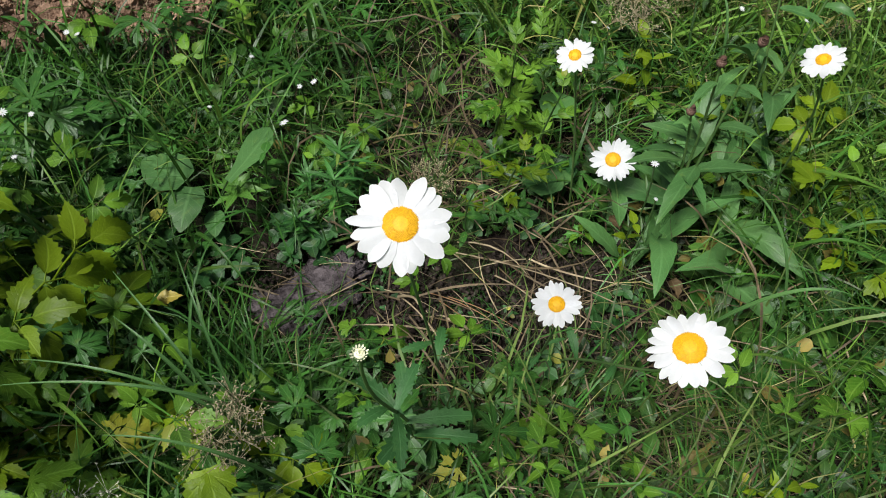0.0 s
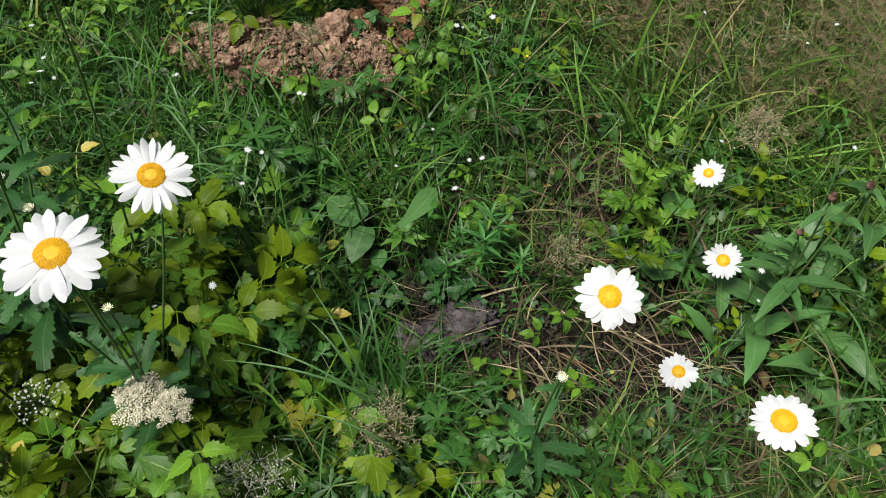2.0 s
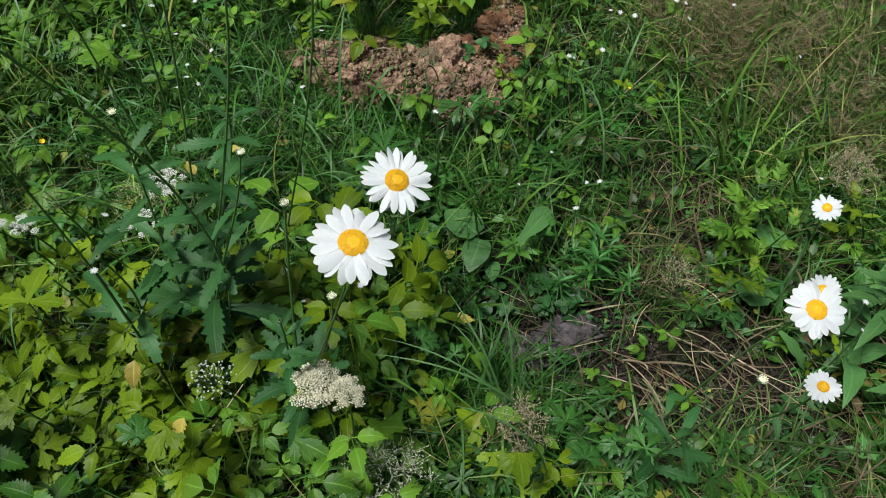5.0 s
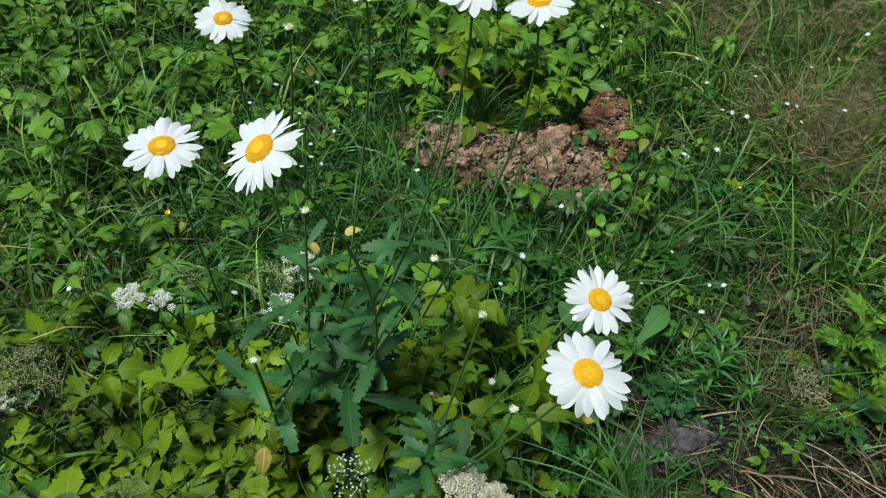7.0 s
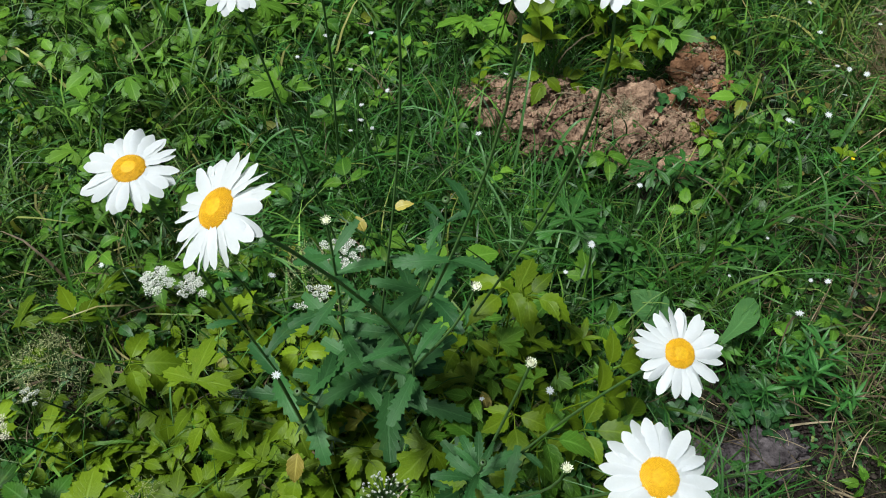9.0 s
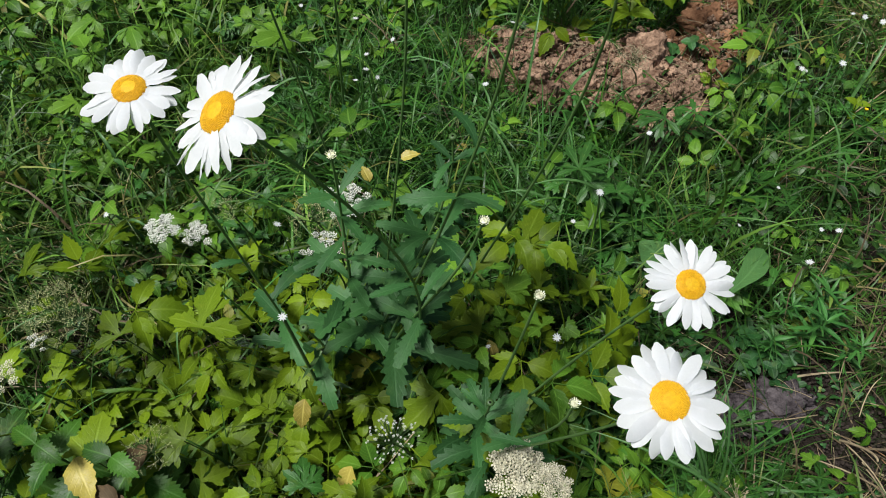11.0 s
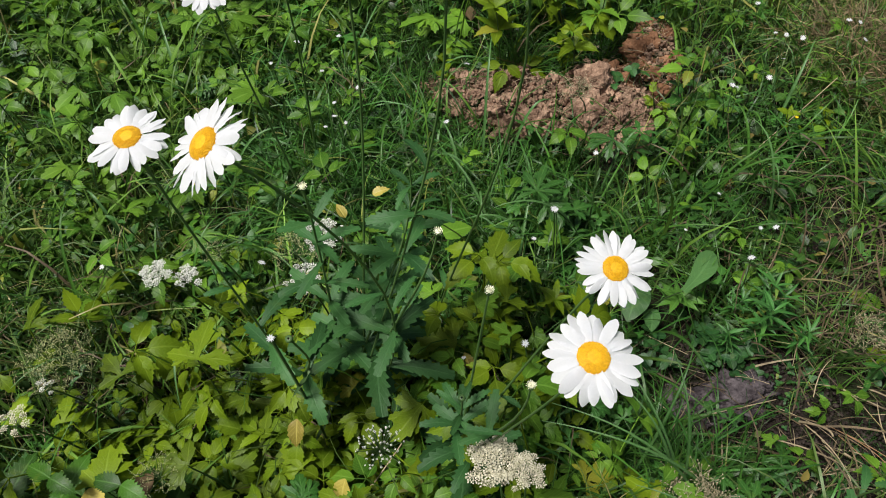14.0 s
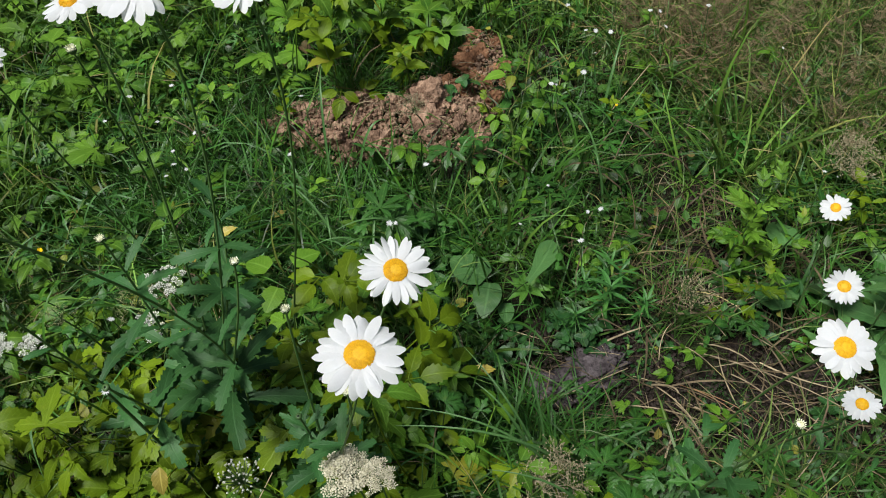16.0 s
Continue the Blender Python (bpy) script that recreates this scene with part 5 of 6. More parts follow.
HERB_MESH = [mesh_of("leaf", s, M_HERB_SHADED) for s in HERB]
xs, ys = picks(95, lambda x, y: np.clip(d_low(x, y) + 0.5 * z_right(x, y) + 0.4 * z_sparse(x, y), 0, 1) * open_soil(x, y) * (y < 1.0), seed=47)
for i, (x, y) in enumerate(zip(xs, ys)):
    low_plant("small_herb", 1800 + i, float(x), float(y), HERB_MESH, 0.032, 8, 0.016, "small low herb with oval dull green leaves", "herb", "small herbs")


# nettle-like shoots and withered leaves at the lower edge
NETTLE = [mesh_of("leaf", strip(20, w_ovate, d, r, 0.25, 0.15, 0.04, tw), M_NETTLE) for d, r, tw in ((0.6, 0.35, 0.1), (0.9, 0.5, -0.15))]

NETTLE_LIGHT = [mesh_of("leaf", strip(14, w_leaflet, d, r, 0.2, 0.06, 0.04, tw), M_NETTLE_LIGHT) for d, r, tw in ((0.5, 0.2, 0.1), (0.7, 0.35, -0.15))]


def nettle(seed, x, y, h, label):
    r = random.Random(seed)
    owner = thing("nettle", x, y, float(land(np.array(x), np.array(y))), label, "leafy plant", "nettles")
    path = arc((0, 0, -0.01), (r.uniform(-0.03, 0.03), r.uniform(-0.03, 0.03), h), (0.01, 0, 0), 6)
    part("stem", mesh_of("stem", tube(path, [0.0025 - 0.0002 * i for i in range(7)], 5), M_STEM), owner)
    for i in range(6):
        for s in (0, math.pi):
            ln = 0.088 * (1.05 - 0.11 * i) * r.uniform(0.9, 1.1)
            part("leaf", r.choice(NETTLE), owner, Matrix.LocRotScale(path[min(6, 1 + i)], Euler((r.uniform(-0.3, 0.0), r.uniform(-0.2, 0.2), s + i * math.pi / 2 + r.uniform(-0.2, 0.2))), (ln * 0.9, ln, ln)))


for i, (x, y, h) in enumerate(((-0.95, 0.0, 0.26), (-0.83, 0.01, 0.24), (-1.04, -0.04, 0.28), (-0.70, -0.03, 0.2))):
    nettle(600 + i, x, y, h, "nettle-like shoot with pairs of toothed leaves")

WITHER = mesh_of("withered_leaf", strip(14, w_ovate, 0.6, 0.25, 0.3, 0.06, 0.10, 0.3, 0.2), M_YELLOW)
DEAD = mesh_of("dead_leaf", strip(10, w_ovate, 1.3, 0.5, 0.7, 0.05, 0.2, 0.9, 0.3), M_BROWN)
for x, y, z, ln, a, t in ((-0.893, -0.002, 0.215, 0.060, -122, -0.1), (-0.862, -0.022, 0.20, 0.045, -140, -0.6), (-0.78, 0.525, 0.16, 0.03, 60, 0.3), (-0.755, 0.585, 0.16, 0.032, -50, 0.3), (-0.61, 0.13, 0.15, 0.045, 170, -0.9), (-0.298, 0.415, 0.10, 0.036, -70, 0.2), (-0.69, 0.17, 0.2, 0.04, 190, -0.7), (-0.50, 0.33, 0.16, 0.03, 40, 0.0)):
    ob = new("withered_leaf", WITHER)
    ob.matrix_basis = Matrix.LocRotScale((x, y, z), Euler((t, 0.2, radians(a))), (ln * 0.95, ln, ln))
    tagged(ob, "withered yellow leaf caught among green ones", "leaf", "withered leaves")
for x, y, z, ln, a in ((-0.835, 0.015, 0.19, 0.045, 20), (-0.825, -0.022, 0.20, 0.045, 110), (-0.815, -0.03, 0.19, 0.04, 80), (0.31, 0.585, 0.03, 0.03, 30), (0.37, 0.50, 0.04, 0.03, 200), (-0.76, 1.14, 0.1, 0.05, 40)):
    ob = new("dead_leaf", DEAD)
    ob.matrix_basis = Matrix.LocRotScale((x, y, z), Euler((0, 0.3, radians(a))), (ln, ln, ln))
    tagged(ob, "curled dead brown leaf among the growth", "leaf", "dead leaves")


# ---- umbels, seed heads ----
def seed_cluster(seed):
    """Tiny grains at the ends of hair-thin branches."""
    r = random.Random(seed)
    out = []
    for i in range(16):
        p = Vector((r.gauss(0, 0.7), r.gauss(0, 0.7), r.gauss(0.1, 0.45)))
        out.append(tube([(0, 0, -0.9), p], 0.02, 3))
        d = Vector((r.gauss(0, 1), r.gauss(0, 1), r.gauss(0, 1))).normalized() * 0.12
        out.append(tube([p - d, p, p + d], [0.02, 0.075, 0.02], 4))
    return joined(out)


def floret_cluster(seed, count, fr, dome):
    r = random.Random(seed)
    star = [moved(strip(2, w_spoon, 0.3, 0.3, 0.1), Matrix.Rotation(k * 1.2566, 4, "Z"), 1.9, 1, 1) for k in range(5)]
    star = joined(star)
    out = []
    for i in range(count):
        rad = math.sqrt((i + 0.5) / count)
        t = i * 2.4
        p = (rad * math.cos(t), rad * math.sin(t), dome * (1 - rad * rad) + r.uniform(-0.08, 0.08))
        s = fr * r.uniform(0.8, 1.2)
        out.append(moved(star, pose(*p) @ Euler((r.uniform(-0.5, 0.5), r.uniform(-0.5, 0.5), r.uniform(0, 6))).to_matrix().to_4x4(), s, s, s))
        out.append(tube([(0, 0, -0.9), p], [0.02, 0.025], 3))
    return joined(out)


CLUSTER = {k: [mesh_of("umbellet", seed_cluster(i) if k in ("seed", "green", "pale") else floret_cluster(i, 22, 0.18, 0.6), m) for i in range(3)]
           for k, m in (("cream", M_CREAM), ("white", M_UMBWHITE), ("green", M_UMBGREEN), ("seed", M_SEED), ("pale", M_SEED_PALE))}


def umbel(seed, head, radius, tone, rays, base, label, dome=0.35, cl=0.28):
    r = random.Random(seed)
    bz = float(land(np.array(base[0]), np.array(base[1])))
    owner = thing("umbel_flower", base[0], base[1], bz, label, "wild flower", "umbel flowers")
    hd = Vector(head) - Vector((base[0], base[1], bz))
    foot = hd - Vector((0, 0, radius * 0.9))
    path = arc((0, 0, -0.01), foot, (0.01, 0.01, 0), 8)
    part("stem", mesh_of("stem", tube(path, [0.002 - 0.0001 * i for i in range(9)], 5), M_STEM), owner)
    spokes = []
    for i in range(rays):
        rad = math.sqrt((i + 0.5) / rays) * radius * r.uniform(0.85, 1.1)
        t = i * 2.4 + r.uniform(-0.3, 0.3)
        p = hd + Vector((rad * math.cos(t), rad * math.sin(t), -dome * rad * rad / radius + r.uniform(-0.1, 0.1) * radius))
        spokes.append(tube(arc(foot, p, (0, 0, 0.0), 3), 0.0005, 3))
        s = radius * cl * r.uniform(0.75, 1.15)
        part("umbellet", r.choice(CLUSTER[tone]), owner, Matrix.LocRotScale(p, Euler((r.uniform(-0.3, 0.3), r.uniform(-0.3, 0.3), r.uniform(0, 6))), (s, s, s)))
    part("ray", mesh_of("ray", joined(spokes), M_STEM), owner)


umbel(1, (-0.420, 0.165, 0.315), 0.029, "cream", 42, (-0.40, 0.13), "faded cream umbel flower head past its bloom", 0.6, 0.255)
umbel(2, (-0.383, 0.163, 0.316), 0.021, "cream", 30, (-0.39, 0.135), "faded cream umbel flower head past its bloom", 0.6, 0.255)
umbel(3, (-0.917, 0.300, 0.252), 0.019, "white", 15, (-0.93, 0.34), "small white umbel flower among leaves")
umbel(4, (-0.957, 0.285, 0.263), 0.021, "white", 17, (-0.95, 0.34), "small white umbel flower among leaves")
umbel(5, (-0.562, 0.156, 0.258), 0.030, "white", 72, (-0.55, 0.18), "loose cream-white umbel beside yellow-green leaves", 0.4, 0.05)
umbel(6, (-0.740, 0.400, 0.300), 0.028, "white", 20, (-0.75, 0.42), "loose white umbel on thin stalks", 0.3, 0.2)
umbel(7, (-0.735, 0.325, 0.300), 0.024, "white", 14, (-0.75, 0.36), "loose white umbel on thin stalks", 0.3, 0.24)
umbel(8, (-0.775, 0.375, 0.290), 0.035, "green", 16, (-0.76, 0.39), "green umbel with unopened florets", 0.4, 0.22)
umbel(9, (-0.890, 0.345, 0.270), 0.022, "green", 10, (-0.89, 0.36), "green umbel with unopened florets", 0.4, 0.22)
umbel(10, (-1.020, 0.135, 0.250), 0.050, "green", 36, (-1.0, 0.17), "wide green umbel going to seed", 0.4, 0.17)
umbel(11, (-1.015, 0.095, 0.240), 0.014, "white", 6, (-1.0, 0.12), "small white umbel flower among leaves")
umbel(12, (-0.815, 0.040, 0.240), 0.030, "green", 14, (-0.81, 0.07), "green umbel with unopened florets", 0.4, 0.2)
umbel(13, (-1.025, 0.040, 0.240), 0.022, "cream", 9, (-1.0, 0.06), "faded cream umbel flower head past its bloom", 0.4, 0.25)
umbel(14, (-0.170, 0.240, 0.190), 0.045, "seed", 26, (-0.16, 0.26), "dry brown seed head of fine branches", 0.5, 0.3)
umbel(15, (0.035, 0.575, 0.170), 0.030, "seed", 16, (0.04, 0.59), "dry brown seed head of fine branches", 0.5, 0.3)
umbel(16, (-0.320, 0.135, 0.150), 0.060, "pale", 26, (-0.30, 0.15), "loose seed head with tiny whitish seeds", 0.5, 0.22)
umbel(18, (0.345, 0.937, 0.150), 0.050, "seed", 22, (0.35, 0.95), "loose pale seed head among broad leaves", 0.4, 0.28)
umbel(17, (-0.480, 0.930, 0.180), 0.030, "seed", 14, (-0.47, 0.95), "dry brown seed head of fine branches", 0.5, 0.3)

# panicles of the half-dry grass
def panicle(seed):
    r = random.Random(seed)
    path = arc((0, 0, 0), (0.12, 0.1, 1.0), (-0.06, 0, 0), 8)
    out = [tube(path, [0.0028 - 0.00027 * i for i in range(9)], 3)]
    for i in range(44):
        k = r.uniform(0.5, 1.0)
        p = Vector(path[int(k * 8)])
        a = r.uniform(0, 6.3)
        e = p + Vector((math.cos(a), math.sin(a), 0.5)) * 0.17 * (1.2 - k) * r.uniform(0.6, 1.5)
        out.append(tube([p, e], 0.0007, 3))
        for j in range(4):
            q = p.lerp(e, 0.4 + 0.2 * j)
            out.append(tube([q, q + Vector((0.003, 0, 0.006)), q + Vector((0.002, 0.002, 0.014))], [0.001, 0.0036, 0.001], 4))
    return joined(out)


PAN = [panicle(k) for k in range(4)]
grow("grass_panicles", PAN, 460, lambda x, y: np.clip(z_dry(x, y) * 0.6 + z_thatch(x, y), 0, 1) * open_soil(x, y) * (y > 0.9), M_PANICLE, "airy brownish seed panicles of meadow grass", "grass", 31, (0.15, 0.32), None, tilt=0.2)


# ---- small flowers ----
STAR = mesh_of("blossom", joined([moved(strip(4, w_lance, 0.3, 0.25, 0.1), Matrix.Rotation(k * 1.2566 + s * 0.27, 4, "Z"), 1.15, 1.1, 1.1) for k in range(5) for s in (-1, 1)]), M_PETAL)
STAR_EYE = mesh_of("blossom_eye", tube([(0, 0, 0), (0, 0, 0.12), (0, 0, 0.2)], [0.15, 0.12, 0.02], 6), M_BUD)
STITCH_STEM = [mesh_of("stem", joined([tube(arc((0, 0, -0.02), (0.02 * s, 0.03 * s, 1.0), (0.04, 0.02 * s, 0), 6), 0.005, 4)] +
               [moved(strip(4, w_lance, 0.4, 0.6, 0.2), pose(0.02, 0.01, 0.3 + 0.2 * k) @ Matrix.Rotation(k * 1.57 + j * 3.14, 4, "Z"), 0.05, 0.10, 0.10) for k in range(3) for j in range(2)]), M_STEM) for s in (1, -1)]


def stitchwort(seed, x, y, z, size=0.0056):
    r = random.Random(seed)
    bz = float(land(np.array(x), np.array(y)))
    owner = thing("stitchwort", x, y, bz, "tiny white star-shaped stitchwort flower on a thread-thin stem", "small flower", "stitchwort flowers")
    h = z - bz
    k = r.randrange(2)
    s = 1 if k == 0 else -1
    part("stem", STITCH_STEM[k], owner, Matrix.Translation((-0.02 * s * h, -0.03 * s * h, 0)) @ Matrix.Diagonal((h, h, h, 1)))
    sz = size * r.uniform(0.75, 1.15)
    b = part("blossom", STAR, owner, Matrix.LocRotScale((0, 0, h), Euler((r.uniform(-0.1, 0.6), r.uniform(-0.35, 0.35), r.uniform(0, 6.3))), (sz, sz, sz)), "white star blossom")
    part("blossom_eye", STAR_EYE, b)


for i, (x, y) in enumerate(((-1.02, 0.86), (-0.95, 0.90), (-0.86, 0.78), (-0.94, 0.80), (-0.87, 0.70), (-1.04, 0.79), (-0.69, 0.90), (-0.40, 0.32), (-0.85, 0.38), (-0.40, 1.31), (-0.45, 1.35), (-0.34, 1.51), (-0.23, 1.32), (-0.20, 1.24), (-0.16, 1.16),
                            (-0.14, 1.09), (-0.14, 1.16), (-0.11, 1.16), (-0.22, 0.99), (-0.16, 1.03), (-0.10, 1.31), (-0.03, 1.24), (-0.01, 1.24), (0.02, 1.40), (0.08, 1.46), (0.09, 1.27), (0.15, 1.60), (0.0, 1.19), (-0.12, 0.69), (-0.15, 0.62))):
    stitchwort(700 + i, x, y, 0.20)
for i, (x, y) in enumerate(((-0.85, 0.70), (-0.89, 0.74), (-0.88, 0.68), (-0.21, 1.0), (0.23, 1.16), (0.42, 1.12), (0.48, 1.19), (0.51, 1.27), (0.28, 0.82), (0.48, 0.87), (0.31, 0.53), (-0.51, 0.33), (0.26, 0.83), (0.57, 0.85), (0.67, 0.88), (-0.14, 0.69), (-0.47, 0.56), (-0.25, 0.65), (-0.21, 0.74))):
    stitchwort(750 + i, x, y, 0.19, 0.0040)
for i, (x, y, z, s) in enumerate(((0.310, 0.572, 0.205, 0.006), (-0.447, 0.562, 0.271, 0.006), (-0.432, 0.361, 0.224, 0.006), (-0.690, 0.185, 0.399, 0.0065), (-0.414, 0.714, 0.244, 0.005), (-0.704, 0.819, 0.123, 0.006), (-1.097, 0.308, 0.176, 0.0065), (-0.449, 0.603, 0.220, 0.005), (-0.413, 0.694, 0.266, 0.005))):
    stitchwort(790 + i, x, y, z, s)

BUTTER = mesh_of("blossom", joined([moved(strip(3, w_round, -0.5, 0.5, 0.25), Matrix.Rotation(k * 1.2566, 4, "Z"), 1.0, 0.9, 0.9) for k in range(5)]), M_BUTTER)
for i, (x, y, z, s) in enumerate(((-1.067, 0.526, 0.14, 0.009), (-1.45, 0.53, 0.27, 0.009), (-1.42, 0.46, 0.25, 0.008), (-0.085, 1.03, 0.12, 0.006))):
    bz = float(land(np.array(x), np.array(y)))
    owner = thing("buttercup", x, y, bz, "small glossy yellow buttercup on a thin stem", "small flower", "buttercups")
    part("stem", STITCH_STEM[0], owner, Matrix.Translation((-0.02 * (z - bz), -0.03 * (z - bz), 0)) @ Matrix.Diagonal((z - bz, z - bz, z - bz, 1)))
    part("blossom", BUTTER, owner, Matrix.LocRotScale((0, 0, z - bz), Euler((0.2, 0.1, i)), (s, s, s)), "yellow cupped blossom")


# ---- dry stalks ----
def dry_stalk(a, b, r0, label="dry straw-coloured stalk lying across the soil", lift=0.02, material=M_STRAW):
    mid = (Vector(a) + Vector(b)) / 2
    z = float(land(np.array(mid.x), np.array(mid.y)))
    path = arc(Vector(a) - mid, Vector(b) - mid, (0.006, -0.004, lift), 8)
    ob = new("dry_stalk", mesh_of("dry_stalk", tube(path, [r0 * (1.15 - 0.05 * i) for i in range(9)], 6), material))
    ob.location = mid + Vector((0, 0, 0.0))
    tagged(ob, label, "stalk", "dry stalks")


# a small reddish withered flower low among the leaves
base_z = float(land(np.array(-0.517), np.array(0.169)))
owner = thing("withered_flower", -0.517, 0.169, base_z, "small reddish withered flower low among leaves", "small flower")
part("stem", STITCH_STEM[0], owner, Matrix.Diagonal((0.09, 0.09, 0.09, 1)))
part("blossom", mesh_of("blossom", joined([moved(strip(4, w_round, -0.8, 0.8, 0.35), Matrix.Rotation(k * 1.05, 4, "Z"), 1, 1, 1) for k in range(6)]), M_RED), owner, Matrix.Translation((0.002, 0.003, 0.09)) @ Matrix.Diagonal((0.009, 0.009, 0.009, 1)), "crumpled dull red blossom")


for a, b in (((0.068, 0.557, 0.0), (0.291, 0.468, 0.03)), ((0.156, 0.287, 0.0), (0.240, 0.393, 0.06)), ((0.239, 0.373, 0.03), (0.237, 0.264, 0.0)), ((0.029, 0.439, 0.03), (0.078, 0.365, 0.0)),
             ((0.132, 0.520, 0.0), (0.210, 0.445, 0.0)), ((-0.198, 0.388, 0.0), (-0.176, 0.471, 0.03)), ((-0.156, 0.437, 0.0), (-0.047, 0.492, 0.03)), ((-0.616, 0.078, 0.0), (-0.585, 0.147, 0.10)),
             ((-0.183, 0.943, 0.0), (-0.013, 1.182, 0.11)), ((-0.008, 0.487, 0.0), (0.062, 0.379, 0.05)), ((0.160, 0.362, 0.0), (0.248, 0.438, 0.04)), ((-0.640, 0.045, 0.0), (-0.560, 0.206, 0.13))):
    dry_stalk(a, b, 0.0011)
for a, b in (((0.024, 0.469, -0.01), (0.131, 0.414, -0.01)), ((-0.007, 0.481, 0.0), (0.025, 0.437, 0.07))):
    dry_stalk(a, b, 0.0020, "thick pale dry stalk in the scraped hollow")
rh = random.Random(88)
for i in range(16):
    k = i % 4
    cx, cy = (rh.gauss(0.10, 0.05), rh.gauss(0.445, 0.025)) if k else (rh.uniform(-0.20, 0.34), rh.uniform(0.34, 0.60))
    a = rh.gauss(-0.55, 0.5) if k else rh.uniform(-1.4, 0.6)
    h = rh.uniform(0.025, 0.085)
    z = float(land(np.array(cx), np.array(cy)))
    dx, dy = h * math.cos(a), h * math.sin(a)
    lift = rh.uniform(0.004, 0.03)
    dry_stalk((cx - dx, cy - dy, z + lift), (cx + dx, cy + dy, z + rh.uniform(0.004, 0.04)), rh.uniform(0.0004, 0.0009),
              "thin orange-brown straw in the scraped hollow" if k == 1 else "thin pale straw in the scraped hollow", rh.uniform(0.0, 0.02), M_STRAW_RED if k == 1 else M_STRAW)
LONG = blade_shapes(6, 0.9, 1.3, 1.4, 2.2, 9)


def grass_tuft(seed, x, y, count, length, heading, spread, label):
    """A tuft of long arching blades; heading in degrees, 0 towards +y."""
    r = random.Random(seed)
    owner = thing("grass_tuft", x, y, float(land(np.array(x), np.array(y))) - 0.004, label, "grass", "grass tufts")
    for i in range(count):
        ln = length * r.uniform(0.6, 1.1)
        w = ln * r.uniform(0.9, 1.5)
        part("blade", LONG_MESH[r.randrange(6)], owner, Matrix.LocRotScale((r.uniform(-0.02, 0.02), r.uniform(-0.02, 0.02), 0), Euler((r.uniform(-0.2, 0.2), r.uniform(-0.2, 0.2), radians(heading + r.uniform(-spread, spread)))), (w, ln, ln)))


LONG_MESH = [mesh_of("blade", s, M_GRASS) for s in LONG]
for i, (x, y, n, ln, hd, sp) in enumerate(((-0.24, 0.36, 22, 0.24, 60, 150), (-0.20, 0.40, 14, 0.22, -20, 120), (-0.36, 0.27, 8, 0.24, 100, 60), (-0.30, 0.22, 6, 0.26, 95, 40), (-0.05, 0.30, 10, 0.14, 120, 120), (-0.30, 0.50, 8, 0.2, 120, 60), (-0.40, 0.52, 10, 0.2, 80, 100),
                                           (0.30, 0.66, 10, 0.2, 60, 120), (0.55, 0.62, 26, 0.24, 200, 120), (-1.35, 0.62, 18, 0.24, 60, 150), (-1.2, 0.95, 16, 0.24, 0, 180), (-1.5, 0.85, 14, 0.26, 90, 120), (-1.25, 0.40, 14, 0.22, 60, 160), (-0.55, 0.58, 14, 0.22, 180, 150), (0.0, 1.0, 14, 0.22, 0, 180))):
    grass_tuft(900 + i, x, y, n, ln, hd, sp, "tuft of long arching green grass blades")

PALE_MESH = [mesh_of("blade", s, M_GRASS_PALE) for s in BL_UP[:6]]
TUFT_MESH = [mesh_of("blade", s, M_GRASS) for s in BL_UP[:6] + BL_ARCH[:6]]


def fine_tuft(seed, x, y, count, length, label, meshes=None):
    r = random.Random(seed)
    owner = thing("grass_tuft", x, y, float(land(np.array(x), np.array(y))) - 0.004, label, "grass", "grass tufts")
    for i in range(count):
        dx, dy = r.gauss(0, 0.014), r.gauss(0, 0.014)
        ln = length * r.uniform(0.5, 1.15)
        part("blade", r.choice(meshes or TUFT_MESH), owner, Matrix.LocRotScale((dx, dy, 0), Euler((r.gauss(0, 0.2), r.gauss(0, 0.2), math.atan2(-dx, dy) + r.gauss(0, 0.8))), (ln * r.uniform(0.8, 1.7), ln, ln)))


xs, ys = picks(82, lambda x, y: d_grass(x, y) * (y < 1.2), seed=46)
for i, (x, y) in enumerate(zip(xs, ys)):
    fine_tuft(1700 + i, float(x), float(y), 15, 0.13 + 0.09 * ((i * 7) % 10) / 10, "tuft of fine green meadow grass")


for i, (x, y) in enumerate(((0.02, 0.66), (0.05, 0.64), (0.0, 0.70), (0.07, 0.69))):
    fine_tuft(1680 + i, x, y, 26, 0.11, "dense short tuft of fine dark green grass")
for i, (x, y) in enumerate(((0.17, 1.30), (0.19, 1.29), (0.62, 0.68), (0.66, 0.74), (0.60, 0.60))):
    fine_tuft(1690 + i, x, y, 34, 0.19, "upright tuft of fresh yellow-green grass", PALE_MESH)


# ---- single plants that stand out ----
CUT = {tone: [mesh_of("leaf", cut_leaf(k - lf, sp - 0.7 * lf, 90 + i, 9, d, wd * (1 + 0.35 * lf)), m) for i, (k, sp, d, wd) in enumerate(((5, 3.9, 0.5, 0.9), (5, 3.4, 0.8, 1.05), (5, 4.3, 0.3, 0.8)))]
       for tone, m, lf in (("light", M_ELDER, 2), ("mid", M_ELDER_MID, 2), ("cool", M_LOBED, 0))}
WORDS = {"light": "yellow-green", "mid": "fresh green", "cool": "cool green"}


def stem_to(owner, top, base, r0=0.0016, material=M_STEM):
    """A stem from the ground at base to top, relative to the plant's base."""
    bow = Vector((-0.12 * top.x, -0.12 * top.y, 0.0))
    path = arc((0, 0, -0.01), top, bow, 7)
    part("stem", mesh_of("stem", tube(path, [r0 * (1.1 - 0.06 * i) for i in range(8)], 5), material), owner)
    return path


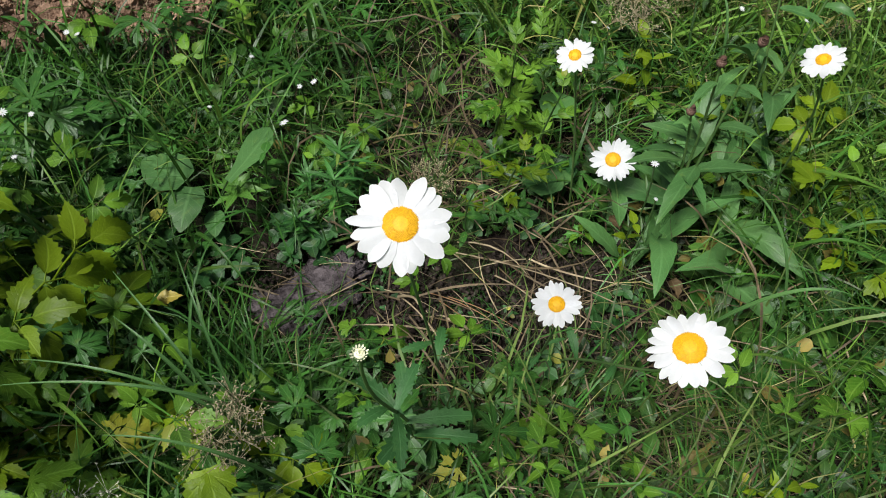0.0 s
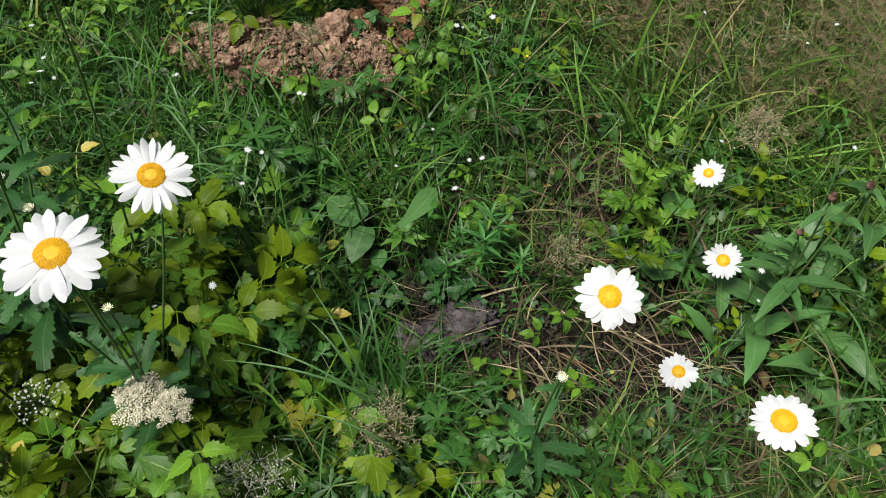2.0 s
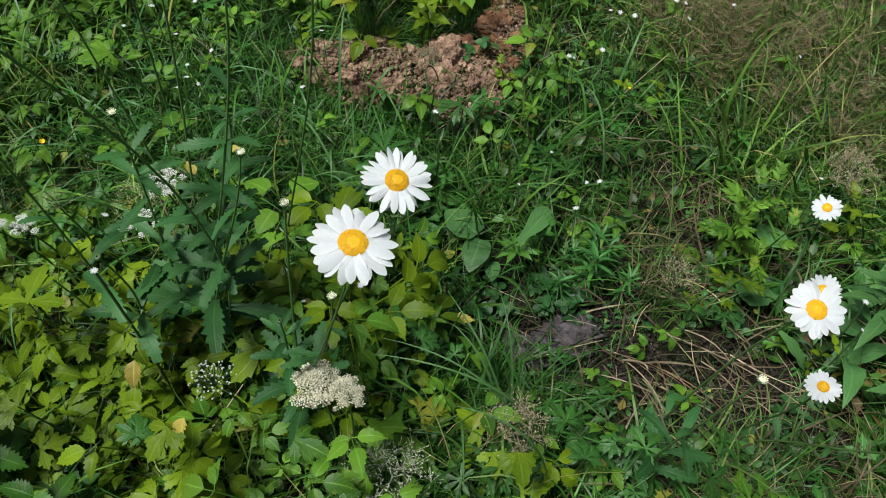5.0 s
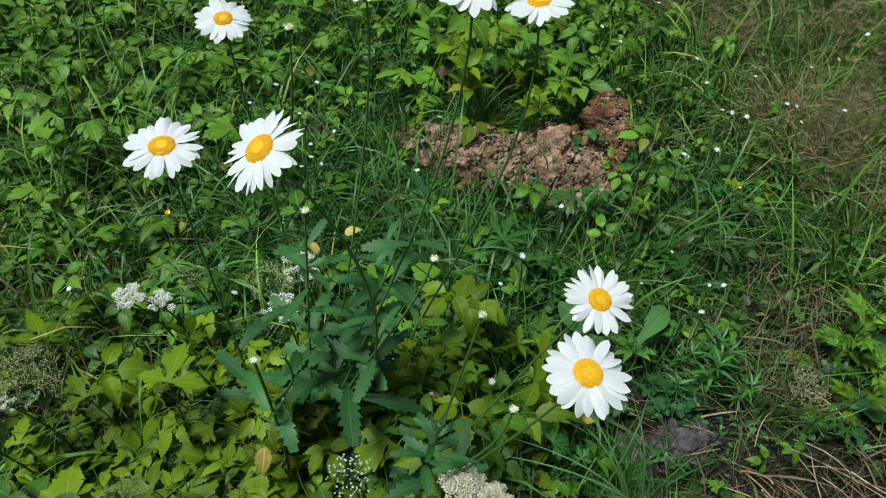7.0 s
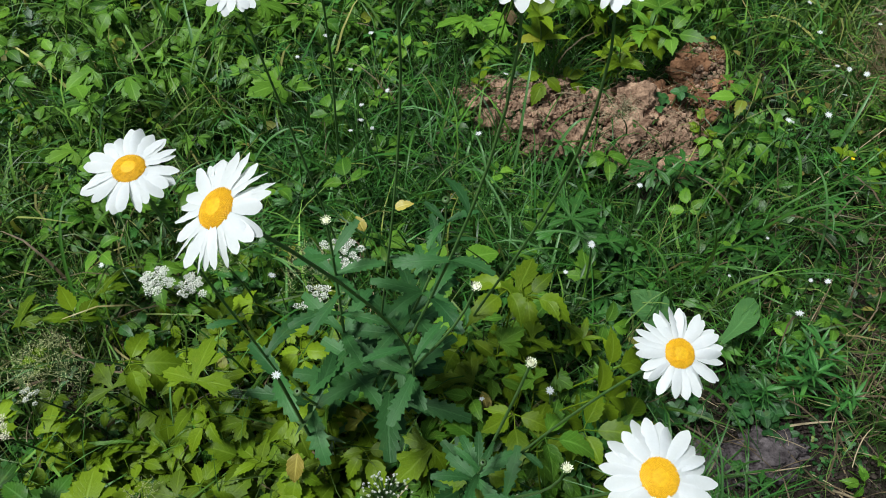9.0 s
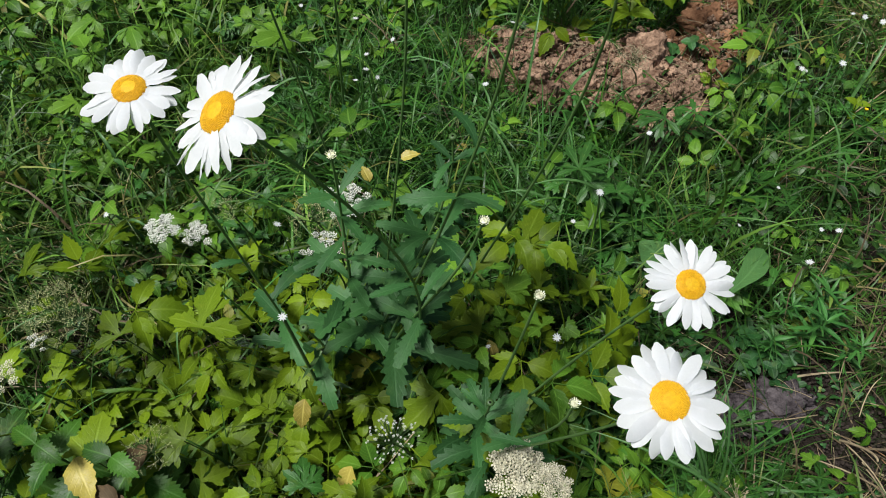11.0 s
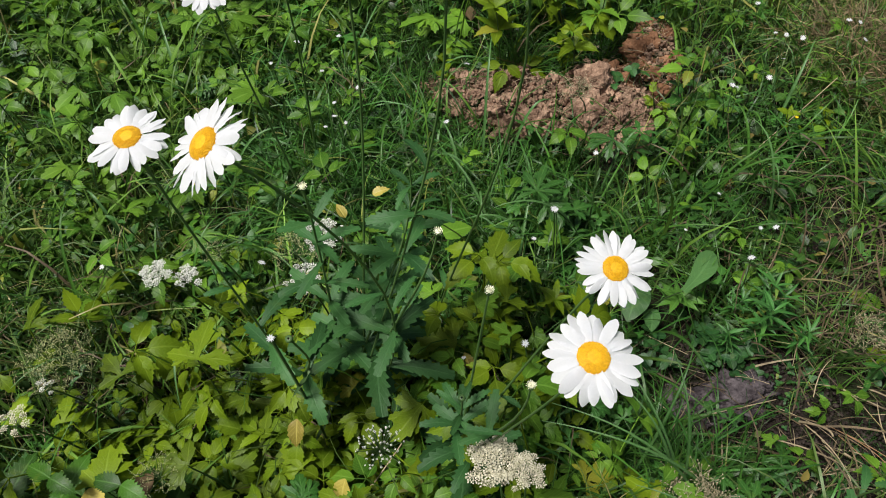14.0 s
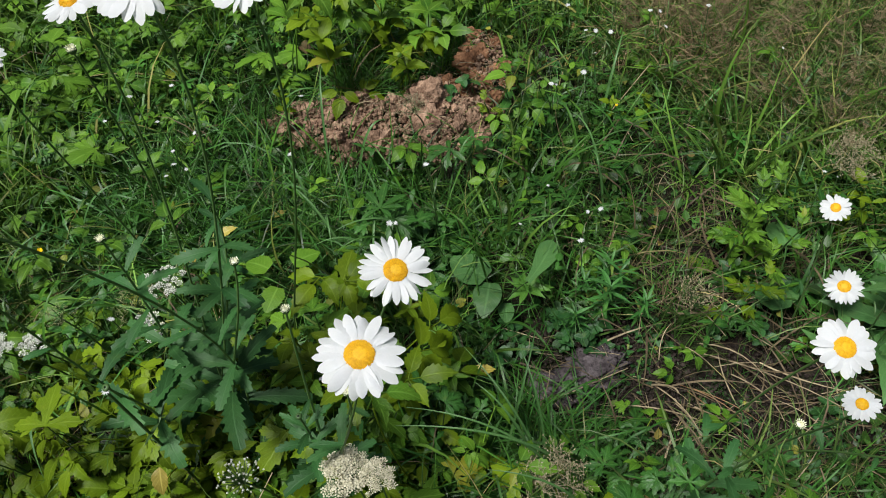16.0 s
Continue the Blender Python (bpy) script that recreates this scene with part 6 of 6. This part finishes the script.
def cut_leaf_plant(seed, top, size, heading, tone, more=1):
    """A few deeply cut leaves on stalks; the highest one at top."""
    r = random.Random(seed)
    bx, by = top[0] + r.uniform(-0.02, 0.02), top[1] + r.uniform(0.0, 0.03)
    bz = float(land(np.array(bx), np.array(by)))
    owner = thing("cut_leaf_plant", bx, by, bz, WORDS[tone] + " plant with broad deeply cut leaves on stalks", "leafy plant", "cut-leaf plants")
    for i in range(1 + more):
        tp = Vector(top) - Vector((bx, by, bz))
        hd = radians(heading)
        if i:
            tp += Vector((r.uniform(-0.05, 0.05), r.uniform(-0.05, 0.05), -tp.z * r.uniform(0.25, 0.5)))
            hd = r.uniform(0, 6.3)
        stem_to(owner, tp, (bx, by), 0.0011)
        s = size * (0.85 if not i else r.uniform(0.55, 0.8))
        part("leaf", CUT[tone][(seed + i) % 3], owner, Matrix.LocRotScale(tp, Euler((r.uniform(-0.2, 0.1), r.uniform(-0.2, 0.2), hd)), (s, s, s)))


def whorl_plant(seed, top, size, tone, tiers=2, count=6):
    """An upright shoot with rings of pointed leaves."""
    r = random.Random(seed)
    bx, by = top[0] + r.uniform(-0.02, 0.02), top[1] + r.uniform(0.01, 0.04)
    bz = float(land(np.array(bx), np.array(by)))
    owner = thing("whorled_shoot", bx, by, bz, WORDS[tone] + " upright shoot with rings of pointed leaves", "leafy plant", "whorled shoots")
    tp = Vector(top) - Vector((bx, by, bz))
    path = stem_to(owner, tp, (bx, by))
    yaw = r.uniform(0, 6.3)
    for i in range(tiers):
        p = path[7 - 2 * i] if i < 4 else path[1]
        for k in range(count):
            yaw += 6.283 / count + r.uniform(-0.2, 0.2)
            ln = size * (0.9 + 0.12 * i) * r.uniform(0.8, 1.15)
            part("leaf", r.choice(SPRIG_LEAF[tone]), owner, Matrix.LocRotScale(p, Euler((r.uniform(-0.25, 0.25), r.uniform(-0.2, 0.2), yaw)), (ln * r.uniform(0.75, 1.05), ln, ln)))
        yaw += 0.5


for i, (x, y, z, s, hd, tone, more) in enumerate((
        (0.164, 0.239, 0.14, 0.036, 20, "mid", 1), (0.494, 0.282, 0.14, 0.042, 0, "mid", 2), (0.532, 0.588, 0.16, 0.045, 30, "light", 2), (-0.119, 0.420, 0.06, 0.028, 0, "cool", 2), (-0.058, 0.397, 0.08, 0.026, 60, "mid", 1),
        (-0.071, 0.216, 0.18, 0.045, 10, "cool", 3), (0.007, 0.253, 0.18, 0.045, -30, "cool", 3), (-0.102, 0.269, 0.16, 0.040, 40, "cool", 3), (-0.163, 0.182, 0.22, 0.050, 200, "light", 2), (-0.355, 0.886, 0.14, 0.050, 150, "cool", 1),
        (-0.427, 0.666, 0.15, 0.045, 0, "cool", 2), (-0.514, 0.644, 0.15, 0.036, 80, "cool", 2), (-0.826, 0.182, 0.27, 0.075, 10, "light", 1), (-0.584, 0.080, 0.25, 0.055, 160, "light", 2), (-0.645, 0.081, 0.18, 0.045, 30, "cool", 1),
        (-0.719, 0.207, 0.20, 0.055, -60, "light", 2), (-0.360, 0.331, 0.20, 0.045, 40, "cool", 3), (-0.326, 0.313, 0.20, 0.040, -40, "cool", 2), (-0.478, 0.431, 0.20, 0.048, 10, "light", 2), (-0.788, 0.064, 0.22, 0.060, 100, "light", 2), (-0.873, 0.005, 0.22, 0.065, 20, "light", 2),
        (-0.95, 0.15, 0.20, 0.055, 60, "light", 2), (-0.548, 0.435, 0.20, 0.048, 20, "mid", 2), (-0.515, 0.405, 0.21, 0.046, -40, "mid", 2), (-0.455, 0.375, 0.21, 0.042, 70, "mid", 2), (-0.585, 0.41, 0.20, 0.044, 60, "mid", 2), (-1.25, 1.00, 0.20, 0.06, 0, "mid", 3), (-1.45, 0.80, 0.18, 0.06, 60, "mid", 3), (-1.10, 1.12, 0.18, 0.055, 120, "mid", 3))):
    cut_leaf_plant(2000 + i, (x, y, z), s, hd, tone, more)
for i, (x, y, z, s, tone, tiers, k) in enumerate((
        (-0.672, 1.021, 0.24, 0.062, "light", 2, 6),
        (-0.527, 1.071, 0.18, 0.052, "light", 2, 4), (-0.489, 1.186, 0.20, 0.060, "mid", 2, 5), (-0.821, 1.214, 0.20, 0.060, "mid", 2, 5), (-0.264, 0.912, 0.12, 0.030, "mid", 3, 5),
        (-0.375, 0.470, 0.10, 0.030, "mid", 2, 4), (-0.415, 0.500, 0.13, 0.036, "light", 2, 5), (-0.31, 0.575, 0.07, 0.022, "mid", 3, 4), (-0.33, 0.39, 0.13, 0.040, "mid", 2, 5),
        (-0.60, 1.22, 0.20, 0.058, "mid", 2, 6), (-0.72, 1.30, 0.20, 0.058, "light", 2, 5))):
    whorl_plant(2100 + i, (x, y, z), s, tone, tiers, k)



def pinnate_leaf(seed, pairs=2):
    """A leaf of narrow pointed leaflets, set in pairs along its rib."""
    r = random.Random(seed)
    out = [tube([(0, 0, 0), (0, 0.3, 0.03), (0, 0.62, 0.04)], [0.02, 0.016, 0.012], 4),
           moved(strip(10, w_leaflet, r.uniform(0.3, 0.7), 0.15, 0.2, 0.09, 0.03, r.uniform(-0.3, 0.3)), pose(0, 0.52, 0.04), 0.48, 0.52, 0.52)]
    for k in range(pairs):
        at = 0.22 + 0.26 * k
        for side in (-1, 1):
            ln = r.uniform(0.40, 0.52) * (1 - 0.08 * k)
            m = pose(0, at + r.uniform(-0.03, 0.03), 0.03) @ Matrix.Rotation(-side * r.uniform(0.55, 0.85), 4, "Z") @ Matrix.Rotation(side * r.uniform(-0.1, 0.3), 4, "Y")
            out.append(moved(strip(10, w_leaflet, r.uniform(0.2, 0.7), 0.15, 0.2, 0.09, 0.03), m, ln * 0.9, ln, ln))
    return joined(out)


PINNATE = {tone: [mesh_of("leaf", pinnate_leaf(20 + k, 2 + k % 2), m) for k in range(4)] for tone, m in (("light", M_ELDER), ("mid", M_ELDER_MID))}


def pinnate_shoot(seed, x, y, h, size, count, tone):
    """An upright shoot with divided leaves that stand up round its stem."""
    r = random.Random(seed)
    bz = float(land(np.array(x), np.array(y)))
    owner = thing("divided_leaf_shoot", x, y, bz, WORDS[tone] + " upright shoot with divided pointed leaves", "leafy plant", "divided-leaf shoots")
    path = stem_to(owner, Vector((r.uniform(-0.02, 0.02), -0.02, h - bz)), (x, y), 0.0018)
    for k in range(count):
        share = 1 - k / count
        ln = size * (0.75 + 0.5 * (1 - share)) * r.uniform(0.85, 1.15)
        part("leaf", r.choice(PINNATE[tone]), owner, Matrix.LocRotScale(path[max(1, int(share * 7))], Euler((r.uniform(0.1, 0.6) * (0.4 + share), r.uniform(-0.2, 0.2), k * 2.4 + r.uniform(-0.3, 0.3))), (ln, ln, ln)))


for i, (x, y, h, size, count, tone) in enumerate(((0.150, 0.775, 0.20, 0.065, 11, "mid"), (0.130, 0.745, 0.15, 0.055, 8, "mid"), (0.190, 0.725, 0.18, 0.055, 9, "mid"), (0.138, 0.640, 0.15, 0.050, 8, "light"), (0.165, 0.81, 0.19, 0.055, 8, "mid"),
                                                  (-0.330, 1.030, 0.12, 0.036, 8, "light"), (-0.290, 0.985, 0.12, 0.040, 8, "mid"), (-0.265, 1.06, 0.12, 0.040, 7, "mid"))):
    pinnate_shoot(2150 + i, x, y, h, size, count, tone)

# a plant with three round toothed leaves
ROUND = [mesh_of("leaf", strip(18, w_heart, d, 0.12, 0.1, 0.05, 0.03, tw), M_ELDER_MID) for d, tw in ((0.3, 0.1), (0.5, -0.15))]
px, py = -0.63, 0.545
pz = float(land(np.array(px), np.array(py)))
owner = thing("round_leaf_plant", px, py, pz, "fresh yellow-green plant with three round toothed leaves", "leafy plant")
for k, (x, y, z, ln, a) in enumerate(((-0.612, 0.535, 0.175, 0.050, -50), (-0.645, 0.515, 0.180, 0.050, 70), (-0.632, 0.50, 0.150, 0.048, 170))):
    at = Vector((x - px, y - py, z - pz))
    stem_to(owner, at, (px, py), 0.0012)
    part("leaf", ROUND[k % 2], owner, Matrix.LocRotScale(at, Euler((-0.1, 0.0, radians(a))), (ln, ln, ln)))

# plantain: flat oval leaves and one long one, beside a small toothed rosette
OVAL = [mesh_of("leaf", strip(24, w_heart, d, 0.08, 0.08, 0.0, 0.04, tw), M_BROAD) for d, tw in ((0.25, 0.1), (0.4, -0.1))]
TONGUE = mesh_of("leaf", strip(12, w_tongue, 0.45, 0.0, 0.12, 0.012, 0.03, 0.15, -0.3), M_BROAD)
px, py = -0.275, 0.598
pz = float(land(np.array(px), np.array(py)))
owner = thing("plantain", px, py, pz, "broad plantain with smooth dull green oval leaves", "leafy plant")
for x, y, z, ln, wf, a, k in ((-0.300, 0.606, 0.085, 0.078, 1.05, 62, 0), (-0.292, 0.600, 0.080, 0.070, 0.90, 176, 1), (-0.262, 0.578, 0.055, 0.042, 0.85, 190, 0)):
    at = Vector((x - px, y - py, z - pz))
    stem_to(owner, at, (px, py), 0.0018)
    part("leaf", OVAL[k], owner, Matrix.LocRotScale(at, Euler((0.0, 0.05, radians(a))), (ln * wf, ln, ln)))
at = Vector((-0.228 - px, 0.577 - py, 0.130 - pz))
stem_to(owner, at, (px, py), 0.0018)
part("leaf", TONGUE, owner, Matrix.LocRotScale(at, Euler((0.05, 0.1, radians(-30))), (0.125, 0.115, 0.115)), "long tongue-shaped leaf")
px, py = -0.228, 0.592
pz = float(land(np.array(px), np.array(py)))
owner = thing("toothed_rosette", px, py, pz, "small fresh green rosette of toothed pointed leaves", "leafy plant")
stem_to(owner, Vector((0, 0, 0.075 - pz)), (px, py), 0.002)
for k, (a, ln) in enumerate(((40, 0.048), (15, 0.040), (80, 0.036), (125, 0.040), (165, 0.038), (235, 0.046), (-75, 0.052), (-95, 0.045), (-40, 0.036), (60, 0.022), (-20, 0.020), (190, 0.022))):
    part("leaf", NETTLE_LIGHT[k % 2], owner, Matrix.LocRotScale((0, 0, 0.075 - pz + 0.002 * k), Euler((-0.1 + 0.25 * (k % 3), 0.1, radians(a))), (ln * 0.68, ln, ln)))

# dense tufts of narrow leaflets
FEATHER = [mesh_of("leaf", strip(6, w_lance, d, r0, 0.2, 0.0, 0.0, tw), M_FEATHER) for d, r0, tw in ((0.5, 0.5, 0.1), (0.8, 0.8, -0.1), (0.4, 0.3, 0.2))]
for i, (x, y, z, s) in enumerate(((-0.090, 0.600, 0.10, 0.046), (-0.107, 0.655, 0.09, 0.044), (-0.145, 0.625, 0.07, 0.036), (-0.06, 0.64, 0.09, 0.04), (-0.03, 0.60, 0.07, 0.035), (-0.13, 0.57, 0.05, 0.035))):
    r = random.Random(2300 + i)
    gz = float(land(np.array(x), np.array(y)))
    owner = thing("feather_leaf_plant", x, y, gz, "low cool green plant with dense narrow leaflets", "leafy plant", "feather-leaf plants")
    path = stem_to(owner, Vector((r.uniform(-0.02, 0.02), -0.015, z - gz + 0.03)), (x, y), 0.0013)
    for k in range(30):
        ln = s * r.uniform(0.6, 1.0)
        part("leaf", r.choice(FEATHER), owner, Matrix.LocRotScale(path[2 + k % 6], Euler((r.uniform(-0.2, 0.3), r.uniform(-0.2, 0.2), k * 2.4 + r.uniform(-0.3, 0.3))), (ln * 0.55, ln, ln)))

# low rosettes of round-tipped toothed leaves
SPOON_MESH = [mesh_of("leaf", strip(12, w_spoon, d, r0, 0.15, 0.06, 0.06, tw), M_LOBED) for d, r0, tw in ((0.5, 0.6, 0.2), (0.9, 0.9, -0.2), (0.3, 0.35, 0.1))]
for i, (x, y, s) in enumerate(((0.468, 0.363, 0.060), (0.525, 0.385, 0.055), (0.558, 0.461, 0.060), (0.420, 0.469, 0.050), (0.474, 0.447, 0.055), (0.460, 0.565, 0.055), (0.40, 0.40, 0.045), (0.60, 0.42, 0.06))):
    r = random.Random(2200 + i)
    owner = thing("spoon_leaf_rosette", x, y, float(land(np.array(x), np.array(y))) + 0.0, "rosette of round-tipped finely toothed green leaves", "leafy plant", "spoon-leaf rosettes")
    for k in range(7):
        ln = s * r.uniform(0.8, 1.25)
        part("leaf", r.choice(SPOON_MESH), owner, Matrix.LocRotScale((r.uniform(-0.01, 0.01), r.uniform(-0.01, 0.01), 0.0), Euler((r.uniform(0.1, 0.9), r.uniform(-0.2, 0.2), k * 0.9 + r.uniform(-0.3, 0.3))), (ln * 1.2, ln, ln)))


# ---- long broad grass blades that lean over the low growth ----
def long_blade(root, over, tip, half, material):
    """One blade from its root over a bend to its tip."""
    p0, p1, p2 = Vector(root), Vector(over), Vector(tip)
    rz = float(land(np.array(p0.x), np.array(p0.y)))
    pts, uv, n = [], [], 14
    for i in range(n + 1):
        t = i / n
        c = p0 * (1 - t) ** 2 + p1 * 2 * t * (1 - t) + p2 * t * t
        d = (p1 - p0) * (1 - t) + (p2 - p1) * t
        side = d.cross(Vector((0, 0, 1))).normalized()
        up = side.cross(d).normalized()
        w = half * (1 - t ** 2.6) * (0.6 + 0.4 * min(1, 4 * t)) + 0.0003
        c = c - Vector((p0.x, p0.y, rz))
        pts += [tuple(c - side * w + up * w * 0.35), tuple(c), tuple(c + side * w + up * w * 0.35)]
        uv += [(0, t), (0.5, t), (1, t)]
    q = []
    for i in range(n):
        k = 3 * i
        q += [(k, k + 1, k + 4, k + 3), (k + 1, k + 2, k + 5, k + 4)]
    # each of these is one broad blade of meadow grass, listed apart
    owner = thing("grass_plant", p0.x, p0.y, rz, "long broad pale green grass blade leaning over low herbs", "sedge", "long broad blades")
    part("blade", mesh_of("blade", (np.array(pts), np.array(q), np.array(uv)), material), owner)


for root, over, tip, half in (((-0.10, 0.27, 0.0), (-0.16, 0.262, 0.30), (-0.385, 0.262, 0.22), 0.0042), ((-0.12, 0.25, 0.0), (-0.18, 0.262, 0.30), (-0.376, 0.290, 0.22), 0.0036), ((-0.09, 0.20, 0.0), (-0.12, 0.195, 0.31), (-0.257, 0.208, 0.25), 0.0040),
                              ((-0.165, 0.255, 0.0), (-0.18, 0.27, 0.22), (-0.311, 0.403, 0.20), 0.0045), ((-0.175, 0.26, 0.0), (-0.20, 0.28, 0.24), (-0.289, 0.340, 0.22), 0.0048), ((-0.17, 0.27, 0.0), (-0.18, 0.30, 0.24), (-0.24, 0.42, 0.22), 0.0036),
                              ((-0.25, 0.28, 0.0), (-0.25, 0.25, 0.20), (-0.22, 0.14, 0.18), 0.0036), ((-0.24, 0.30, 0.0), (-0.22, 0.33, 0.26), (-0.21, 0.45, 0.20), 0.0034)):
    long_blade(root, over, tip, half * 0.5, M_GRASS_BROAD)
rb = random.Random(77)
for i in range(70):
    x, y = rb.choice(((-1.2, 0.75), (-0.75, 0.70), (-0.15, 0.95), (0.62, 0.6), (-1.15, 0.35), (-0.35, 0.62)))
    x, y, a, ln = x + rb.gauss(0, 0.15), y + rb.gauss(0, 0.11), rb.uniform(0, 6.3), rb.uniform(0.10, 0.2)
    if bare(np.array(x), np.array(y)) > 0.3:
        continue
    dx, dy = math.cos(a) * ln, math.sin(a) * ln
    top = rb.uniform(0.18, 0.28)
    long_blade((x, y, 0.0), (x + 0.35 * dx, y + 0.35 * dy, top), (x + dx, y + dy, top * rb.uniform(0.5, 0.9)), rb.uniform(0.0018, 0.0032), rb.choice((M_GRASS, M_GRASS_BROAD, M_GRASS_BROAD)))
